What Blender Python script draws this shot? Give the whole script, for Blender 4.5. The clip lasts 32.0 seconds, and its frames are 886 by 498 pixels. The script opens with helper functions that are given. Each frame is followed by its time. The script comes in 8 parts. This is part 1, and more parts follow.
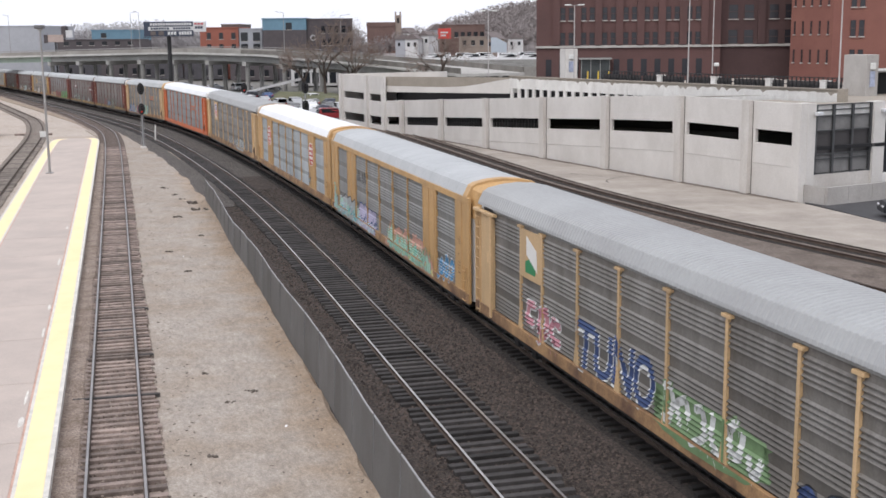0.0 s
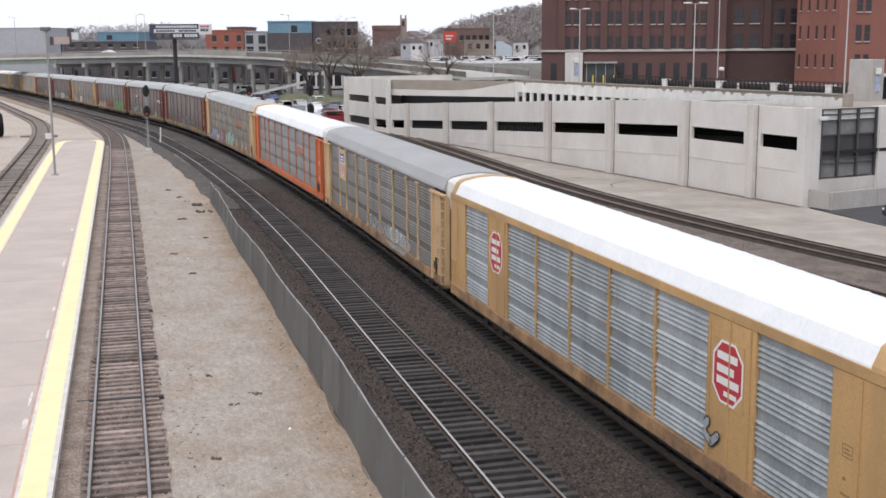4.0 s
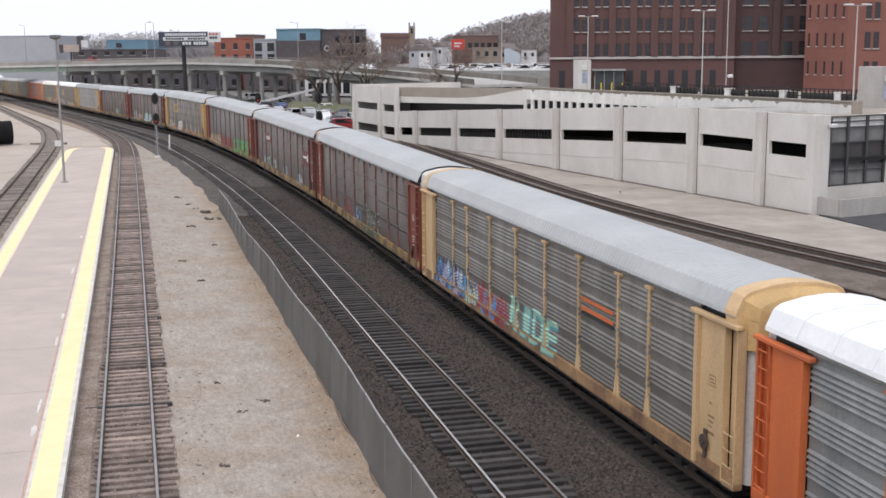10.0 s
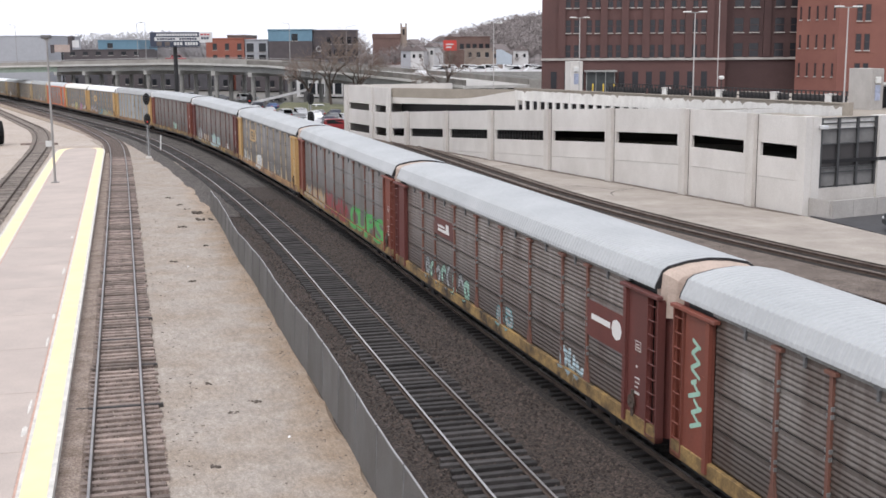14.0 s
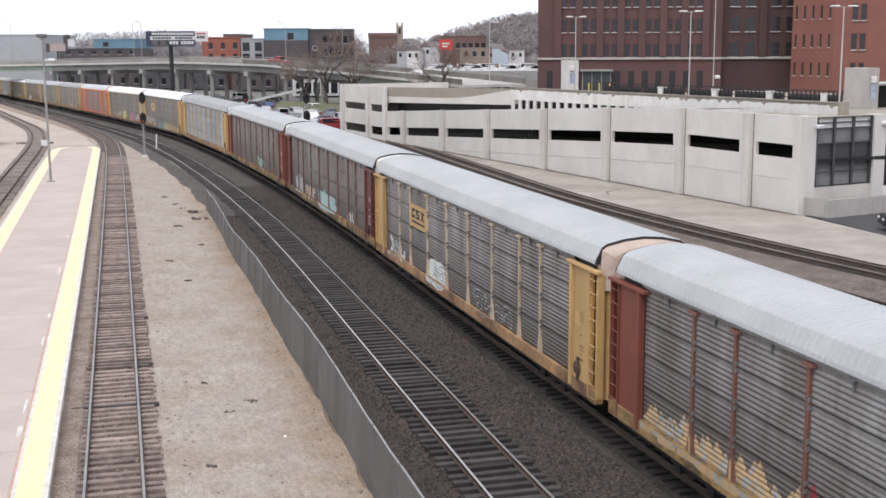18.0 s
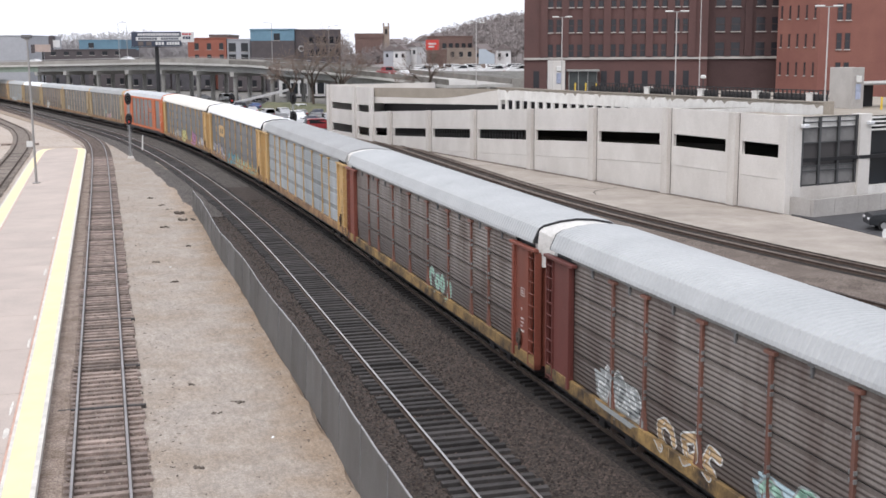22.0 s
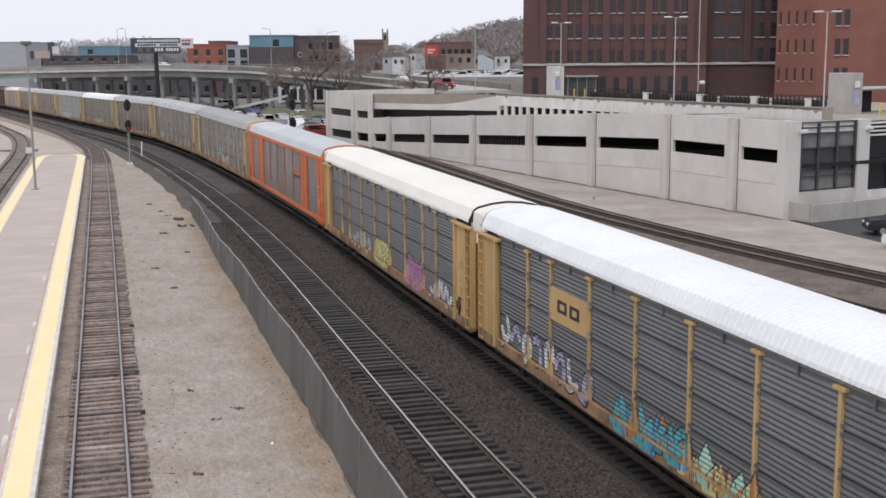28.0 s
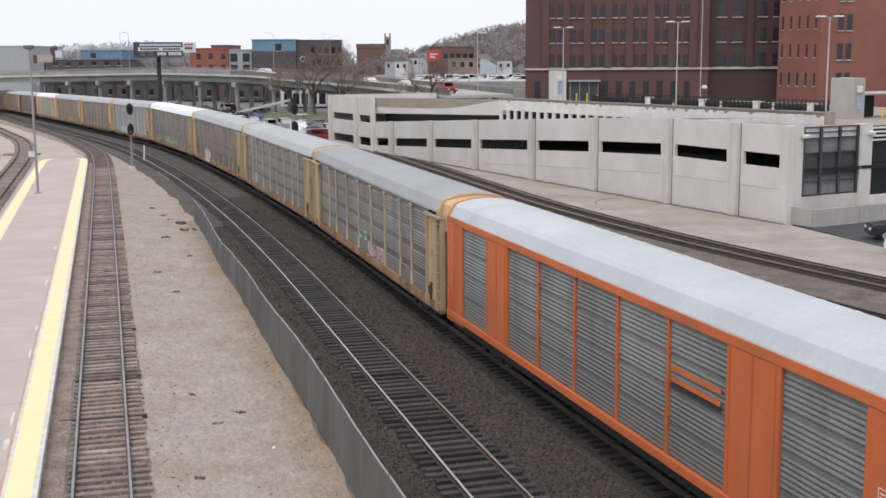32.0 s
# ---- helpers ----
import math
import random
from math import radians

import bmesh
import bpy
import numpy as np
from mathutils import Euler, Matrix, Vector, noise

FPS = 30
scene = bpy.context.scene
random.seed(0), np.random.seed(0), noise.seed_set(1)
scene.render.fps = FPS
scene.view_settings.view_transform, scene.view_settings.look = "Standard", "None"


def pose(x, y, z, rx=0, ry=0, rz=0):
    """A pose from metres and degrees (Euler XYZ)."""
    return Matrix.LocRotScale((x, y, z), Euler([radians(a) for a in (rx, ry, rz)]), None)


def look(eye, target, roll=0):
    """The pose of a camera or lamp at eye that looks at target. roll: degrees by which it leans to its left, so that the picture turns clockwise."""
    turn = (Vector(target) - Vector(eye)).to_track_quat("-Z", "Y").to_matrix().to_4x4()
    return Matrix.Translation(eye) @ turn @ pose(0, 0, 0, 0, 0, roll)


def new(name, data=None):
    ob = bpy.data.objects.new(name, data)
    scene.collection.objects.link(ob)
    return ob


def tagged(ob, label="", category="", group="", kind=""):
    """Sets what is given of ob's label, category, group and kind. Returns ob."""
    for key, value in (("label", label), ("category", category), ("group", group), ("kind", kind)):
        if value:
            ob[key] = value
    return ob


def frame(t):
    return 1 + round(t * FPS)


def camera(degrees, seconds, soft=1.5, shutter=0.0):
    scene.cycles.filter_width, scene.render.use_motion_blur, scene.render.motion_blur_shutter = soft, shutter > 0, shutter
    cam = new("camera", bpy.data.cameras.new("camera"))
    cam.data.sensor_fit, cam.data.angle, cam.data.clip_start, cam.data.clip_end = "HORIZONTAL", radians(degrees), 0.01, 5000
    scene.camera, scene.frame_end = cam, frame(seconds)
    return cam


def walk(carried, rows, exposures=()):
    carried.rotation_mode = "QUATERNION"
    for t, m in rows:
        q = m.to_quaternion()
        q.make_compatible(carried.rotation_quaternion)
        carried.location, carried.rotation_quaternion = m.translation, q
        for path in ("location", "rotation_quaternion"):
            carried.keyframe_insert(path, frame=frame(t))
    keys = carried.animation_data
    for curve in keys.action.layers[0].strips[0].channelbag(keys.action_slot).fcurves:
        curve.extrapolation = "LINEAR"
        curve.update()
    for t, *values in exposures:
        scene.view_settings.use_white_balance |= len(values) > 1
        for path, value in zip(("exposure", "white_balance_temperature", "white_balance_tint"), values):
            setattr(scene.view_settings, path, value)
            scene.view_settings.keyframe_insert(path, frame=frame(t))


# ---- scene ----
EYE = (0.0, 0.0, 11.35)


def view(yaw, tilt, lean):
    """The camera's pose at its stand on the footbridge: degrees to the left, downwards, and of lean."""
    return Matrix.Translation(EYE) @ pose(0, 0, 0, 90 - tilt, 0, yaw) @ pose(0, 0, 0, 0, 0, lean)


cam = camera(41.3, 32.0, soft=1.6)
walk(cam, [
    (0, view(0.000, 10.256, -0.591)), (0.5, view(0.003, 10.232, -0.575)), (1, view(0.122, 10.171, -0.545)), (1.5, view(0.129, 9.933, -0.478)),
    (2, view(-0.090, 9.850, -0.472)), (2.5, view(-0.147, 9.884, -0.479)), (3, view(-0.103, 9.978, -0.522)), (3.5, view(0.125, 10.095, -0.414)),
    (5.5, view(0.323, 10.092, -0.361)), (6, view(0.471, 9.947, -0.315)), (6.5, view(0.630, 9.846, -0.384)), (7, view(0.767, 9.839, -0.406)),
    (7.5, view(0.727, 9.837, -0.425)), (8, view(0.643, 9.819, -0.446)), (8.5, view(0.555, 9.819, -0.464)), (9, view(0.555, 9.781, -0.463)),
    (9.5, view(0.584, 9.764, -0.465)), (10, view(0.622, 9.738, -0.440)), (10.5, view(0.640, 9.732, -0.437)), (11, view(0.561, 9.738, -0.439)),
    (11.5, view(0.391, 9.658, -0.445)), (12, view(0.214, 9.638, -0.429)), (12.5, view(0.151, 9.663, -0.396)), (13, view(0.172, 9.672, -0.378)),
    (13.5, view(0.156, 9.685, -0.339)), (14, view(0.208, 9.697, -0.316)), (14.5, view(0.284, 9.667, -0.302)), (16.5, view(0.228, 9.653, -0.316)),
    (17, view(0.043, 9.700, -0.317)), (17.5, view(0.021, 9.685, -0.306)), (18, view(0.011, 9.736, -0.280)), (18.5, view(-0.001, 9.719, -0.274)),
    (19, view(0.020, 9.699, -0.279)), (19.5, view(-0.028, 9.662, -0.291)), (20, view(-0.355, 9.688, -0.279)), (20.5, view(-0.559, 9.733, -0.304)),
    (21, view(-0.576, 9.720, -0.313)), (21.5, view(-0.594, 9.745, -0.353)), (22, view(-0.621, 9.726, -0.365)), (22.5, view(-0.661, 9.650, -0.423)),
    (23, view(-0.705, 9.670, -0.463)), (23.5, view(-0.671, 9.674, -0.494)), (24, view(-0.408, 9.670, -0.502)), (24.5, view(-0.167, 9.671, -0.486)),
    (25, view(-0.200, 9.642, -0.460)), (25.5, view(-0.343, 9.602, -0.435)), (27.5, view(-0.497, 9.483, -0.422)), (28, view(-0.661, 9.444, -0.426)),
    (28.5, view(-0.845, 9.493, -0.410)), (29, view(-0.906, 9.490, -0.397)), (29.5, view(-0.946, 9.490, -0.386)), (30, view(-0.979, 9.494, -0.408)),
    (30.5, view(-0.889, 9.499, -0.424)), (31, view(-0.664, 9.445, -0.407)), (31.5, view(-0.548, 9.292, -0.382)), (32, view(-0.559, 9.234, -0.360)),
], exposures=[(0, 0.05), (2, 0.07), (3, 0.01), (6, 0.08), (9, -0.06), (11, 0.12), (13, 0.16), (19, 0.18), (25, 0.2), (27.5, -0.18), (30, -0.17), (32, -0.06)])

# ---- daylight: a bright overcast sky ----
world = bpy.data.worlds.new("overcast_sky")
scene.world = world
world.use_nodes = True
wn, wl = world.node_tree.nodes, world.node_tree.links
sky = wn.new("ShaderNodeTexSky")
sky.sky_type, sky.sun_disc = "NISHITA", False
sky.sun_elevation, sky.sun_rotation = radians(52), radians(200)
sky.air_density, sky.dust_density, sky.ozone_density = 1.0, 6.0, 1.0
calm = wn.new("ShaderNodeHueSaturation")
calm.inputs["Saturation"].default_value = 0.35
calm.inputs["Value"].default_value = 0.055
cloud = wn.new("ShaderNodeMix")
cloud.data_type = "RGBA"
cloud.inputs["Factor"].default_value = 0.82
cloud.inputs["B"].default_value = (0.905, 0.925, 1.015, 1)
wl.new(sky.outputs["Color"], calm.inputs["Color"])
wl.new(calm.outputs["Color"], cloud.inputs["A"])
wl.new(cloud.outputs["Result"], wn["Background"].inputs["Color"])
wn["Background"].inputs["Strength"].default_value = 1.3
sun = new("sun", bpy.data.lights.new("sun", "SUN"))
sun.data.energy, sun.data.angle, sun.data.color = 1.3, radians(30), (1.0, 0.95, 0.925)
sun.matrix_world = look((-30, -60, 100), (0, 0, 0))
scene.view_settings.exposure = 0.0


# ---- materials ----
def surf(name, color, rough=0.8, var=0.25, scale=1.0, bump=0.2, metal=0.0, tint=None, streak=0.0, fine=30.0, rnd=0.0, grime=None, low=None):
    """A weathered surface: broad stains, fine grain, relief. tint: the stains' colour; streak: how far stains run down the surface."""
    m = bpy.data.materials.new(name)
    m.use_nodes = True
    nt = m.node_tree
    n, l = nt.nodes, nt.links
    b = n["Principled BSDF"]
    b.inputs["Roughness"].default_value, b.inputs["Metallic"].default_value = rough, metal
    tc = n.new("ShaderNodeTexCoord")
    info = n.new("ShaderNodeObjectInfo")
    off = n.new("ShaderNodeVectorMath")
    off.operation = "MULTIPLY_ADD"
    off.inputs[1].default_value = (37.0, 23.0, 11.0)
    l.new(info.outputs["Random"], off.inputs[0])
    l.new(tc.outputs["Object"], off.inputs[2])
    mp = n.new("ShaderNodeMapping")
    mp.inputs["Scale"].default_value = (1, 1, 1 - 0.9 * streak)
    l.new(off.outputs[0], mp.inputs["Vector"])
    broad = n.new("ShaderNodeTexNoise")
    broad.inputs["Scale"].default_value, broad.inputs["Detail"].default_value, broad.inputs["Roughness"].default_value = scale, 6, 0.65
    l.new(mp.outputs["Vector"], broad.inputs["Vector"])
    small = n.new("ShaderNodeTexNoise")
    small.inputs["Scale"].default_value, small.inputs["Detail"].default_value = fine, 3
    l.new(off.outputs[0], small.inputs["Vector"])
    ramp = n.new("ShaderNodeValToRGB")
    ramp.color_ramp.elements[0].position, ramp.color_ramp.elements[1].position = 0.35, 0.68
    c = color
    d = tint or tuple(x * (1 - var) for x in c)
    ramp.color_ramp.elements[0].color = (*d, 1)
    ramp.color_ramp.elements[1].color = (*c, 1)
    l.new(broad.outputs["Fac"], ramp.inputs["Fac"])
    mul = n.new("ShaderNodeMix")
    mul.data_type, mul.blend_type = "RGBA", "MULTIPLY"
    mul.inputs["Factor"].default_value = 1.0
    fr = n.new("ShaderNodeMapRange")
    fr.inputs["From Min"].default_value, fr.inputs["From Max"].default_value = 0.25, 0.75
    fr.inputs["To Min"].default_value, fr.inputs["To Max"].default_value = 1 - var * 0.6, 1 + var * 0.35
    l.new(small.outputs["Fac"], fr.inputs["Value"])
    l.new(ramp.outputs["Color"], mul.inputs["A"])
    l.new(fr.outputs["Result"], mul.inputs["B"])
    last = mul.outputs["Result"]
    if rnd:
        rr = n.new("ShaderNodeMapRange")
        rr.inputs["To Min"].default_value, rr.inputs["To Max"].default_value = 1 - rnd, 1 + rnd * 0.6
        l.new(info.outputs["Random"], rr.inputs["Value"])
        mm = n.new("ShaderNodeMix")
        mm.data_type, mm.blend_type = "RGBA", "MULTIPLY"
        mm.inputs["Factor"].default_value = 1.0
        l.new(last, mm.inputs["A"])
        l.new(rr.outputs["Result"], mm.inputs["B"])
        last = mm.outputs["Result"]
    if grime:
        gn = n.new("ShaderNodeTexNoise")
        gn.inputs["Scale"].default_value, gn.inputs["Detail"].default_value = 0.35, 8
        gm = n.new("ShaderNodeMapping")
        gm.inputs["Scale"].default_value, gm.inputs["Location"].default_value = (1.5, 1.5, 0.5), (4, 1, 7)
        l.new(off.outputs[0], gm.inputs["Vector"])
        l.new(gm.outputs["Vector"], gn.inputs["Vector"])
        gr = n.new("ShaderNodeMapRange")
        gr.inputs["From Min"].default_value, gr.inputs["From Max"].default_value = 0.48, 0.7
        gr.inputs["To Max"].default_value = 0.8
        l.new(gn.outputs["Fac"], gr.inputs["Value"])
        gx = n.new("ShaderNodeMix")
        gx.data_type = "RGBA"
        gx.inputs["B"].default_value = (*grime, 1)
        l.new(gr.outputs["Result"], gx.inputs["Factor"])
        l.new(last, gx.inputs["A"])
        last = gx.outputs["Result"]
    if low:
        sep = n.new("ShaderNodeSeparateXYZ")
        l.new(tc.outputs["Object"], sep.inputs[0])
        wave = n.new("ShaderNodeMath")
        wave.operation = "MULTIPLY_ADD"
        wave.inputs[1].default_value = -2.6
        l.new(broad.outputs["Fac"], wave.inputs[0])
        l.new(sep.outputs["Z"], wave.inputs[2])
        lr = n.new("ShaderNodeMapRange")
        lr.interpolation_type = "SMOOTHSTEP"
        lr.inputs["From Min"].default_value, lr.inputs["From Max"].default_value = 2.6, -0.4
        lr.inputs["To Max"].default_value = low[1]
        l.new(wave.outputs[0], lr.inputs["Value"])
        lx = n.new("ShaderNodeMix")
        lx.data_type = "RGBA"
        lx.inputs["B"].default_value = (*low[0], 1)
        l.new(lr.outputs["Result"], lx.inputs["Factor"])
        l.new(last, lx.inputs["A"])
        last = lx.outputs["Result"]
    l.new(last, b.inputs["Base Color"])
    if bump:
        bp = n.new("ShaderNodeBump")
        bp.inputs["Strength"].default_value, bp.inputs["Distance"].default_value = bump, 0.02
        l.new(small.outputs["Fac"], bp.inputs["Height"])
        l.new(bp.outputs["Normal"], b.inputs["Normal"])
    return m


def stone_mat(name, dark, light, scale, bump=0.8, patch=None, patch_scale=0.25, mottle=0.0, verge=None):
    """Loose stone or gravel: cells of mixed tone, with broad patches of another tone.
    mottle: mid-sized blotches; verge: another tone that takes over towards the fence."""
    m = bpy.data.materials.new(name)
    m.use_nodes = True
    n, l = m.node_tree.nodes, m.node_tree.links
    b = n["Principled BSDF"]
    b.inputs["Roughness"].default_value = 0.95
    tc = n.new("ShaderNodeTexCoord")
    vor = n.new("ShaderNodeTexVoronoi")
    vor.inputs["Scale"].default_value = scale
    l.new(tc.outputs["Object"], vor.inputs["Vector"])
    sep = n.new("ShaderNodeSeparateColor")
    l.new(vor.outputs["Color"], sep.inputs["Color"])
    ramp = n.new("ShaderNodeValToRGB")
    ramp.color_ramp.elements[0].color, ramp.color_ramp.elements[1].color = (*dark, 1), (*light, 1)
    ramp.color_ramp.elements[0].position, ramp.color_ramp.elements[1].position = 0.15, 0.95
    l.new(sep.outputs["Red"], ramp.inputs["Fac"])
    big = n.new("ShaderNodeTexNoise")
    big.inputs["Scale"].default_value, big.inputs["Detail"].default_value, big.inputs["Roughness"].default_value = patch_scale, 9, 0.7
    l.new(tc.outputs["Object"], big.inputs["Vector"])
    pr = n.new("ShaderNodeMapRange")
    pr.inputs["From Min"].default_value, pr.inputs["From Max"].default_value = 0.42, 0.66
    l.new(big.outputs["Fac"], pr.inputs["Value"])
    mx = n.new("ShaderNodeMix")
    mx.data_type, mx.blend_type = "RGBA", "MULTIPLY"
    p = patch or (0.7, 0.68, 0.66)
    mx.inputs["B"].default_value = (*p, 1)
    l.new(pr.outputs["Result"], mx.inputs["Factor"])
    l.new(ramp.outputs["Color"], mx.inputs["A"])
    last = mx.outputs["Result"]
    if mottle:
        along = n.new("ShaderNodeMapping")
        along.vector_type = "TEXTURE"
        along.inputs["Rotation"].default_value = (0, 0, 0.26718)
        along.inputs["Scale"].default_value = (1.0, 2.6, 1.0)
        l.new(tc.outputs["Object"], along.inputs["Vector"])
        mid = n.new("ShaderNodeTexNoise")
        mid.inputs["Scale"].default_value, mid.inputs["Detail"].default_value, mid.inputs["Roughness"].default_value = 2.6, 10, 0.72
        l.new(along.outputs["Vector"], mid.inputs["Vector"])
        mr = n.new("ShaderNodeMapRange")
        mr.inputs["From Min"].default_value, mr.inputs["From Max"].default_value = 0.34, 0.62
        mr.inputs["To Min"].default_value, mr.inputs["To Max"].default_value = 1 - mottle, 1 + mottle * 0.35
        l.new(mid.outputs["Fac"], mr.inputs["Value"])
        mm = n.new("ShaderNodeMix")
        mm.data_type, mm.blend_type = "RGBA", "MULTIPLY"
        mm.inputs["Factor"].default_value = 1.0
        l.new(last, mm.inputs["A"])
        l.new(mr.outputs["Result"], mm.inputs["B"])
        last = mm.outputs["Result"]
        pebble = n.new("ShaderNodeTexNoise")
        pebble.inputs["Scale"].default_value, pebble.inputs["Detail"].default_value, pebble.inputs["Roughness"].default_value = 7.5, 5, 0.8
        l.new(along.outputs["Vector"], pebble.inputs["Vector"])
        pm = n.new("ShaderNodeMapRange")
        pm.inputs["From Min"].default_value, pm.inputs["From Max"].default_value = 0.36, 0.64
        pm.inputs["To Min"].default_value, pm.inputs["To Max"].default_value = 1 - mottle * 1.15, 1 + mottle * 0.85
        l.new(pebble.outputs["Fac"], pm.inputs["Value"])
        px = n.new("ShaderNodeMix")
        px.data_type, px.blend_type = "RGBA", "MULTIPLY"
        px.inputs["Factor"].default_value = 1.0
        l.new(last, px.inputs["A"])
        l.new(pm.outputs["Result"], px.inputs["B"])
        last = px.outputs["Result"]
    if verge:
        across = n.new("ShaderNodeVectorMath")
        across.operation = "DOT_PRODUCT"
        across.inputs[1].default_value = (-math.cos(0.26718), -math.sin(0.26718), 0)
        l.new(tc.outputs["Object"], across.inputs[0])
        wob = n.new("ShaderNodeTexNoise")
        wob.inputs["Scale"].default_value, wob.inputs["Detail"].default_value = 0.55, 8
        l.new(tc.outputs["Object"], wob.inputs["Vector"])
        add = n.new("ShaderNodeMath")
        add.operation = "MULTIPLY_ADD"
        add.inputs[1].default_value = 3.2
        l.new(wob.outputs["Fac"], add.inputs[0])
        l.new(across.outputs["Value"], add.inputs[2])
        vr = n.new("ShaderNodeMapRange")
        base = -2.827 * math.cos(0.26718) - 45.0 * math.sin(0.26718) + 1.6
        vr.inputs["From Min"].default_value, vr.inputs["From Max"].default_value = base + 10.3, base + 8.9
        l.new(add.outputs[0], vr.inputs["Value"])
        vm = n.new("ShaderNodeMix")
        vm.data_type, vm.blend_type = "RGBA", "MULTIPLY"
        vm.inputs["B"].default_value = (*verge, 1)
        l.new(vr.outputs["Result"], vm.inputs["Factor"])
        l.new(last, vm.inputs["A"])
        last = vm.outputs["Result"]
    l.new(last, b.inputs["Base Color"])
    bp = n.new("ShaderNodeBump")
    bp.inputs["Strength"].default_value, bp.inputs["Distance"].default_value = bump, 0.04
    l.new(vor.outputs["Distance"], bp.inputs["Height"])
    l.new(bp.outputs["Normal"], b.inputs["Normal"])
    return m


def plain(name, color, rough=0.5, metal=0.0, emit=0.0):
    m = bpy.data.materials.new(name)
    m.use_nodes = True
    b = m.node_tree.nodes["Principled BSDF"]
    b.inputs["Base Color"].default_value = (*color, 1)
    b.inputs["Roughness"].default_value, b.inputs["Metallic"].default_value = rough, metal
    if emit:
        b.inputs["Emission Color"].default_value, b.inputs["Emission Strength"].default_value = (*color, 1), emit
    return m


BALLAST = stone_mat("ballast_stone", (0.03, 0.0238, 0.0205), (0.108, 0.084, 0.072), 19, 1.0, (0.66, 0.64, 0.62), 0.7, 0.12)
# ballast with distance haze put into its paler grey
FAR_BALLAST = stone_mat("haze_grey_ballast", (0.042, 0.037, 0.034), (0.165, 0.146, 0.134), 12, 0.8, (0.66, 0.64, 0.62), 0.6)
# oily stone, its colour darkened further for the shade beneath the train
OILY = stone_mat("oily_ballast", (0.01, 0.0082, 0.0075), (0.056, 0.045, 0.039), 18, 1.0, (0.6, 0.6, 0.6), 0.9)
DIRT = stone_mat("dirt_and_fines", (0.11, 0.086, 0.073), (0.25, 0.205, 0.175), 22, 0.6, (0.6, 0.57, 0.53), 0.7, 0.15)
GRAVEL = stone_mat("pale_gravel", (0.315, 0.273, 0.237), (0.43, 0.382, 0.336), 26, 0.35, (0.86, 0.80, 0.73), 0.35, 0.16, (1.0, 0.9, 0.79))
FINES = stone_mat("siding_fines", (0.19, 0.148, 0.122), (0.385, 0.312, 0.262), 24, 0.6, (0.6, 0.54, 0.49), 1.0)
SOIL = stone_mat("tan_soil", (0.235, 0.183, 0.135), (0.41, 0.335, 0.262), 22, 0.4, (0.72, 0.70, 0.68), 1.2)
YARD = stone_mat("sandy_yard_gravel", (0.40, 0.345, 0.30), (0.54, 0.475, 0.42), 24, 0.3, (0.86, 0.81, 0.76), 0.12, 0.12)
APRON = surf("old_asphalt_apron", (0.425, 0.38, 0.335), 0.95, 0.3, 0.3, 0.3, tint=(0.29, 0.255, 0.222), fine=10)
ASPHALT = surf("wet_dark_asphalt", (0.075, 0.075, 0.08), 0.55, 0.4, 0.5, 0.2, fine=25)
LAND = surf("city_ground", (0.20, 0.19, 0.175), 0.95, 0.4, 0.03, 0.0, tint=(0.13, 0.125, 0.11), fine=0.6)
GRASS = surf("winter_grass", (0.16, 0.15, 0.09), 0.95, 0.4, 0.3, 0.2, tint=(0.10, 0.11, 0.06), fine=6)
PLATFORM = surf("platform_concrete", (0.51, 0.435, 0.388), 0.85, 0.16, 0.3, 0.1, tint=(0.42, 0.36, 0.325), fine=18)
YELLOW_STRIP = surf("tactile_yellow", (0.89, 0.745, 0.45), 0.7, 0.1, 0.8, 0.3, tint=(0.85, 0.69, 0.39), fine=35)
WHITE_EDGE = surf("worn_white_edge", (0.72, 0.69, 0.64), 0.8, 0.25, 2.0, 0.1)
RED_LINE = surf("faded_red_line", (0.62, 0.40, 0.32), 0.8, 0.3, 2.0, 0.1)
CONCRETE = surf("garage_concrete", (0.68, 0.655, 0.625), 0.9, 0.12, 0.3, 0.12, tint=(0.58, 0.555, 0.525), streak=0.45, fine=9)
CONCRETE_PALE = surf("pale_patched_concrete", (0.83, 0.82, 0.79), 0.9, 0.18, 0.9, 0.12, tint=(0.66, 0.64, 0.61), streak=0.5, fine=9)
CONCRETE_TAN = surf("tan_concrete_deck", (0.36, 0.32, 0.27), 0.9, 0.2, 0.4, 0.1, fine=9)
BRIDGE_CON = surf("viaduct_concrete", (0.47, 0.46, 0.44), 0.9, 0.25, 0.25, 0.0, tint=(0.33, 0.325, 0.305), streak=0.7, fine=3)
PARAPET = surf("stained_viaduct_parapet", (0.36, 0.345, 0.32), 0.9, 0.25, 0.25, 0.0, tint=(0.25, 0.235, 0.215), streak=0.7, fine=3)
BRIDGE_PALE = surf("pale_deck_edge", (0.56, 0.55, 0.53), 0.9, 0.2, 0.25, 0.0, tint=(0.42, 0.41, 0.39), streak=0.6, fine=3)
# the deck's shade is put into this darker column colour
BRIDGE_SHADE = surf("shaded_column", (0.33, 0.325, 0.31), 0.9, 0.3, 0.3, 0.0, tint=(0.2, 0.195, 0.185), streak=0.8, fine=3)
# darker concrete for the right-hand parapet and the wall below the deck
VIADUCT_DIM = surf("dim_viaduct_concrete", (0.24, 0.225, 0.205), 0.9, 0.3, 0.25, 0.0, tint=(0.12, 0.112, 0.1), streak=0.8, fine=3)
BRIDGE_DARK = surf("viaduct_girder", (0.37, 0.37, 0.355), 0.8, 0.3, 0.2, 0.0, fine=3)
GREEN_STEEL = surf("green_girder", (0.38, 0.47, 0.40), 0.7, 0.3, 0.2, 0.0, fine=3)
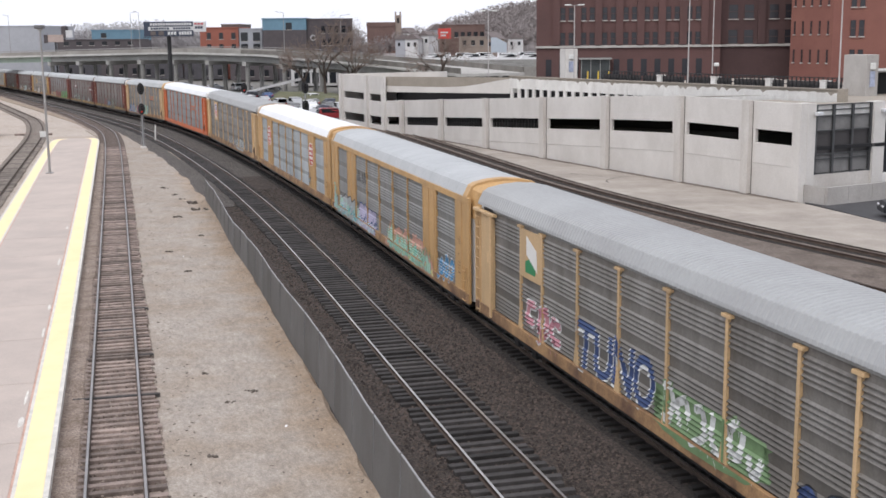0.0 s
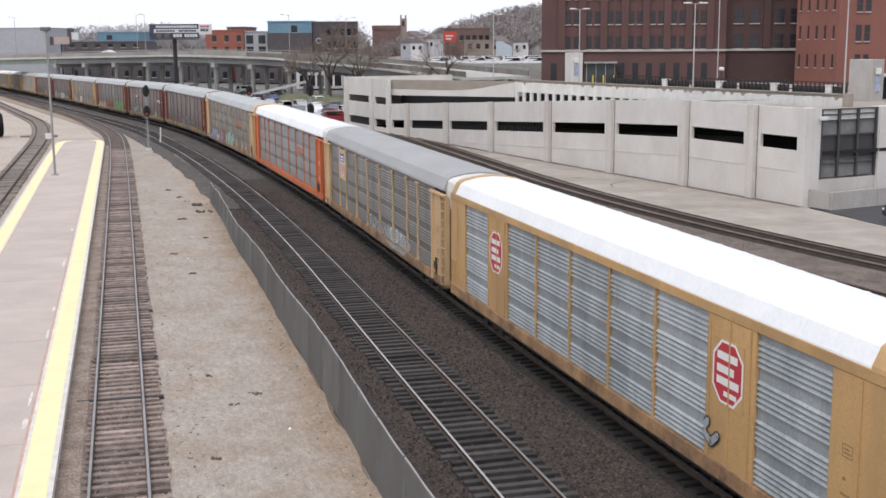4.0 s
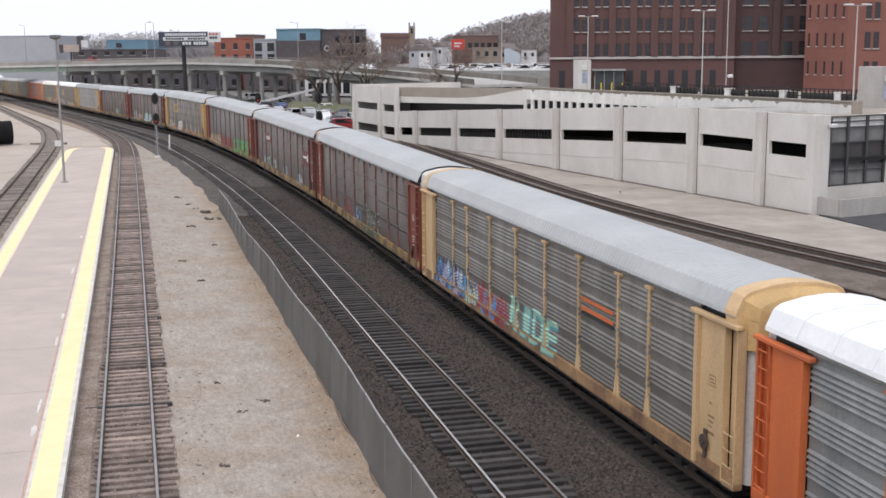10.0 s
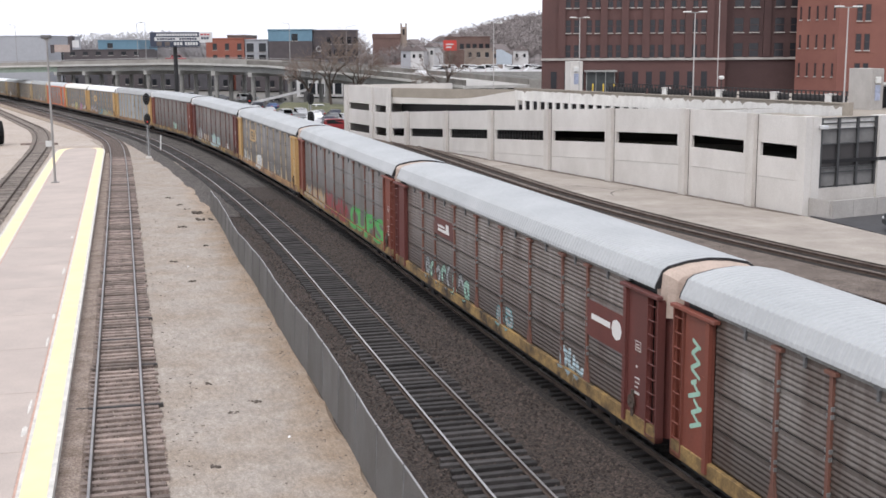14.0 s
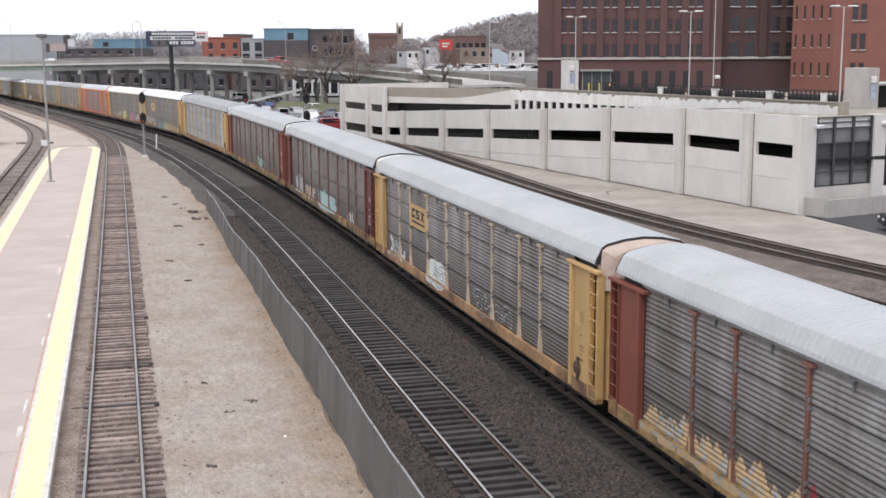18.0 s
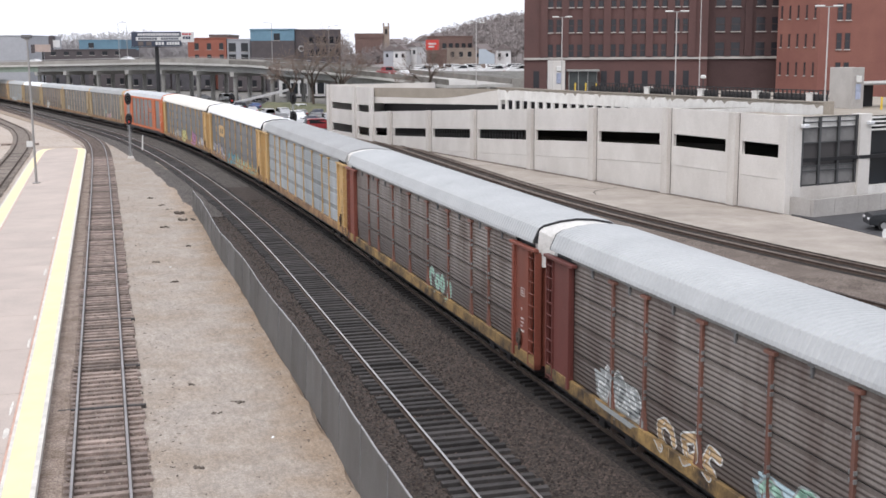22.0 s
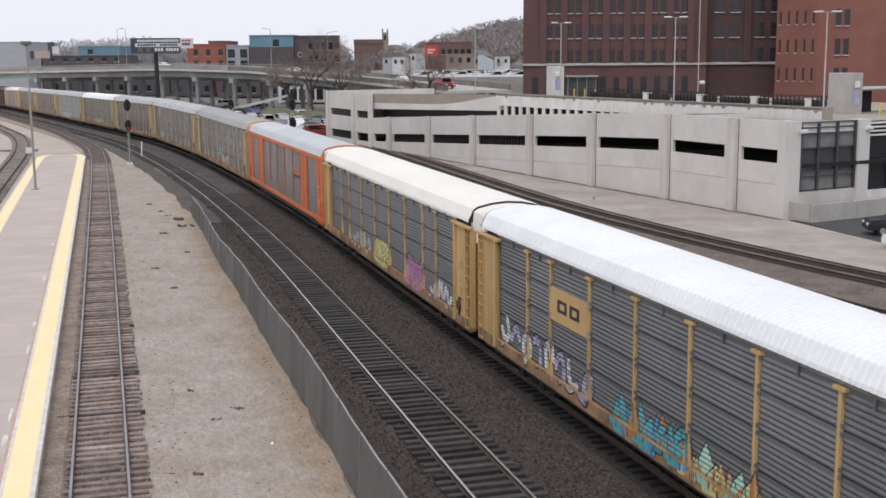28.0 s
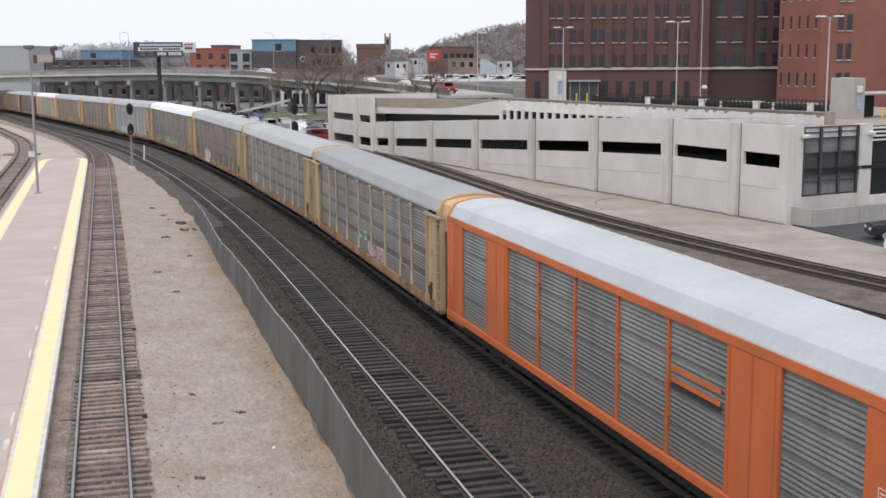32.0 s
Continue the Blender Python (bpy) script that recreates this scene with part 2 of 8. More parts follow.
# near-black that stands for the shade inside openings
DARK = plain("interior_shade", (0.015, 0.015, 0.017), 0.9)
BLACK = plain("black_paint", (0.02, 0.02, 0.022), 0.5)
STEEL = surf("galvanised_steel", (0.42, 0.43, 0.44), 0.5, 0.2, 1.5, 0.05, metal=0.6)
DULL_POLE = surf("weathered_pole", (0.36, 0.35, 0.34), 0.6, 0.2, 1.0, 0.05, metal=0.3)
RAIL_TOP = surf("polished_rail", (0.62, 0.61, 0.60), 0.32, 0.15, 0.6, 0.0, metal=0.9)
RAIL_DULL = surf("dull_rail_head", (0.36, 0.345, 0.345), 0.45, 0.3, 0.6, 0.0, metal=0.6)
RAIL_RUST = surf("rusty_rail_web", (0.10, 0.07, 0.055), 0.85, 0.4, 2.0, 0.1)
TIE_DARK = surf("creosoted_tie", (0.072, 0.066, 0.065), 0.85, 0.45, 2.5, 0.5, fine=40, rnd=0.5)
# oily wood with the train's shade put into the colour too
TIE_OILY = surf("oily_shaded_tie", (0.022, 0.019, 0.018), 0.8, 0.45, 2.5, 0.4, fine=40, rnd=0.4)
TIE_PALE = surf("dusty_tie", (0.33, 0.285, 0.25), 0.9, 0.4, 2.2, 0.5, fine=34, rnd=0.45)
TIE_OLD = surf("weathered_tie", (0.365, 0.288, 0.252), 0.9, 0.5, 2.2, 0.6, fine=34, rnd=0.5)
BRICK_DARK = surf("dark_red_brick", (0.142, 0.074, 0.068), 0.9, 0.25, 0.15, 0.15, tint=(0.108, 0.06, 0.056), fine=7)
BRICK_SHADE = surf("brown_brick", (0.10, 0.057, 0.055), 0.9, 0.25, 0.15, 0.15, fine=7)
BRICK_RED = surf("orange_red_brick", (0.275, 0.12, 0.092), 0.9, 0.2, 0.15, 0.15, tint=(0.225, 0.093, 0.075), fine=7)
LIMESTONE = surf("limestone_trim", (0.52, 0.49, 0.46), 0.85, 0.2, 0.8, 0.1)
GLASS_DARK = plain("dark_window_glass", (0.02, 0.022, 0.026), 0.12)
GLASS_DULL = plain("dull_window_glass", (0.034, 0.034, 0.04), 0.22)
FENCE_GREY = surf("mesh_fence_screen", (0.262, 0.253, 0.247), 0.75, 0.3, 0.5, 0.1, tint=(0.20, 0.188, 0.18), streak=0.5, fine=26, rnd=0.14)
FENCE_RAIL = surf("fence_top_rail", (0.40, 0.40, 0.405), 0.45, 0.2, 2.0, 0.0, metal=0.4)
FENCE_POST = surf("fence_steel", (0.15, 0.148, 0.15), 0.7, 0.2, 2.0, 0.0)
RUBBER = surf("tyre_rubber", (0.02, 0.02, 0.021), 0.85, 0.3, 3.0, 0.1)
BARK = surf("grey_bark", (0.12, 0.092, 0.078), 0.95, 0.35, 1.5, 0.3)
TWIG = surf("bare_twigs", (0.235, 0.178, 0.148), 0.95, 0.3, 0.6, 0.0)


# ---- building helpers ----
def thing(name, label="", category="", group="", kind="", m=None):
    """A thing's Empty at its base, with its tags."""
    ob = new(name)
    ob.empty_display_size = 0.3
    if m is not None:
        ob.matrix_world = m
    return tagged(ob, label, category, group, kind)


def mesh_of(name, bm, mats, smooth=False):
    me = bpy.data.meshes.new(name)
    bm.normal_update()
    bm.to_mesh(me)
    bm.free()
    for mt in mats if isinstance(mats, (list, tuple)) else [mats]:
        me.materials.append(mt)
    if smooth:
        me.polygons.foreach_set("use_smooth", [True] * len(me.polygons))
    return me


def part(name, bm, material, parent=None, label="", smooth=False):
    """Links a bmesh as one mesh object under a thing or a part."""
    ob = new(name, mesh_of(name, bm, material, smooth))
    ob.parent = parent
    if label:
        ob["label"] = label
    return ob


def shared(name, me, parent, m=None, material=None, label=""):
    """A further object on a mesh already made, with a paint of its own if given."""
    ob = new(name, me)
    ob.parent = parent
    if m is not None:
        ob.matrix_local = m
    if material is not None:
        ob.material_slots[0].link = "OBJECT"
        ob.material_slots[0].material = material
    if label:
        ob["label"] = label
    return ob


def box(bm, x0, x1, y0, y1, z0, z1, m=None, mi=0):
    vs = [bm.verts.new(Vector((x, y, z)) if m is None else m @ Vector((x, y, z))) for x in (x0, x1) for y in (y0, y1) for z in (z0, z1)]
    for f in ((0, 1, 3, 2), (4, 6, 7, 5), (0, 4, 5, 1), (2, 3, 7, 6), (0, 2, 6, 4), (1, 5, 7, 3)):
        bm.faces.new([vs[i] for i in f]).material_index = mi
    return bm


def boxed(*a, **k):
    return box(bmesh.new(), *a, **k)


def rounded(x0, x1, y0, y1, z0, z1, r=0.02):
    bm = box(bmesh.new(), x0, x1, y0, y1, z0, z1)
    bmesh.ops.bevel(bm, geom=list(bm.edges), offset=r, segments=1, affect="EDGES")
    return bm


def tube(bm, a, b, r0, r1=None, seg=8, caps=True):
    a, b = Vector(a), Vector(b)
    r1 = r0 if r1 is None else r1
    z = (b - a).normalized()
    x = z.orthogonal().normalized()
    y = z.cross(x)
    ra = [bm.verts.new(a + (x * math.cos(t) + y * math.sin(t)) * r0) for t in (2 * math.pi * i / seg for i in range(seg))]
    rb = [bm.verts.new(b + (x * math.cos(t) + y * math.sin(t)) * r1) for t in (2 * math.pi * i / seg for i in range(seg))]
    for i in range(seg):
        j = (i + 1) % seg
        bm.faces.new((ra[i], ra[j], rb[j], rb[i]))
    if caps:
        bm.faces.new(ra[::-1])
        bm.faces.new(rb)
    return bm


def prism(bm, pts, axis_pts, closed=True, mi=0):
    """Sweeps a profile: pts are (u, z) pairs, axis_pts are (origin, sideways) pairs along the sweep."""
    rings = []
    for o, side in axis_pts:
        rings.append([bm.verts.new(Vector(o) + Vector(side) * u + Vector((0, 0, z))) for u, z in pts])
    n = len(pts)
    for r0, r1 in zip(rings[:-1], rings[1:]):
        for i in range(n if closed else n - 1):
            j = (i + 1) % n
            bm.faces.new((r0[i], r0[j], r1[j], r1[i])).material_index = mi
    if closed:
        bm.faces.new(rings[0][::-1]).material_index = mi
        bm.faces.new(rings[-1]).material_index = mi
    return bm


def poly_slab(bm, pts, z0, z1):
    """An upright prism over a ground outline."""
    lo = [bm.verts.new((x, y, z0)) for x, y in pts]
    hi = [bm.verts.new((x, y, z1)) for x, y in pts]
    n = len(pts)
    for i in range(n):
        j = (i + 1) % n
        bm.faces.new((lo[i], lo[j], hi[j], hi[i]))
    bm.faces.new(hi)
    bm.faces.new(lo[::-1])
    bmesh.ops.recalc_face_normals(bm, faces=list(bm.faces))
    return bm


# ---- the railway's plan ----
BEAR = 0.26718           # the straight's bearing, to the left of +y
P0 = (2.827, 45.0)       # the train's track, at s = 0
S1, KAPPA = 13.2, 0.0013011      # where the curve begins, and how sharp it is
S2, KAPPA2 = 148.0, 0.00008      # where it all but straightens again


def at_rail(s, off=0.0):
    """Place and bearing at s metres along the train's track, off metres to its left."""
    e = max(S1, min(s, S2))
    a = BEAR + KAPPA * (e - S1)
    x = P0[0] - math.sin(BEAR) * S1 + (math.cos(a) - math.cos(BEAR)) / KAPPA
    y = P0[1] + math.cos(BEAR) * S1 + (math.sin(a) - math.sin(BEAR)) / KAPPA
    if s < S1:
        x, y = x - math.sin(BEAR) * (s - S1), y + math.cos(BEAR) * (s - S1)
    elif s > S2:
        b = a + KAPPA2 * (s - S2)
        x, y, a = x + (math.cos(b) - math.cos(a)) / KAPPA2, y + (math.sin(b) - math.sin(a)) / KAPPA2, b
    return x - math.cos(a) * off, y - math.sin(a) * off, a


def bend(s):
    """How far the curve has left the straight at s."""
    e = max(0.0, min(s, S2) - S1)
    return KAPPA * e * e / 2 + (KAPPA * e * (s - S2) if s > S2 else 0.0)


def grade(s):
    """The line falls gently away round the curve."""
    e = max(0.0, s - 105.0)
    return -0.0125 * (e * e / 40.0 if e < 20 else e - 10.0)


def ground_drop(x, y):
    """The fall of the ground along the line; it fades out to the right of the tracks and beyond the road viaduct."""
    s = -math.sin(BEAR) * (x - P0[0]) + math.cos(BEAR) * (y - P0[1])
    off = -math.cos(BEAR) * (x - P0[0]) - math.sin(BEAR) * (y - P0[1]) - bend(s)
    k = max(0.0, min(1.0, (off + 26.0) / 18.0)) * max(0.0, min(1.0, (440.0 - s) / 50.0))
    return grade(s * 1.012) * k * k * (3 - 2 * k)


def at_train(s, off=0.0):
    """The train's own track, which eases into the curve a little early."""
    k = max(0.0, min(1.0, (s + 32.0) / 52.0))
    e = max(0.0, min(1.0, (95.0 - s) / 45.0))
    return at_rail(s, off + (-0.5 + 0.74 * k * k * (3 - 2 * k)) * e * e * (3 - 2 * e))


def at_line(s, off):
    """The same along the straight alone, with no curve."""
    return P0[0] - math.sin(BEAR) * s - math.cos(BEAR) * off, P0[1] + math.cos(BEAR) * s - math.sin(BEAR) * off


def axis_of(points, z=0.0, falls=False):
    """Origins and sideways directions (to the right) along a list of ground points."""
    out = []
    for i, p in enumerate(points):
        a, b = points[max(0, i - 1)], points[min(len(points) - 1, i + 1)]
        d = Vector((b[0] - a[0], b[1] - a[1], 0)).normalized()
        out.append(((p[0], p[1], z + (ground_drop(p[0], p[1]) if falls else 0.0)), (d.y, -d.x, 0)))
    return out


def left_siding(s):
    """The siding beside the platform: straight, then along the main tracks."""
    a = 15.1
    k = max(0.0, min(1.0, (s - 118.0) / 55.0))
    b = 5.15 + 3.9 + bend(s) - 1.4 * k * k * (3 - 2 * k)
    return at_line(s, 0.5 * (a + b + math.sqrt((a - b) ** 2 + 3.0)))


def frange(a, b, step):
    n = max(1, int(round((b - a) / step)))
    return [a + (b - a) * i / n for i in range(n + 1)]


# ---- ground ----
def build_ground():
    bm = bmesh.new()
    xs, ys = [-2500, -600, -400] + frange(-240, 20, 10) + [60, 150, 400, 2500], [-600, -60, 0, 60] + frange(100, 500, 10) + [700, 1200, 2600]
    grid = [[bm.verts.new((x, y, -0.42 + 1.02 * ground_drop(x, y))) for y in ys] for x in xs]
    for i in range(len(xs) - 1):
        for j in range(len(ys) - 1):
            bm.faces.new((grid[i][j], grid[i + 1][j], grid[i + 1][j + 1], grid[i][j + 1]))
    ob = part("ground", bm, LAND)
    tagged(ob, "grey-brown city ground reaching to the horizon", "ground", kind="structure")


def strip(name, pts, profile, mat, label, category="ground", z=0.0, kind="structure", ragged=0.0):
    """A swept strip of ground; ragged: how far its edges wander."""
    bm = prism(bmesh.new(), profile, axis_of(pts, z))
    for v in bm.verts:
        v.co.z += ground_drop(v.co.x, v.co.y)
    if ragged:
        n, mid = len(profile), sum(u for u, _ in profile) / len(profile)
        bm.verts.ensure_lookup_table()
        for i, v in enumerate(bm.verts):
            u = profile[i % n][0]
            k = noise.noise((v.co.x * 0.35, v.co.y * 0.35, math.copysign(3.0, u - mid))) + 0.6 * noise.noise((v.co.x * 1.3, v.co.y * 1.3, 9.0))
            v.co.x += math.cos(BEAR) * ragged * k
            v.co.y += math.sin(BEAR) * ragged * k
    bmesh.ops.recalc_face_normals(bm, faces=list(bm.faces))
    return tagged(part(name, bm, mat), label, category, kind=kind)


build_ground()
main_pts = [at_rail(s, 2.6)[:2] for s in frange(-120, 420, 6)]
strip("ballast_bed", main_pts, [(-6.0, -0.40), (-4.9, -0.26), (5.6, -0.26), (8.5, -0.40)], BALLAST, "dark brown-grey crushed stone ballast under two main tracks", "ballast")
strip("far_ballast", [at_rail(s, 2.9)[:2] for s in frange(58, 420, 1.5)], [(-5.0, -0.40), (-4.8, -0.252), (5.7, -0.252), (7.6, -0.39)], FAR_BALLAST, "grey ballast round the curve, paled in its colour for haze", "ballast", ragged=0.3)
# dark strip for both oil and the shade below the cars
strip("oily_ballast", [at_train(s)[:2] for s in frange(-110, 420, 4)], [(-1.75, -0.40), (-1.55, -0.235), (1.55, -0.235), (1.75, -0.40)], OILY, "oily ballast under the train, blackened further for the train's shade", "ballast", ragged=0.12)
strip("siding_bed", [left_siding(s) for s in frange(-70, 330, 1.0)], [(-1.9, -0.40), (-1.4, -0.245), (1.3, -0.25), (1.5, -0.40)], FINES, "brown dirt and old ballast under the siding", "ballast", ragged=0.2)
strip("gravel_strip", [at_line(s, 11.0) for s in frange(-70, 86, 0.8)], [(-3.4, -0.42), (-3.2, -0.262), (-2.6, -0.236), (0.2, -0.22), (2.3, -0.235), (2.5, -0.42)], GRAVEL, "pale compacted gravel strip between fence and siding", "gravel", ragged=0.28)
strip("track_verge", [at_rail(s, 7.35)[:2] for s in frange(40, 124, 0.8)], [(-1.0, -0.42), (-0.75, -0.206), (0.8, -0.21), (1.0, -0.42)], FAR_BALLAST, "dark stony verge between the gravel and the main tracks", "ballast", ragged=0.3)
strip("gravel_tail", [at_rail(s, 9.3)[:2] for s in frange(84, 121, 0.8)], [(-2.3, -0.42), (-2.2, -0.24), (1.1, -0.225), (1.3, -0.42)], GRAVEL, "pale gravel running out between the siding and the main tracks", "gravel", ragged=0.3)
strip("mid_gravel", [at_rail(s, 8.6)[:2] for s in frange(62, 330, 4)], [(-1.6, -0.42), (-1.5, -0.32), (1.2, -0.3), (1.4, -0.42)], SOIL, "tan gravel between the siding and the main tracks", "gravel", ragged=0.3)
strip("yard_gravel", [at_rail(s, 34.0)[:2] for s in frange(-70, 400, 5)], [(-28, -0.42), (-28, -0.31), (0, -0.31), (23.5, -0.33), (23.5, -0.42)], YARD, "pale sandy gravel yard round the platform end", "gravel")
right_pts = [at_line(s, -13.0) for s in frange(-70, 150, 8)]
strip("right_yard_bed", right_pts, [(-9.5, -0.42), (-9.5, -0.28), (16, -0.28), (16, -0.42)], DIRT, "brown dirt and ballast beneath the far side tracks", "ballast")

strip("siding_verge", [left_siding(s) for s in frange(-60, 96, 0.8)], [(-1.95, -0.4), (-1.85, -0.118), (-1.0, -0.122), (-0.84, -0.22), (-0.9, -0.4)], FINES, "brown dirt banked over the tie ends along the platform", "dirt", ragged=0.09)


# ---- tracks ----
def rail_profile(u, h=0.16):
    return [(u - 0.07, -h), (u - 0.065, -h + 0.02), (u - 0.012, -h + 0.035), (u - 0.012, -0.04), (u - 0.036, -0.03), (u - 0.036, 0.0),
            (u + 0.036, 0.0), (u + 0.036, -0.03), (u + 0.012, -0.04), (u + 0.012, -h + 0.035), (u + 0.065, -h + 0.02), (u + 0.07, -h)]


def tie_mesh(name, mat, w=2.6):
    me = mesh_of(name, rounded(-w / 2, w / 2, -0.115, 0.115, -0.17, 0.0, 0.012), mat)
    return me


def track(label, point, s0, s1, head, tie_mat, tie_s0, tie_s1, step=0.52, far_ties=True, tie_z=-0.14, wander=0.03, z=0.0):
    """One track: two rails with bright heads and wooden ties, those near the camera each on its own."""
    th = thing("railway_track", label, "track", "tracks", "structure")
    pts = [point(s) for s in frange(s0, s1, 3)]
    ax = axis_of(pts, z, True)
    for u in (-0.7525, 0.7525):
        bm = prism(bmesh.new(), rail_profile(u), ax)
        bmesh.ops.recalc_face_normals(bm, faces=list(bm.faces))
        for f in bm.faces:
            if f.normal.z > 0.9 and f.calc_center_median().z > z - 0.02 + ground_drop(*f.calc_center_median()[:2]):
                f.material_index = 1
        part("rail", bm, [RAIL_RUST, head], th)
    rnd = random.Random(label)
    meshes = [tie_mesh("tie", tie_mat, 2.6)] + [tie_mesh("tie", tie_mat, w) for w in (2.52, 2.66)]
    s, far, count = s0, bmesh.new(), 0
    while s < s1:
        p, q = point(s), point(s + 0.3)
        ang = math.atan2(q[1] - p[1], q[0] - p[0]) - math.pi / 2 + rnd.uniform(-wander, wander)
        m = Matrix.Translation((p[0] + rnd.uniform(-0.05, 0.05), p[1], z + tie_z + ground_drop(p[0], p[1]) + rnd.uniform(-0.025, 0.008))) @ Matrix.Rotation(ang, 4, "Z")
        if tie_s0 <= s <= tie_s1 and count < 290:
            shared("tie", meshes[rnd.randrange(3)], th, m)
            count += 1
        elif far_ties:
            box(far, -1.3, 1.3, -0.115, 0.115, -0.17, 0.0, m)
        s += step * rnd.uniform(0.93, 1.07)
    if far_ties and len(far.verts):
        ob = part("far_ties", far, tie_mat, th)
        ob["kind"] = "stuff"
    return th


track("polished main track with dark creosoted ties, empty", lambda s: at_rail(s, 5.15)[:2], -60, 400, RAIL_TOP, TIE_DARK, -24, 110)
track("main track carrying the freight train", lambda s: at_train(s)[:2], -120, 420, RAIL_TOP, TIE_OILY, -30, 60)
track("siding with dull rails and weathered brown ties beside the platform", left_siding, -60, 300, RAIL_DULL, TIE_OLD, -24, 90, wander=0.05)

# dark bars standing proud in the siding, added for its shaded tie gaps
for s_at, span in ((-4.15, (-1.36, 1.42)), (5.2, (-0.75, 0.74)), (8.9, (0.8, 1.4)), (1.0, (0.8, 1.38))):
    gap_bar = thing("tie_gap_bar", "dark bar across the siding, standing for a shaded gap between ties", "tie")
    sx, sy = left_siding(s_at)
    part("timber", rounded(span[0], span[1], -0.07, 0.07, -0.28, -0.112, 0.02), TIE_DARK, gap_bar)
    gap_bar.matrix_world = Matrix.Translation((sx, sy, 0)) @ Matrix.Rotation(BEAR - 0.03, 4, "Z")


def spur(s):
    """The track on the platform's far side, which swings away to the left."""
    e = max(0.0, min(s, 150.0) - 95.0)
    return at_line(s, 24.3 + e * e / 900.0 + 0.163 * max(0.0, s - 150.0))


track("rusty spur track curving away beyond the platform", spur, -20, 280, RAIL_RUST, TIE_PALE, 40, 100, wander=0.05)


def swing(off, s_from, k, aside=0.0):
    """A side track that swings away from the main line towards the camera."""
    def f(s):
        e = max(0.0, s_from - s)
        return at_line(s, off + aside - e * e / k)
    return f


strip("side_bed", [swing(-14.1, 44.0, 520.0)(s) for s in frange(-60, 150, 1.5)], [(-1.75, -0.4), (-1.6, -0.262), (1.5, -0.262), (1.65, -0.4)], OILY, "black cinder bed of a side track", "ballast", ragged=0.12)
track("dark rusty side track beyond the train", swing(-14.1, 44.0, 520.0), -60, 200, RAIL_RUST, TIE_OILY, 0, 40, z=-0.08)
track("rusty side track sunk in dirt along the apron", swing(-18.4, 53.0, 440.0), -60, 200, RAIL_RUST, TIE_DARK, 1, 0, far_ties=False, z=-0.1)
for rail_side in (-0.7525, 0.7525):
    strip("rail_grime", [swing(-18.4, 53.0, 440.0)(s) for s in frange(-60, 150, 1.2)], [(rail_side - 0.5, -0.4), (rail_side - 0.46, -0.271), (rail_side + 0.56, -0.271), (rail_side + 0.6, -0.4)], OILY, "black oily dirt along a sunken rail", "dirt", ragged=0.06)


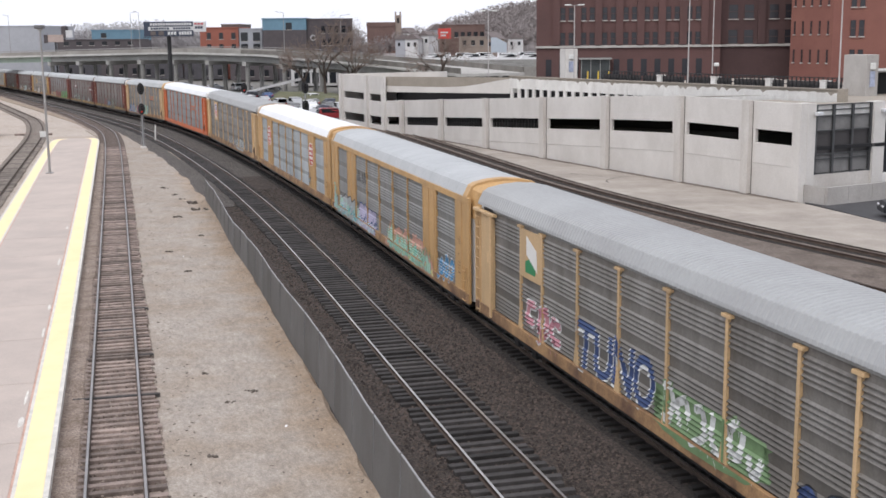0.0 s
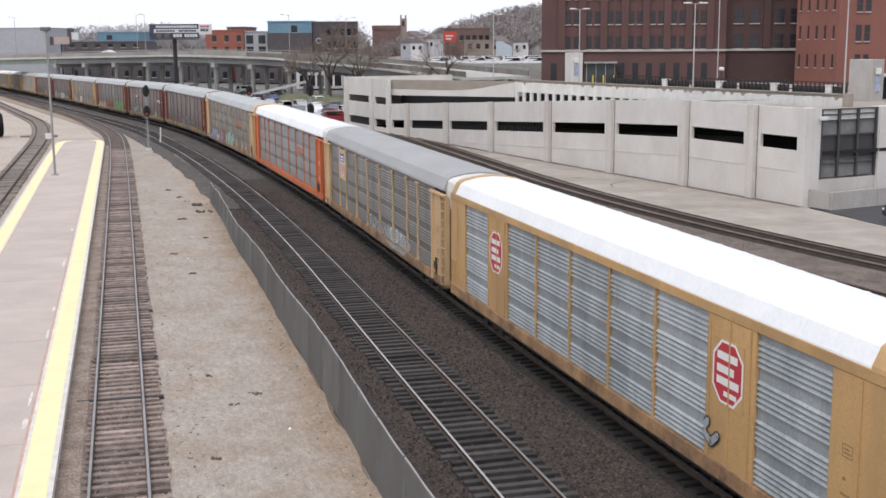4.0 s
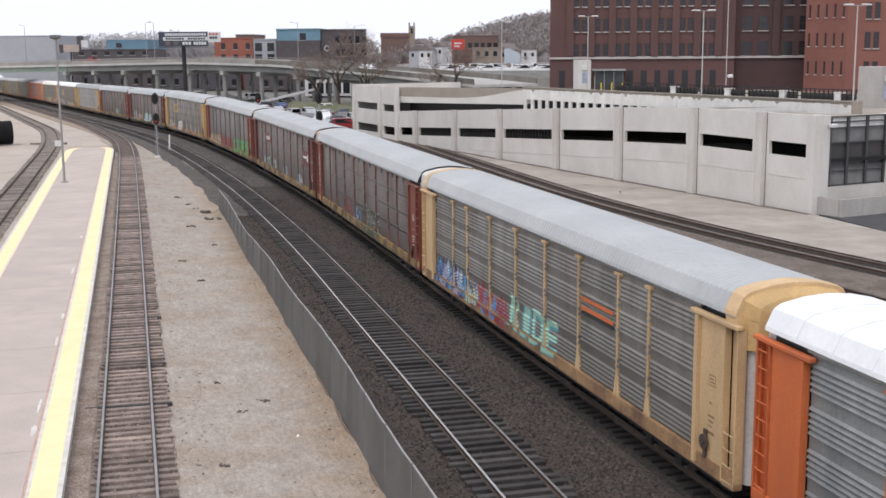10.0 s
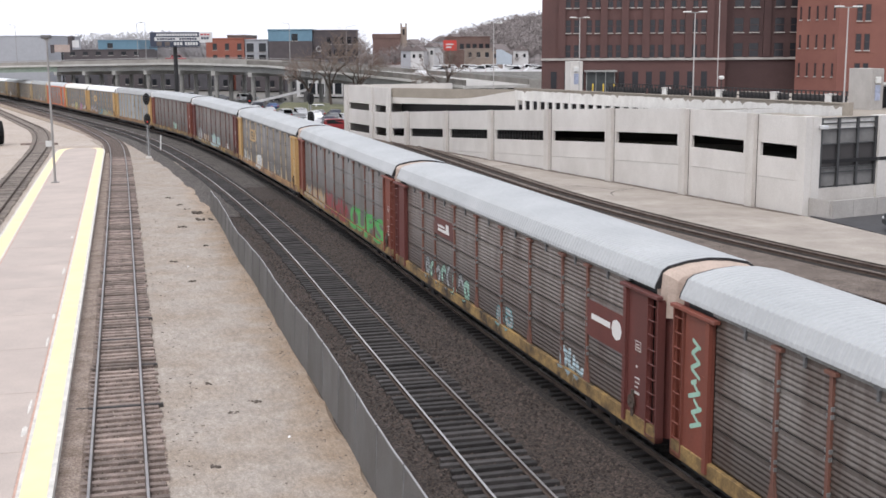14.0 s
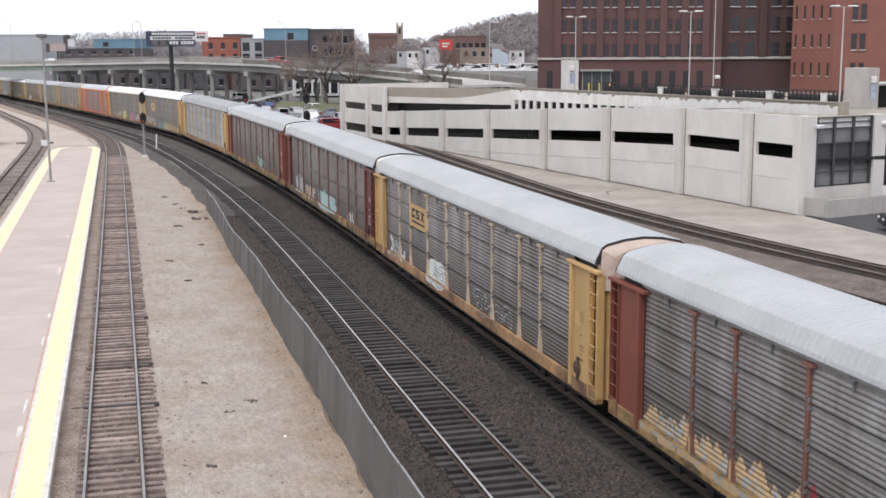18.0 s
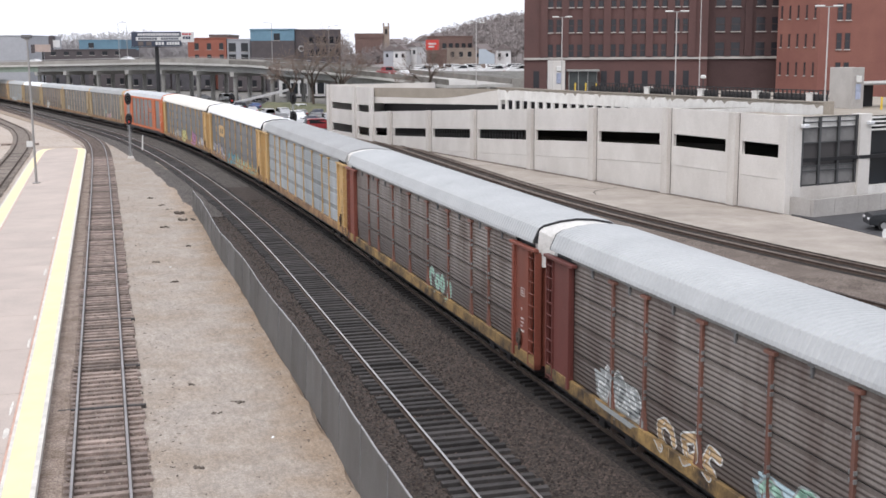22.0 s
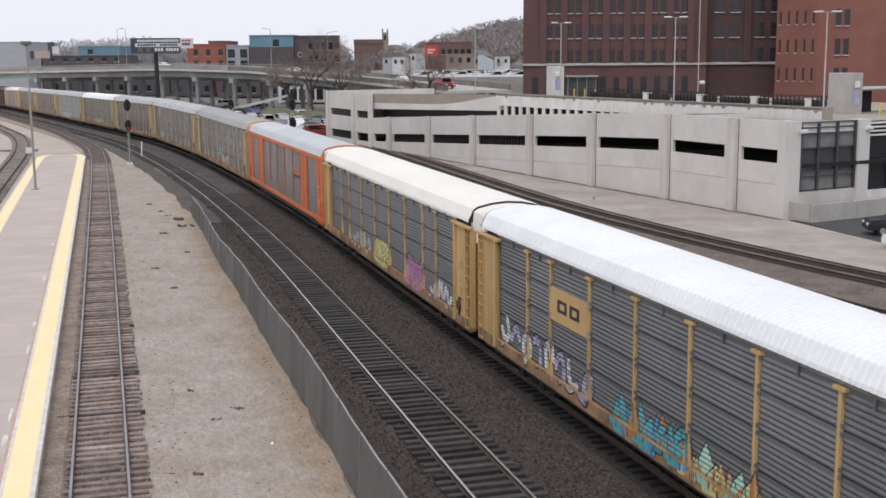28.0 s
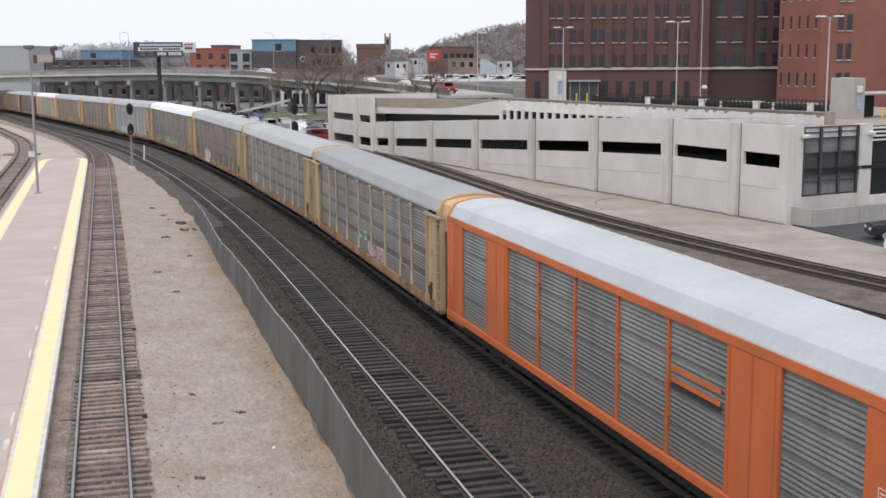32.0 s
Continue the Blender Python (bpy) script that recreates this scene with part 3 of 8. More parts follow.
# ---- platform ----
def build_platform():
    th = thing("platform", "long concrete station platform with yellow tactile edges", "platform", kind="structure")
    s0, s1, r = -70.0, 99.0, 16.83
    def ctr(s):
        return at_line(s, 19.5)
    def half(s, side):
        """Half widths: the end is drawn in with rounded corners."""
        e = max(0.0, s - 78.0) / 21.0
        w = 2.67 if side > 0 else 2.75 - 0.25 * e * e
        k = max(0.0, s - 95.2) / 3.8
        return w - 0.9 * (1 - math.sqrt(max(0.0, 1 - k * k)))
    stations = frange(s0, 92, 6) + frange(92.5, s1, 0.5)
    ax = axis_of([ctr(s) for s in stations])
    def band(name, inner, outer, z0, z1, mat, side, label=""):
        bm = bmesh.new()
        rings = []
        for (o, d), s in zip(ax, stations):
            h = half(s, side)
            a, b = (h - inner) * side, (h - outer) * side
            rings.append([bm.verts.new(Vector(o) + Vector(d) * u + Vector((0, 0, z))) for u, z in ((a, z0), (a, z1), (b, z1), (b, z0))])
        for p, q in zip(rings[:-1], rings[1:]):
            for i in range(4):
                bm.faces.new((p[i], p[(i + 1) % 4], q[(i + 1) % 4], q[i]))
        bm.faces.new(rings[0])
        bm.faces.new(rings[-1][::-1])
        bmesh.ops.recalc_face_normals(bm, faces=list(bm.faces))
        part(name, bm, mat, th, label)
    bm = bmesh.new()
    rings = []
    for (o, d), s in zip(ax, stations):
        a, b = -half(s, -1) + 0.002, half(s, 1) - 0.002
        rings.append([bm.verts.new(Vector(o) + Vector(d) * u + Vector((0, 0, z))) for u, z in ((a, -0.4), (a, 0.2), (b, 0.2), (b, -0.4))])
    for p, q in zip(rings[:-1], rings[1:]):
        for i in range(4):
            bm.faces.new((p[i], p[(i + 1) % 4], q[(i + 1) % 4], q[i]))
    bm.faces.new(rings[0])
    bm.faces.new(rings[-1][::-1])
    bmesh.ops.recalc_face_normals(bm, faces=list(bm.faces))
    part("base", bm, CONCRETE, th)
    for side in (1, -1):
        band("white_edge", -0.01, 0.13, 0.05, 0.214, WHITE_EDGE, side, "worn white edge stones")
        band("tactile_strip", 0.13, 0.80, 0.1, 0.222, YELLOW_STRIP, side, "yellow tactile warning strip")
        band("edge_gap", 0.80, 0.90, 0.1, 0.212, WHITE_EDGE, side)
        band("red_line", 0.90, 0.97, 0.1, 0.214, RED_LINE, side, "faded red line")
    # concrete slabs with open joints
    s = s0
    while s < s1 - 0.2:
        e = min(s + 6.1, s1 - 0.1)
        bm = bmesh.new()
        st = frange(s + 0.02, e - 0.02, 2.0 if e < 92 else 0.5)
        pts = axis_of([ctr(x) for x in st])
        rings = []
        for (o, d), x in zip(pts, st):
            a, b = -half(x, -1) + 0.975, half(x, 1) - 0.975
            rings.append([bm.verts.new(Vector(o) + Vector(d) * u + Vector((0, 0, z))) for u, z in ((a, 0.15), (a, 0.216), (b, 0.216), (b, 0.15))])
        for p, q in zip(rings[:-1], rings[1:]):
            for i in range(4):
                bm.faces.new((p[i], p[(i + 1) % 4], q[(i + 1) % 4], q[i]))
        bm.faces.new(rings[0])
        bm.faces.new(rings[-1][::-1])
        bmesh.ops.recalc_face_normals(bm, faces=list(bm.faces))
        part("slab", bm, PLATFORM, th)
        s = e


build_platform()


# ---- mesh fence along the tracks ----
def build_fence():
    """Chain-link fence with grey screen cloth; its far half leans and wavers a little."""
    th = thing("chain_link_fence", "grey screened chain-link fence beside the tracks, slack at its far end", "fence", kind="structure")
    step, s_from, n = 3.05, -29.0, 25
    rnd = random.Random(12)
    dips = [0.0] * 10 + [min(1.0, (k + 1) / 5.0) * rnd.uniform(0.13, 0.29) for k in range(n - 9)]
    def dip(s):
        k = (s - s_from) / step
        i = max(0, min(len(dips) - 2, int(k)))
        f = k - i
        f = f * f * (3 - 2 * f)
        return dips[i] * (1 - f) + dips[i + 1] * f
    def foot(s):
        return 8.62 + 0.12 * max(0.0, min(1.0, (s - 8) / 12.0)) + 0.05 * math.sin(s * 0.31)
    def crest(s):
        """The top rail's place: it leans towards the tracks by up to a hand."""
        return at_line(s, foot(s) - 0.06 + 0.25 * (dip(s) - 0.15 if s > 4 else 0.0)), 1.62 - 0.012 * max(0.0, s) * 0.5 - dip(s) + 0.012 * math.sin(s * 2.1)
    for i in range(n):
        s = s_from + i * step
        (x2, y2), z2 = crest(s)
        part("post", tube(bmesh.new(), (*at_line(s, foot(s)), -0.4), (x2, y2, z2 + 0.04), 0.032), FENCE_POST, th)
    for i in range(n - 1):
        bm, rb = bmesh.new(), bmesh.new()
        st = frange(s_from + i * step + 0.002, s_from + (i + 1) * step - 0.002, 0.5)
        cols = []
        for s in st:
            (cx, cy), cz = crest(s)
            fx, fy = at_line(s, foot(s) + 0.03)
            col = []
            for k in range(5):
                h = k / 4
                belly = 0.03 * math.sin(h * 3.14) * math.sin((s - s_from) / step * 6.283)
                col.append(bm.verts.new((fx + (cx - fx) * h - belly, fy + (cy - fy) * h, -0.27 + (cz + 0.25) * h)))
            cols.append(col)
        for a, b in zip(cols[:-1], cols[1:]):
            for k in range(4):
                bm.faces.new((a[k], b[k], b[k + 1], a[k + 1]))
        bmesh.ops.solidify(bm, geom=list(bm.faces), thickness=0.01)
        part("mesh_panel", bm, FENCE_GREY, th)
        for a, b in zip(st[:-1], st[1:]):
            (pa, za), (pb, zb) = crest(a), crest(b)
            tube(rb, (*pa, za), (*pb, zb), 0.026, seg=6)
        part("top_rail", rb, FENCE_RAIL, th)


build_fence()


# ---- worn paint along the platform's edge ----
rp = random.Random(71)
for k in range(6):
    s = rp.uniform(-23, 34)
    off = 16.83 + 1.02 + rp.uniform(0.0, 0.12)
    w, l = rp.uniform(0.05, 0.12), rp.uniform(0.4, 1.3)
    pb = bmesh.new()
    pb.faces.new([pb.verts.new((*at_line(s + l * math.sin(a) * rp.uniform(0.6, 1), off + w * math.cos(a) * rp.uniform(0.6, 1)), 0.2195)) for a in (i * 0.6283 for i in range(10))])
    bmesh.ops.recalc_face_normals(pb, faces=list(pb.faces))
    tagged(part("worn_paint", pb, WHITE_EDGE), "worn white paint patch on the platform", "paint mark", kind="structure")


# ---- parking garage ----
G0, GBEAR = (24.8, 80.4), math.atan2(38.6, 82.0)      # near corner and bearing of the long front
BAYS = [0.32, 5.8, 13.9, 24.5, 35.3, 47.1, 58.1, 69.2, 75.0]


def gar(s, d=0.0):
    """A garage point: s along the front from the near corner, d back from it."""
    return (G0[0] - math.sin(GBEAR) * s + math.cos(GBEAR) * d, G0[1] + math.cos(GBEAR) * s + math.sin(GBEAR) * d)


def gar_m(s, d=0.0, z=0.0):
    """A frame at a garage point: x along the front away from the near corner, y towards the tracks, z up."""
    x, y = gar(s, d)
    return Matrix.Translation((x, y, z)) @ Matrix.Rotation(GBEAR + math.pi / 2, 4, "Z")


_a, _b = gar(13.2, 15.5), gar(61.9, 10.8)
UP = Matrix.Translation((*_a, 0)) @ Matrix.Rotation(math.atan2(_b[1] - _a[1], _b[0] - _a[0]), 4, "Z")   # the upper parapet's line: x along it, y to the tracks


def gtop(s):
    return 6.55 if s < 16 else 6.55 - (s - 16) * 0.052


EDGE_SHADE = surf("pilaster_edge_shade", (0.17, 0.155, 0.14), 0.95, 0.3, 0.8, 0.1)
CONCRETE_STAIN = surf("stained_pilaster", (0.645, 0.615, 0.58), 0.9, 0.18, 0.5, 0.12, tint=(0.52, 0.485, 0.45), streak=0.6, fine=9)
LOW_WALL = surf("damp_low_wall", (0.46, 0.44, 0.42), 0.9, 0.2, 0.6, 0.12, tint=(0.37, 0.35, 0.33), streak=0.5, fine=9)
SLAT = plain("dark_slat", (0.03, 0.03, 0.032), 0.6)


def build_garage():
    th = thing("parking_garage", "pale concrete multi-level parking garage with sloping ramp openings", "parking garage", kind="structure")
    M = gar_m(0, 0)
    def panel(name, s0, s1, z0, z1, y0, y1, mat=CONCRETE):
        """A wall slab between s0 and s1 whose heights (pairs) follow the ramp."""
        bm = bmesh.new()
        vs = [bm.verts.new(M @ Vector((s, y, z))) for s, zz in ((s0, (z0[0], z1[0])), (s1, (z0[1], z1[1]))) for y in (y0, y1) for z in zz]
        for f in ((0, 1, 3, 2), (4, 6, 7, 5), (0, 4, 5, 1), (2, 3, 7, 6), (0, 2, 6, 4), (1, 5, 7, 3)):
            bm.faces.new([vs[i] for i in f])
        bmesh.ops.recalc_face_normals(bm, faces=list(bm.faces))
        return part(name, bm, mat, th)
    for i, (a, b) in enumerate(zip(BAYS[:-1], BAYS[1:])):
        ta, tb = gtop(a), gtop(b)
        wa, wb = (a if i else 0.0) + 1.1, b - 0.75
        ga, gb = gtop(wa), gtop(wb)
        zt = lambda s: gtop(s) - 2.0
        zb = lambda s: gtop(s) - 2.95
        mid = lambda s: gtop(s) - 4.45
        panel("spandrel", a, b, (zt(a), zt(b)), (ta, tb), -0.25, 0.0)
        panel("wall_panel", a, b, (max(-.3, mid(a) + .02), max(-.3, mid(b) + .02)), (zb(a), zb(b)), -0.25, 0.0)
        if mid(a) > -0.2:
            panel("base_panel", a, b, (-0.4, -0.4), (mid(a), max(-0.3, mid(b))), -0.28, -0.015, CONCRETE)
        panel("jamb", a, wa, (zb(a), zb(wa)), (zt(a), zt(wa)), -0.25, 0.0)
        panel("jamb", wb, b, (zb(wb), zb(b)), (zt(wb), zt(b)), -0.25, 0.0)
        if 3 < i < 7:
            for k in range(int((wb - wa) / 0.6)):
                s = wa + 0.4 + k * 0.6
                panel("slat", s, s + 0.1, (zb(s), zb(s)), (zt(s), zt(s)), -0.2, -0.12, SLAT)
    for s in BAYS[1:-1]:
        panel("pilaster", s - 0.4, s + 0.4, (-0.4, -0.4), (gtop(s) + 0.03, gtop(s) + 0.03), -0.02, 0.36, CONCRETE_STAIN)
    # dark strips painted beside each pilaster for the shade along its sides
    for s in BAYS[1:-1]:
        panel("joint", s - 0.48, s - 0.4, (-0.4, -0.4), (gtop(s), gtop(s)), 0.0, 0.004, EDGE_SHADE)
        panel("joint", s + 0.4, s + 0.45, (-0.4, -0.4), (gtop(s), gtop(s)), 0.0, 0.004, EDGE_SHADE)
    panel("corner_pier", 0.3, 1.1, (-0.4, -0.4), (6.58, 6.58), -0.9, 0.12)
    # the lower ramp's inside: its shade put into a black back wall and floor
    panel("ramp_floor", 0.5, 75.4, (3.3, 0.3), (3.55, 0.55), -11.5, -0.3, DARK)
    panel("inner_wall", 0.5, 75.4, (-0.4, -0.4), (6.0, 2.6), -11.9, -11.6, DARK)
    # the roof deck over the near part
    bm = bmesh.new()
    pts = [gar(1.8, 0.3), gar(17, 0.3), gar(17, 12), gar(1.8, 12)]
    poly_slab(bm, [p for p in pts], 5.5, 5.75)
    part("deck", bm, CONCRETE_TAN, th)
    bm = bmesh.new()
    vs = [bm.verts.new((*gar(s, d), gtop(s) + dz - 0.35)) for s, dz in ((17, 0), (75.4, 0)) for d in (0.3, 12) ]
    bm.faces.new((vs[0], vs[2], vs[3], vs[1]))
    bmesh.ops.solidify(bm, geom=list(bm.faces), thickness=0.25)
    part("ramp_deck", bm, CONCRETE_TAN, th)
    # end block with two rows of openings
    for j, (a, b) in enumerate(((75.0, 80.8), (80.8, 90.2))):
        for (z0, z1) in ((-0.4, 0.35), (1.4, 3.3), (4.2, 6.45)):
            panel("spandrel", a, b, (z0, z0), (z1, z1), -0.25, 0.0)
        for (z0, z1) in ((0.35, 1.4), (3.3, 4.2)):
            panel("jamb", a, a + 0.9, (z0, z0), (z1, z1), -0.25, 0.0)
            panel("jamb", b - 0.8, b, (z0, z0), (z1, z1), -0.25, 0.0)
    for s in (75.0, 80.8, 90.2):
        panel("pilaster", s - 0.45, s + 0.45, (-0.4, -0.4), (6.5, 6.5), -0.02, 0.3)
    panel("end_wall", 90.2, 90.5, (-0.4, -0.4), (6.45, 6.45), -16.0, 0.0)
    panel("upper_floor", 75.6, 90.2, (2.2, 2.2), (2.4, 2.4), -15.0, -0.3, CONCRETE_TAN)
    panel("upper_roof", 75.6, 90.2, (5.5, 5.5), (5.7, 5.7), -15.0, -0.3, CONCRETE_TAN)
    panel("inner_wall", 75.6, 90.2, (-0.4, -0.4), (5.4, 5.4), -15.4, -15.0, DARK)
    # upper parapet: a straight sweep facing the yard, then the long patched parapet
    p, q = gar(75.4, 0.25), gar(61.9, 10.8)
    ax = axis_of([(p[0] + (q[0] - p[0]) * k / 12, p[1] + (q[1] - p[1]) * k / 12) for k in range(13)])
    part("sweep_parapet", prism(bmesh.new(), [(-0.12, 4.55), (-0.12, 6.42), (0.12, 6.42), (0.12, 4.55)], ax), CONCRETE, th)
    band = bmesh.new()
    edge = [5.35, 5.3, 5.3, 5.28, 5.25, 5.25, 5.25, 5.3, 5.4, 5.6, 5.85, 6.1, 6.3]
    lo = [[band.verts.new(Vector(o) + Vector(d) * u + Vector((0, 0, z))) for u, z in ((0.125, e), (0.125, 6.46), (-0.13, 6.46), (-0.13, e))] for (o, d), e in zip(ax, edge)]
    for r0, r1 in zip(lo[:-1], lo[1:]):
        for i in range(4):
            band.faces.new((r0[i], r0[(i + 1) % 4], r1[(i + 1) % 4], r1[i]))
    bmesh.ops.recalc_face_normals(band, faces=list(band.faces))
    part("stained_band", band, CONCRETE_TAN, th, "tan stained upper band of the parapet")
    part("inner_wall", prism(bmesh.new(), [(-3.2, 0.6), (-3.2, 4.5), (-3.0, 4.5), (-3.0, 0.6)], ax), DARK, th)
    def up(name, k0, k1, z0, z1, y0, y1, mat):
        return part(name, boxed(k0, k1, y0, y1, z0, z1, UP), mat, th)
    n_up = 9
    for k in range(n_up):
        up("long_parapet", k * 48.9 / n_up + 0.015, (k + 1) * 48.9 / n_up - 0.015, 5.2, 6.56, -0.12, 0.12, CONCRETE_PALE)
    drip = bmesh.new()
    rd = random.Random(4)
    xs = frange(0.0, 48.9, 0.35)
    zs = [6.36 - (0.28 if rd.random() < 0.1 else 0) + rd.uniform(-0.05, 0.06) for _ in xs]
    for u, v, a, b in zip(xs[:-1], xs[1:], zs[:-1], zs[1:]):
        f = [drip.verts.new(UP @ Vector(c)) for c in ((u, 0.124, a), (v, 0.124, b), (v, 0.124, 6.57), (u, 0.124, 6.57))]
        drip.faces.new(f)
    bmesh.ops.remove_doubles(drip, verts=list(drip.verts), dist=0.001)
    part("ragged_band", drip, CONCRETE_TAN, th, "ragged tan band where the white coat has worn off")
    up("coping", -0.1, 49.0, 6.56, 6.67, -0.2, 0.2, CONCRETE_TAN)
    up("parapet_pier", -0.75, -0.11, 4.6, 6.72, -0.3, 0.3, CONCRETE_TAN)
    for k in range(24):
        s = 48.3 - k * 1.5
        up("baluster", s, s + 0.5, 4.0, 5.2, -0.1, 0.1, CONCRETE_PALE)
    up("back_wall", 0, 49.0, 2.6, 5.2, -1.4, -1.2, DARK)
    panel("deck_beyond", 10.0, 62.0, (5.35, 5.35), (5.55, 5.55), -46.0, -15.8, CONCRETE_TAN)
    # stair tower glazing on the near end
    E0 = Matrix.Translation((*gar(0.32, 0.5), 0)) @ Matrix.Rotation(GBEAR + 0.06, 4, "Z")   # x along the end wall, -y to the camera
    def ep(name, x0, x1, y0, y1, z0, z1, mat, label=""):
        x0, x1 = max(0.0, x0 - 0.3) if x0 > 0 else x0, x1 - 0.3
        return part(name, boxed(x0, x1, y0, y1, z0, z1, E0), mat, th, label)
    pane_grey = surf("hazy_stair_glass", (0.23, 0.225, 0.222), 0.25, 0.2, 0.8, 0.0, tint=(0.15, 0.148, 0.146))
    ep("end_pier", 0.0, 1.05, -0.05, 0.6, -0.4, 6.55, CONCRETE)
    ep("end_pier", 6.6, 7.75, -0.2, 0.6, -0.4, 6.5, CONCRETE)
    ep("lower_wall", 1.05, 6.6, 0.0, 0.3, -0.4, 1.62, CONCRETE_STAIN)
    ep("upper_panel", 1.05, 6.6, 0.15, 0.3, 5.65, 6.4, CONCRETE_PALE)
    ep("glass_pane", 1.05, 6.6, 0.14, 0.18, 4.65, 5.62, pane_grey, "hazy grey stair tower glass")
    ep("glass_pane", 1.05, 6.6, 0.16, 0.2, 3.0, 4.62, plain("smoky_stair_glass", (0.062, 0.058, 0.06), 0.18), "dark stair tower glass")
    ep("glass_pane", 1.05, 6.6, 0.14, 0.18, 1.7, 2.97, pane_grey, "hazy grey stair tower glass")
    steel = plain("dark_steel_frame", (0.07, 0.072, 0.075), 0.45, 0.3)
    for x in (1.05, 2.75, 4.6, 6.42):
        ep("mullion", x, x + 0.2, -0.02, 0.12, 1.6, 6.45, steel)
    for z in (1.6, 2.62, 2.95, 4.6, 5.62, 6.02, 6.38):
        ep("transom", 1.05, 6.6, 0.0, 0.13, z, z + 0.08, steel)
    ep("dark_glazing", 7.75, 22.0, 0.3, 0.4, 1.3, 5.2, GLASS_DARK)
    ep("dark_opening", 7.75, 22.0, 0.42, 0.5, 1.3, 6.3, DARK)
    for k in range(4):
        ep("louvre", 7.75, 22.0, 0.05, 0.2, 5.25 + k * 0.29, 5.37 + k * 0.29, CONCRETE_PALE)
    for x in (10.4, 13.2, 16.0):
        ep("mullion", x, x + 0.25, 0.0, 0.2, 1.3, 6.4, steel)
    ep("sill_wall", 7.75, 22.0, -0.1, 0.3, -0.4, 1.3, CONCRETE_PALE)
    for k in range(4):
        ep("low_wall", -0.1 + k * 2.3, 2.17 + k * 2.3, -2.2, -1.95, -0.4, 1.0, LOW_WALL)
    ep("low_wall_return", -0.1, 0.15, -1.95, -0.05, -0.4, 1.0, LOW_WALL)
    ep("deck_edge", 1.6, 22.0, 0.6, 12.0, 5.4, 5.62, CONCRETE_TAN)
    housing = plain("lamp_housing", (0.75, 0.76, 0.78), 0.3, 0.4)
    for x in (0.75, 7.2):
        lamp = part("wall_lamp", rounded(x - 0.28, x + 0.28, -0.5, -0.1, 5.72, 5.98, 0.05), housing, th)
        lamp.matrix_world = E0
    return th


build_garage()
# apron between the outer side track and the garage
near = [swing(-18.4, 53.0, 440.0, -1.75)(s) for s in frange(-24, 100, 6)]
far = [(33.5, 50.0), (31.0, 57.0), (27.6, 70.0), gar(0.0, -0.1)] + [gar(s, -0.1) for s in frange(6, 91, 6)]
far += [gar(97, -0.1)]
ab = bmesh.new()
top = [ab.verts.new((x, y, -0.2)) for x, y in near] + [ab.verts.new((x, y, -0.2)) for x, y in far[::-1]]
ab.faces.new(top)
bmesh.ops.triangulate(ab, faces=list(ab.faces))
apron = tagged(part("apron", ab, APRON), "cracked grey asphalt apron beside the garage", "road", kind="structure")
strip("wall_foot_dirt", [gar(s, -0.3) for s in frange(0.3, 90, 1.5)], [(-0.35, -0.3), (-0.3, -0.188), (0.26, -0.18), (0.28, -0.3)], DIRT, "dark dirt washed against the foot of the garage", "dirt", ragged=0.14)
TAR = surf("crack_filler", (0.10, 0.088, 0.078), 0.9, 0.4, 1.5, 0.2)
rc = random.Random(61)
for k in range(12):
    s, d = rc.uniform(2, 80), -rc.uniform(0.6, 6.5)
    head = rc.choice((0.0, 0.0, 1.57, 0.4, -0.5))
    cb, prev = bmesh.new(), None
    for j in range(rc.randrange(6, 18)):
        head += rc.uniform(-0.3, 0.3)
        s, d = s + math.cos(head) * 0.6, min(-0.4, d + math.sin(head) * 0.6)
        w = rc.uniform(0.02, 0.07)
        cur = [cb.verts.new((*gar(s - math.sin(head) * u, d + math.cos(head) * u), -0.195)) for u in (-w, w)]
        if prev:
            cb.faces.new((prev[0], prev[1], cur[1], cur[0]))
        prev = cur
    bmesh.ops.recalc_face_normals(cb, faces=list(cb.faces))
    part("crack", cb, TAR, apron)
ab = bmesh.new()
poly_slab(ab, [(33.4, 50.0), (31.1, 57.0), (27.7, 70.0), gar(0.0, 0.3), (52, 96), (62, 60)], -0.42, -0.205)
tagged(part("entry_road", ab, ASPHALT), "wet dark asphalt at the garage entry", "road", kind="structure")


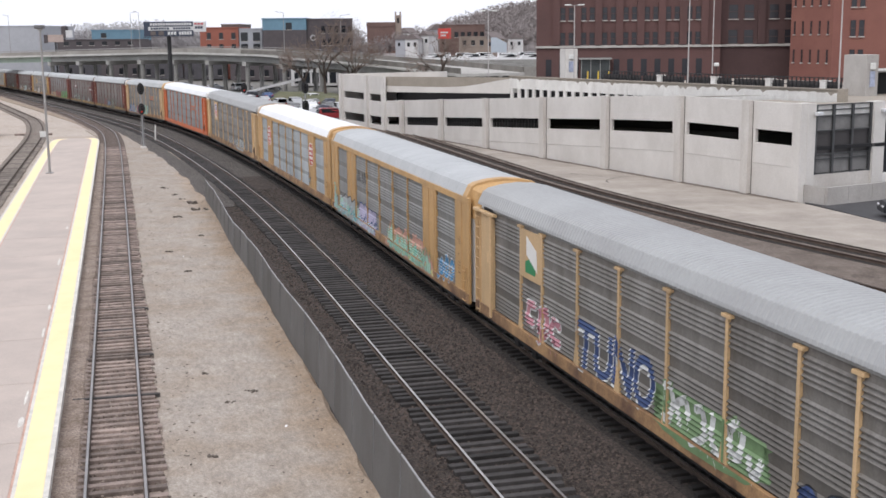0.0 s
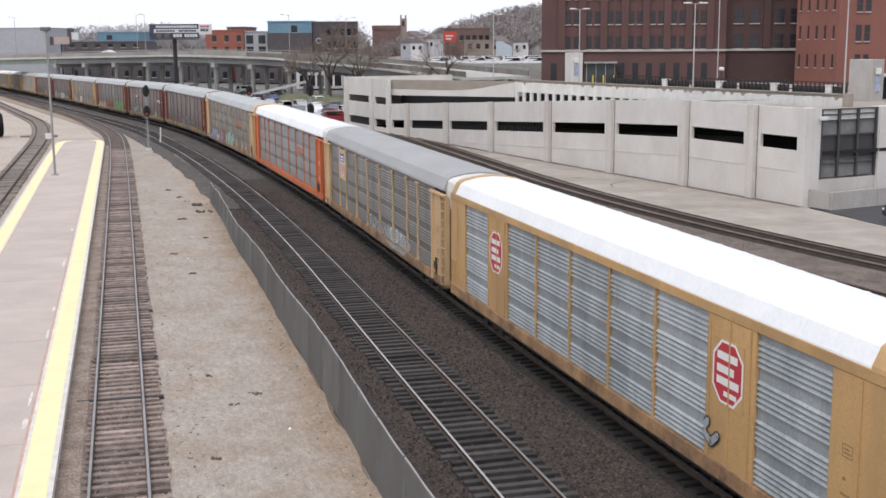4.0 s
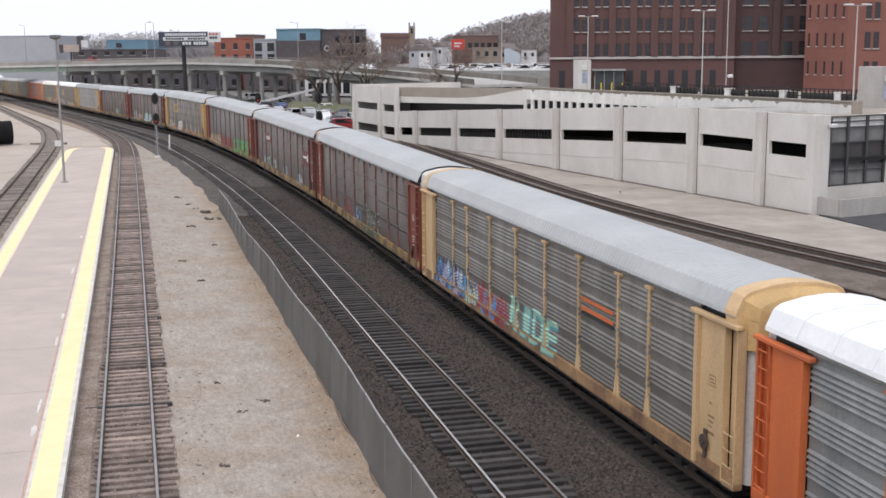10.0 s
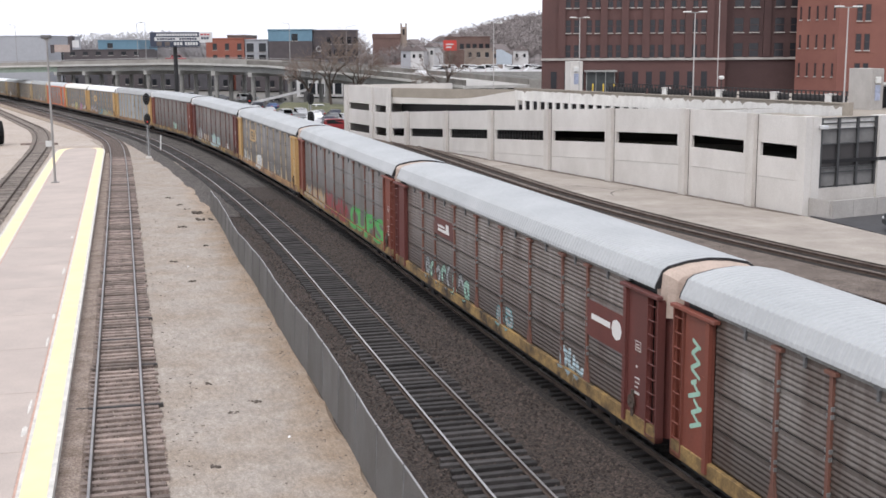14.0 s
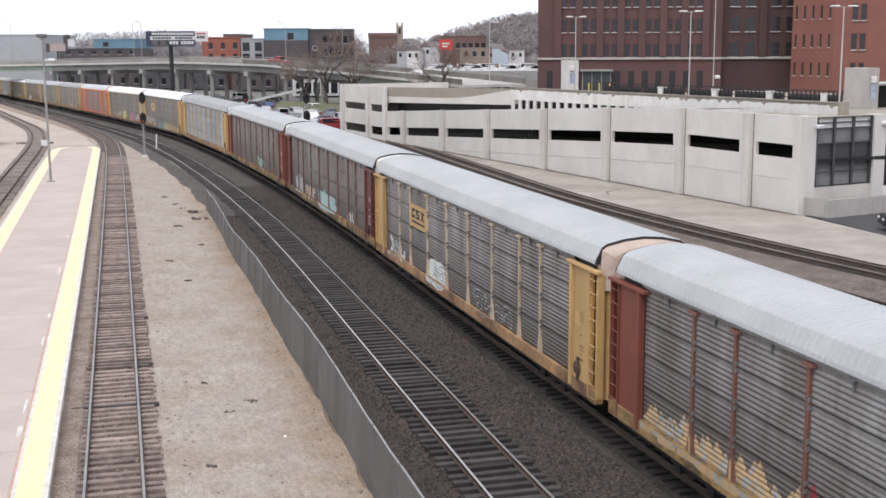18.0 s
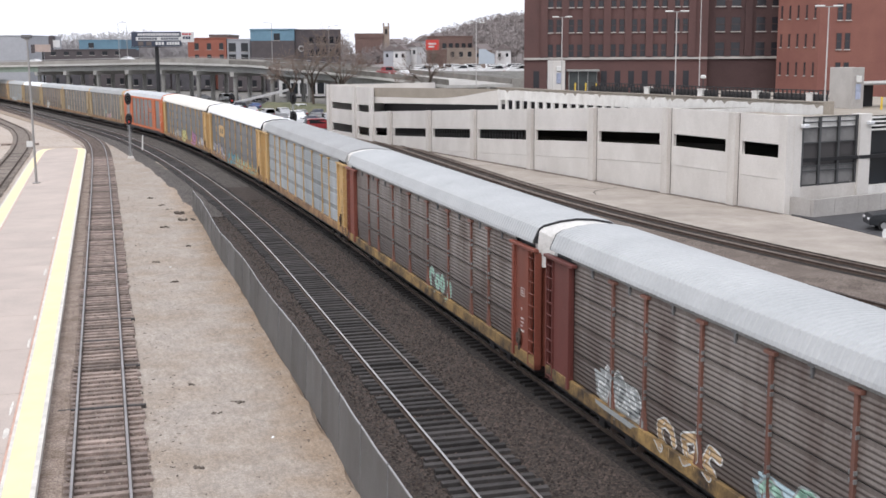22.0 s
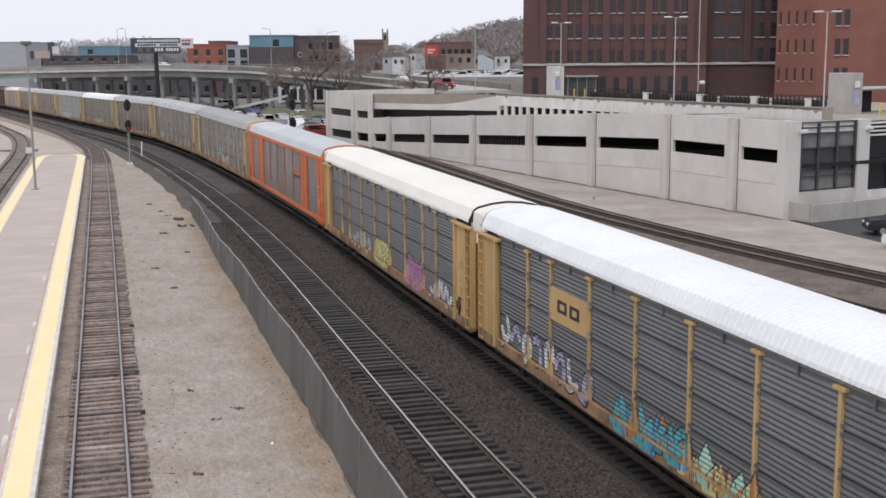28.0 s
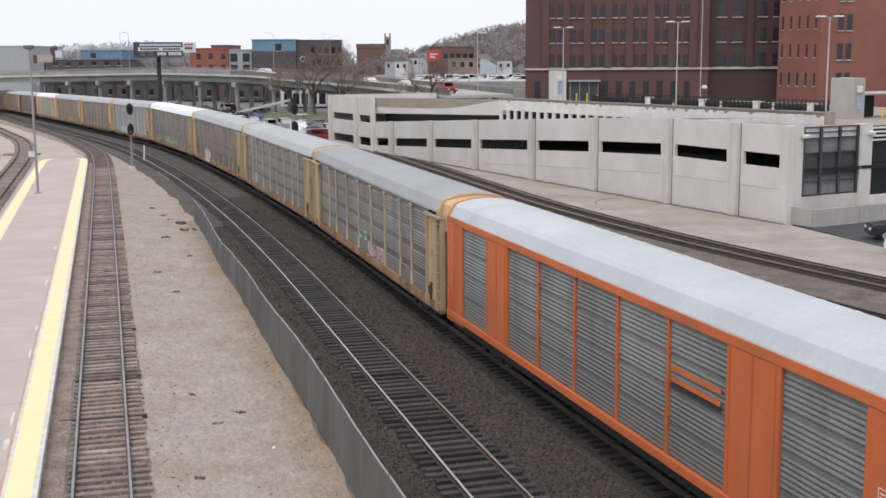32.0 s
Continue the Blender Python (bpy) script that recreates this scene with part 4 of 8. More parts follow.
# ---- brick buildings ----
def brick_building(label, m, width, depth, height, brick, floors, bays, base_z, pitch, win_w, win_h, pair, first, group="brick buildings", ledge=None, pil=True, start=0.0, stop=None):
    """A brick block: x along its front, -y towards the tracks. Windows are recessed, with stone sills."""
    th = thing("brick_building", label, "building", group, m=m)
    part("wall", boxed(0, width, 0, depth, base_z, height), brick, th)
    part("roof_edge", boxed(-0.2, width + 0.2, -0.25, depth + 0.2, height, height + 0.7), LIMESTONE, th)
    if ledge:
        part("ledge", boxed(-0.1, width + 0.1, -0.3, 0.0, ledge, ledge + 0.32), LIMESTONE, th, "pale stone ledge")
    wm = mesh_of("window", boxed(-win_w / 2, win_w / 2, -0.06, -0.012, 0, win_h), GLASS_DULL)
    fr = bmesh.new()
    for a, b, c, d in ((-win_w / 2, win_w / 2, 0, 0.07), (-win_w / 2, win_w / 2, win_h / 2 - 0.05, win_h / 2 + 0.05), (-win_w / 2, win_w / 2, win_h - 0.07, win_h),
                       (-win_w / 2, -win_w / 2 + 0.07, 0, win_h), (win_w / 2 - 0.07, win_w / 2, 0, win_h)):
        box(fr, a, b, -0.09, -0.06, c, d)
    fm = mesh_of("window_frame", fr, BRICK_SHADE)
    sm = mesh_of("sill", boxed(-win_w / 2 - 0.05, win_w / 2 + 0.05, -0.2, 0.0, -0.15, 0.0), LIMESTONE)
    step = ((stop or width) - start) / bays
    for f in range(floors):
        z = first + f * pitch
        for b in range(bays):
            cx = start + (b + 0.5) * step
            for k in ((-pair / 2, pair / 2) if pair else (0.0,)):
                w = shared("window", wm, th, Matrix.Translation((cx + k, 0, z)))
                shared("window_frame", fm, w)
                shared("sill", sm, w)
    if pil:
        pm = mesh_of("pilaster", boxed(-0.55, 0.55, -0.42, 0.0, (ledge or base_z) + 0.45, height - 0.3), brick)
        for b in range(bays + 1):
            shared("pilaster", pm, th, Matrix.Translation((start + b * step, 0, 0)))
    return th


main_block = brick_building("tall dark red brick warehouse block with paired windows", Matrix.Translation((14.9, 186.0, 0)) @ Matrix.Rotation(radians(-5.5), 4, "Z"), 28.2, 30, 36, BRICK_DARK, 7, 7, 0, 3.82, 0.86, 2.0, 1.3, 9.72,
                            ledge=9.35, start=3.1, stop=25.7)
lw = mesh_of("ground_window", boxed(-0.45, 0.45, -0.05, 0.0, 0, 2.6), GLASS_DULL)
for k in range(12):
    shared("ground_window", lw, main_block, Matrix.Translation((1.9 + k * 2.1, -0.012, 5.0)))
lobby = thing("glass_entrance", "grey-green glazed entrance pavilion before the brick warehouse", "entrance", m=main_block.matrix_world @ Matrix.Translation((6.9, -2.2, 0)))
part("glass_wall", boxed(0, 4.4, 0, 2.0, 0, 7.6), surf("green_grey_glass", (0.075, 0.085, 0.085), 0.2, 0.2, 0.4, 0.0, tint=(0.05, 0.055, 0.056)), lobby)
part("canopy", boxed(-0.3, 4.7, -0.5, 2.1, 7.6, 7.85), BRIDGE_DARK, lobby)
for u in (0.0, 1.45, 2.9, 4.3):
    part("mullion", boxed(u, u + 0.1, -0.06, 0.0, 0, 7.6), BRIDGE_DARK, lobby)
brick_building("recessed dark brown brick wing with wide windows", Matrix.Translation((43.2, 184.6, 0)) @ Matrix.Rotation(radians(-3), 4, "Z"), 12.4, 28, 36, BRICK_SHADE, 7, 2, 0, 3.82, 1.5, 2.2, 2.4, 9.72, ledge=9.35)
side = brick_building("orange-red brick side of a tall corner block with slit windows", Matrix.Translation((52.2, 178.2, 0)) @ Matrix.Rotation(radians(-62), 4, "Z"), 8.2, 22, 38, BRICK_RED, 8, 5, 0, 4.1, 0.3, 1.9, 0,
                      7.0, pil=False)
brick_building("orange-red brick corner block with sash windows", Matrix.Translation((56.05, 170.9, 0)) @ Matrix.Rotation(radians(-2), 4, "Z"), 34, 24, 38, BRICK_RED, 8, 4, 0, 4.15, 0.78, 2.3, 1.2, 6.6,
                       pil=False, start=-0.9)
strip("street", [(-30, 176), (80, 162)], [(-5, -0.42), (-5, -0.1), (5, -0.1), (5, -0.42)], ASPHALT, "grey street before the brick buildings", "road")


# ---- road viaduct ----
def viaduct_line(x):
    """The viaduct's centre line over x: it comes down and bends towards the camera on the right."""
    e, f = max(0.0, x + 34.0), max(0.0, -34.0 - x)
    k = max(0.0, min(1.0, (x + 64.0) / 42.0))
    return 258.0 + 0.76 * f - 0.022 * e * e - 0.8 * e, 9.3 - 0.02 * f - 0.05 * e - 1.25 * k * k * (3 - 2 * k)


def build_viaduct():
    th = thing("road_viaduct", "long grey concrete road viaduct on round column bents", "viaduct", kind="structure")
    xs = frange(-196, 8, 4)
    pts = [(x, viaduct_line(x)[0]) for x in xs]
    ax = [((o[0], o[1], viaduct_line(x)[1]), d) for (o, d), x in zip(axis_of(pts), xs)]
    def sweep(name, prof, mat, label=""):
        bm = prism(bmesh.new(), prof, ax)
        bmesh.ops.recalc_face_normals(bm, faces=list(bm.faces))
        part(name, bm, mat, th, label)
    sweep("deck", [(-5.6, -0.8), (-5.6, -0.35), (5.6, -0.35), (5.6, -0.8)], BRIDGE_PALE)
    for u in (-5.45, 5.3):
        for name, mat, keep in (("parapet", PARAPET, [a for a, x in zip(ax, xs) if x <= -40]), ("stained_parapet", VIADUCT_DIM, [a for a, x in zip(ax, xs) if x >= -40])):
            bm = prism(bmesh.new(), [(u, -0.35), (u, 0.5), (u + 0.22, 0.5), (u + 0.22, -0.35)], keep)
            bmesh.ops.recalc_face_normals(bm, faces=list(bm.faces))
            part(name, bm, mat, th)
    for u in (-5.5, 5.35):
        sweep("hand_rail", [(u + 0.1, 0.75), (u + 0.1, 0.85), (u + 0.2, 0.85), (u + 0.2, 0.75)], DULL_POLE)
    for u in (-4.2, -1.4, 1.4, 4.2):
        sweep("girder", [(u - 0.3, -2.1), (u - 0.3, -0.76), (u + 0.3, -0.76), (u + 0.3, -2.1)], BRIDGE_DARK)
    left = [a for a, x in zip(ax, xs) if x < -92]
    for u in (-4.56, 4.5):
        bm = prism(bmesh.new(), [(u, -2.12), (u, -0.78), (u + 0.06, -0.78), (u + 0.06, -2.12)], left)
        bmesh.ops.recalc_face_normals(bm, faces=list(bm.faces))
        part("steel_fascia", bm, GREEN_STEEL, th, "pale green painted steel girder")
    x = -190.0
    while x < 4:
        y, z = viaduct_line(x)
        y2 = viaduct_line(x + 1)[0]
        ang = math.atan2(y2 - y, 1.0)
        m = Matrix.Translation((x, y, 0)) @ Matrix.Rotation(ang, 4, "Z")
        if -126 < x < -97:
            x += 9.4
            continue
        part("bent_cap", boxed(-0.6, 0.6, -5.2, 5.2, z - 3.0, z - 2.1, m), BRIDGE_CON, th)
        # solid wall added here; the deck's shade is put into its colour
        if x > -17:
            part("abutment_wall", boxed(-4.7, 4.7, -5.0, 5.0, -0.4, z - 2.1, m), VIADUCT_DIM, th)
            x += 9.4
            continue
        for k in (-4.2, 0.0, 4.2):
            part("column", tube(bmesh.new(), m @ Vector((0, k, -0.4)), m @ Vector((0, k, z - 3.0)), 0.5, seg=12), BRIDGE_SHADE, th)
        x += 9.4
    return th


build_viaduct()


# ---- the freight train ----
FIRST, PITCH, SPEED = -14.205, 29.52, 13.78        # a car's middle at 0 s, the cars' pitch, metres a second
PANEL_Z0, PANEL_Z1 = 1.27, 4.94


def corrugated(width, tiers=4, ribs=6, z0=PANEL_Z0, z1=PANEL_Z1, depth=0.05, seams=True):
    """A side panel with rolled ribs running lengthwise: close-ribbed tiers with open joints, or groups of ribs with plain bands between."""
    prof = []
    if seams:
        h = (z1 - z0) / tiers
        for t in range(tiers):
            a = z0 + t * h
            p = (h - 0.12) / ribs
            for r in range(ribs):
                b = a + r * p
                prof += [(0.004, b), (depth * 0.46, b + p * 0.32), (depth * 0.46, b + p * 0.5), (0.004, b + p * 0.9)]
            prof += [(0.008, a + h - 0.115), (0.008, a + h - 0.02), (-0.022, a + h - 0.018), (-0.022, a + h - 0.002)]
        prof[-2:] = []
    else:
        band = 0.07 * (z1 - z0)
        top = 0.045 * (z1 - z0)
        group = ((z1 - z0) - band * (tiers - 1) - top) / tiers
        for t in range(tiers):
            a = z0 + t * (group + band)
            p = group / ribs
            for r in range(ribs):
                b = a + r * p
                prof += [(0.0, b), (depth, b + p * 0.24), (depth, b + p * 0.33), (0.0, b + p * 0.74)]
            if t < tiers - 1:
                prof.append((0.0, a + group))
    prof.append((0.0, z1))
    bm = bmesh.new()
    rows = [[bm.verts.new((x, -y, z)) for y, z in prof] for x in (-width / 2, width / 2)]
    for i in range(len(prof) - 1):
        f = bm.faces.new((rows[0][i], rows[1][i], rows[1][i + 1], rows[0][i + 1]))
        f.material_index = 1 if min(prof[i][0], prof[i + 1][0]) < 0 and seams else 0
    back = [bm.verts.new((x, 0.03, z)) for x in (-width / 2, width / 2) for z in (z0, z1)]
    bm.faces.new((back[0], back[1], back[3], back[2]))
    return bm


def lug_rows(bm, zs, u=0.075):
    """Pale bolt lugs in pairs down a post."""
    for z in zs:
        for x in (-u, u):
            box(bm, x - 0.018, x + 0.018, -0.098, -0.02, z - 0.045, z + 0.045)
    return bm


ROOF_PROF = [(1.5, 5.03), (1.55, 5.04), (1.53, 5.14), (1.34, 5.52), (1.17, 5.625), (0.6, 5.745), (0.0, 5.79)]


def roof_mesh(ribs, big, open_joint=True):
    """The roof skin: sheet ribs across it, and the broad shoulder bend."""
    prof = [(-u, z) for u, z in ROOF_PROF] + [(u, z) for u, z in ROOF_PROF[-2::-1]]
    bm = bmesh.new()
    xs = []
    n = int(28.2 / ribs)
    for i in range(n):
        a = -14.1 + i * ribs
        if ribs > 1 and not open_joint:
            xs += [(a, 0.0), (a + ribs - 0.16, 0.0), (a + ribs - 0.12, big), (a + ribs - 0.04, big)]
        elif ribs > 1:
            xs += [(a, 0.0), (a + ribs - 0.11, 0.0), (a + ribs - 0.095, big), (a + ribs - 0.03, big), (a + ribs - 0.028, -0.012), (a + ribs - 0.004, -0.012)]
        else:
            xs += [(a, 0.0), (a + ribs * 0.3, 0.0), (a + ribs * 0.45, big), (a + ribs * 0.85, big)]
    xs.append((14.1, 0.0))
    rings = [[bm.verts.new((x, u * (1 + h / 3), z + h * min(1.0, max(0.0, (z - 5.04) / 0.3)))) for u, z in prof] for x, h in xs]
    for a, b in zip(rings[:-1], rings[1:]):
        for i in range(len(prof) - 1):
            bm.faces.new((a[i], a[i + 1], b[i + 1], b[i]))
    for r in (rings[0][::-1], rings[-1]):
        bm.faces.new(r)
    bmesh.ops.recalc_face_normals(bm, faces=list(bm.faces))
    return bm


def end_cap(grow, rings_at=((13.9, 1.0, 0.0), (14.14, 1.0, 0.0), (14.34, 0.93, 0.06), (14.48, 0.8, 0.17), (14.53, 0.64, 0.28)), low=4.28):
    """The hood over the end doors, which follows the roof's bend and rounds off."""
    bm = bmesh.new()
    half = [(min(u, 1.38) if grow < 0 else u * (1 + grow * 0.4), z + grow) for u, z in ROOF_PROF]
    half = [(half[0][0] if grow > 0 else 1.36, low)] + half
    prof = [(-u, z) for u, z in half] + [(u, z) for u, z in half[-2::-1]]
    rings = [[bm.verts.new((x, u * (k if z > 4.95 or low > 4.5 else min(1.0, k + 0.06)), z - drop * (1 if z > 5.0 else 0))) for u, z in prof] for x, k, drop in rings_at]
    for r0, r1 in zip(rings[:-1], rings[1:]):
        for i in range(len(prof)):
            j = (i + 1) % len(prof)
            bm.faces.new((r0[i], r0[j], r1[j], r1[i]))
    bm.faces.new(rings[0][::-1])
    bm.faces.new(rings[-1])
    bmesh.ops.recalc_face_normals(bm, faces=list(bm.faces))
    return bm


def round_end(z0, z1, k=1.0):
    """The car's end: doors that are curved in plan."""
    bm = bmesh.new()
    plan = [(13.3, -1.38), (13.62, -1.36), (13.86, -1.22), (13.99, -0.95), (14.03, -0.5), (14.03, 0.5), (13.99, 0.95), (13.86, 1.22), (13.62, 1.36), (13.3, 1.38)]
    poly_slab(bm, [(x + 0.47, y * k) for x, y in plan], z0, z1)
    return bm


def ladder_mesh(h0, h1):
    """Bent steel rungs that stand off the end panel, with a slim stile on each side."""
    bm = bmesh.new()
    for x in (-0.21, 0.21):
        box(bm, x - 0.014, x + 0.014, -0.03, 0.01, h0, h1)
    n = int((h1 - h0) / 0.4) + 1
    for i in range(n):
        z = h0 + 0.1 + i * 0.4
        tube(bm, (-0.2, -0.085, z), (0.2, -0.085, z), 0.017, seg=6)
        for x in (-0.2, 0.2):
            tube(bm, (x, 0.0, z + 0.015), (x, -0.09, z), 0.017, seg=6)
    return bm


POSTS_A = (-9.5, -7.47, -4.49, -1.49, 1.49, 4.49, 7.47, 9.5)
CAR_MESH = {}


def car_meshes():
    c = CAR_MESH
    dull = STEEL
    edges = [-12.37, *POSTS_A, 12.37]
    for a, b in zip(edges[:-1], edges[1:]):
        w = round(b - a - 0.12, 2)
        if ("pa", w) not in c:
            c["pa", w] = mesh_of("side_panel", corrugated(w, 4, 5, depth=0.058, seams=False), dull)
            c["ps", w] = mesh_of("side_panel", corrugated(w), [dull, BLACK])
    c["post"] = mesh_of("post", box(box(bmesh.new(), -0.06, 0.06, -0.082, 0.0, 1.2, 4.86), -0.2, 0.2, -0.125, 0.0, 4.82, 4.9), dull)
    bm = bmesh.new()
    vs = [bm.verts.new((x, y, z)) for y in (-0.077, 0.0) for x, z in ((-0.2, 1.2), (0.2, 1.2), (0.06, 1.85), (-0.06, 1.85))]
    for f in ((0, 1, 2, 3), (7, 6, 5, 4), (0, 4, 5, 1), (1, 5, 6, 2), (3, 2, 6, 7), (0, 3, 7, 4)):
        bm.faces.new([vs[i] for i in f])
    bmesh.ops.recalc_face_normals(bm, faces=list(bm.faces))
    c["gusset"] = mesh_of("gusset", bm, dull)
    c["lugs"] = mesh_of("lug_strip", lug_rows(bmesh.new(), (2.12, 2.3, 3.05, 3.22, 3.95, 4.12)), dull)
    c["hanger"] = mesh_of("hanger_tab", box(boxed(-0.035, 0.035, -0.07, 0.0, 4.7, 4.96), -0.11, 0.11, -0.085, -0.02, 4.93, 5.0), dull)
    c["brake"] = mesh_of("hand_brake", box(tube(tube(bmesh.new(), (0, -0.2, 1.62), (0, -0.16, 1.62), 0.2, seg=14), (0, -0.24, 1.62), (0, -0.14, 1.62), 0.06, seg=8), -0.05, 0.07, -0.17, -0.12, 1.2, 1.95), dull)
    c["sill"] = mesh_of("side_sill", rounded(-14.36, 14.36, -0.14, 0.0, 0.84, 1.25, 0.015), dull)
    c["slim_sill"] = mesh_of("side_sill", rounded(-14.36, 14.36, -0.14, 0.0, 0.99, 1.25, 0.015), dull)
    c["top_rail"] = mesh_of("top_rail", rounded(-12.42, 12.42, -0.075, 0.0, 4.945, 5.06, 0.01), dull)
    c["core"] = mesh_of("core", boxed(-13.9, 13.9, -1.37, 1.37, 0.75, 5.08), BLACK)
    c["roof_fine"] = mesh_of("roof", roof_mesh(0.22, 0.026), dull)
    c["roof_lapped"] = mesh_of("roof", roof_mesh(1.33, 0.012, False), dull)
    c["roof_wide"] = mesh_of("roof", roof_mesh(1.33, 0.02), dull)
    c["cap"] = mesh_of("end_hood", end_cap(-0.07), dull)
    c["seam"] = mesh_of("seam", end_cap(0.006, ((14.08, 1.0, 0.0), (14.13, 1.0, 0.0)), 5.03), BLACK)
    c["band"] = mesh_of("end_band", end_cap(0.03, ((13.66, 1.0, 0.0), (14.13, 1.0, 0.0), (14.16, 0.985, 0.02)), 4.8), dull)
    c["band_thin"] = mesh_of("end_band", end_cap(0.02, ((13.93, 1.0, 0.0), (14.12, 1.0, 0.0)), 4.8), dull)
    ep = rounded(-1.01, 0.4, -0.1, 0.0, 0.84, 4.74, 0.015)
    c["door_post"] = mesh_of("end_post", ep, dull)
    c["flange"] = mesh_of("flange", boxed(-1.02, -0.84, -0.2, -0.1, 0.96, 4.76), dull)
    c["lip"] = mesh_of("lip", boxed(0.4, 0.44, -0.16, 0.02, 0.9, 4.74), dull)
    c["bay"] = mesh_of("ladder_bay", box(box(boxed(0.44, 1.0, 0.06, 0.1, 0.86, 4.7), 0.95, 1.01, -0.14, 0.07, 0.84, 4.76), 0.44, 1.01, -0.14, 0.07, 0.84, 1.0), dull)
    c["beam"] = mesh_of("head_beam", rounded(-1.26, 1.06, -0.21, -0.02, 4.78, 4.88, 0.012), dull)
    c["plate"] = mesh_of("data_plate", boxed(-0.7, -0.3, -0.106, -0.1, 2.95, 3.34), dull)
    c["end_door"] = mesh_of("end_door", round_end(0.92, 4.28, 0.96), dull)
    c["ladder"] = mesh_of("ladder", ladder_mesh(0.85, 4.5), dull)
    c["ladder_low"] = mesh_of("ladder", ladder_mesh(0.85, 2.3), dull)
    c["stripe"] = mesh_of("stripe", boxed(-1.2, 1.2, -0.02, 0.0, 0.0, 0.12), dull)
    # flush-sided cars
    c["b_panel"] = mesh_of("side_panel", corrugated(2.92, 4, 5, 1.25, 4.84, 0.058, False), dull)
    c["b_end_panel"] = mesh_of("side_panel", corrugated(2.94, 4, 5, 1.25, 4.84, 0.058, False), dull)
    c["b_dense"] = mesh_of("side_panel", corrugated(2.92, 4, 6, 1.25, 4.84), [dull, STEEL])
    c["b_band"] = mesh_of("top_band", rounded(-14.36, 14.36, -0.12, 0.0, 4.84, 5.1, 0.015), dull)
    c["b_post"] = mesh_of("post", box(bmesh.new(), -0.05, 0.05, -0.078, 0.0, 1.24, 4.84), dull)
    wide = rounded(-1.1, 1.1, -0.1, 0.0, 1.24, 4.84, 0.015)
    c["batten"] = mesh_of("batten", boxed(-0.03, 0.03, -0.125, -0.099, 1.3, 4.8), dull)
    c["b_wide"] = mesh_of("wide_post", wide, dull)
    c["b_end"] = mesh_of("end_panel", box(rounded(-0.97, 0.97, -0.1, 0.0, 0.86, 4.84, 0.015), -0.04, 0.04, -0.13, -0.1, 1.0, 4.8), dull)
    c["b_door"] = mesh_of("end_door", round_end(0.92, 4.32, 1.02), dull)
    c["door_rib"] = mesh_of("door_rib", tube(bmesh.new(), (0, 0, 1.0), (0, 0, 4.3), 0.05, seg=6), dull)
    # running gear
    bm = bmesh.new()
    box(bm, -1.35, 1.35, -1.12, -0.92, 0.38, 0.62)
    box(bm, -1.35, 1.35, 0.92, 1.12, 0.38, 0.62)
    box(bm, -0.3, 0.3, -1.0, 1.0, 0.3, 0.75)
    for x in (-0.9, 0.9):
        for y in (-1.18, 0.98):
            box(bm, x - 0.2, x + 0.2, y, y + 0.2, 0.25, 0.55)
    c["bogie"] = mesh_of("bogie_frame", bm, BLACK)
    bm = bmesh.new()
    for y in (-0.75, 0.75):
        tube(bm, (0, y - 0.065, 0.42), (0, y + 0.065, 0.42), 0.42, seg=20)
    tube(bm, (0, -0.75, 0.42), (0, 0.75, 0.42), 0.08, seg=8)
    c["wheelset"] = mesh_of("wheelset", bm, RAIL_RUST)
    c["coupler"] = mesh_of("coupler", box(rounded(13.2, 14.74, -0.14, 0.14, 0.72, 1.0, 0.03), 14.5, 14.73, -0.22, 0.22, 0.68, 1.05), RAIL_RUST)
    # centre beam, plus a wide black slab added to block light below the sill
    c["side_frame"] = mesh_of("underframe", box(boxed(-13.9, 13.9, -0.35, 0.35, 0.4, 0.95), -14.0, 14.0, -1.42, 1.42, 0.66, 0.86), BLACK)


car_meshes()


def paint(name, c, rough=0.55, tint=None, var=0.22):
    return surf(name, c, rough, var, 0.8, 0.06, tint=tint, streak=0.75, fine=14, grime=tuple(x * 0.6 + 0.015 for x in c))


def sheet(name, c, tint, metal=0.25, low=None):
    """Galvanised side sheets: streaks down them, and road grime that climbs from the sill."""
    return surf(name, c, 0.5, 0.3, 0.8, 0.04, metal=metal, tint=tint, streak=0.8, fine=12, rnd=0.12, low=low)


def roofing(name, c, tint):
    return surf(name, c, 0.6, 0.1, 0.35, 0.04, tint=tint, fine=8)


TAN = paint("tan_paint", (0.66, 0.455, 0.25))
GOLD = paint("gold_paint", (0.56, 0.345, 0.15))
# yellow with distance haze put into it, for the rear cars
HAZED_YELLOW = paint("hazed_yellow_paint", (0.50, 0.385, 0.235))
FADED = paint("faded_pink_hood_paint", (0.55, 0.44, 0.37))
YELLOW = paint("yellow_paint", (0.62, 0.405, 0.175))
ORANGE = paint("orange_paint", (0.62, 0.155, 0.048), var=0.16)
MAROON = paint("maroon_paint", (0.15, 0.045, 0.038))
OXIDE = paint("oxide_red_paint", (0.23, 0.068, 0.045))
SILL_OCHRE = surf("rusty_ochre_sill", (0.42, 0.27, 0.10), 0.75, 0.4, 1.1, 0.1, tint=(0.035, 0.024, 0.02), streak=0.0, fine=14)
SILL_TAN = surf("dirty_tan_sill", (0.43, 0.26, 0.125), 0.75, 0.35, 0.8, 0.1, tint=(0.13, 0.072, 0.045), fine=14)
RUSTY_POST = paint("rusty_post_paint", (0.21, 0.095, 0.07))
CREAM_POST = paint("chalky_cream_post_paint", (0.60, 0.485, 0.34))
POST_PAINT = {OXIDE: RUSTY_POST, MAROON: RUSTY_POST}
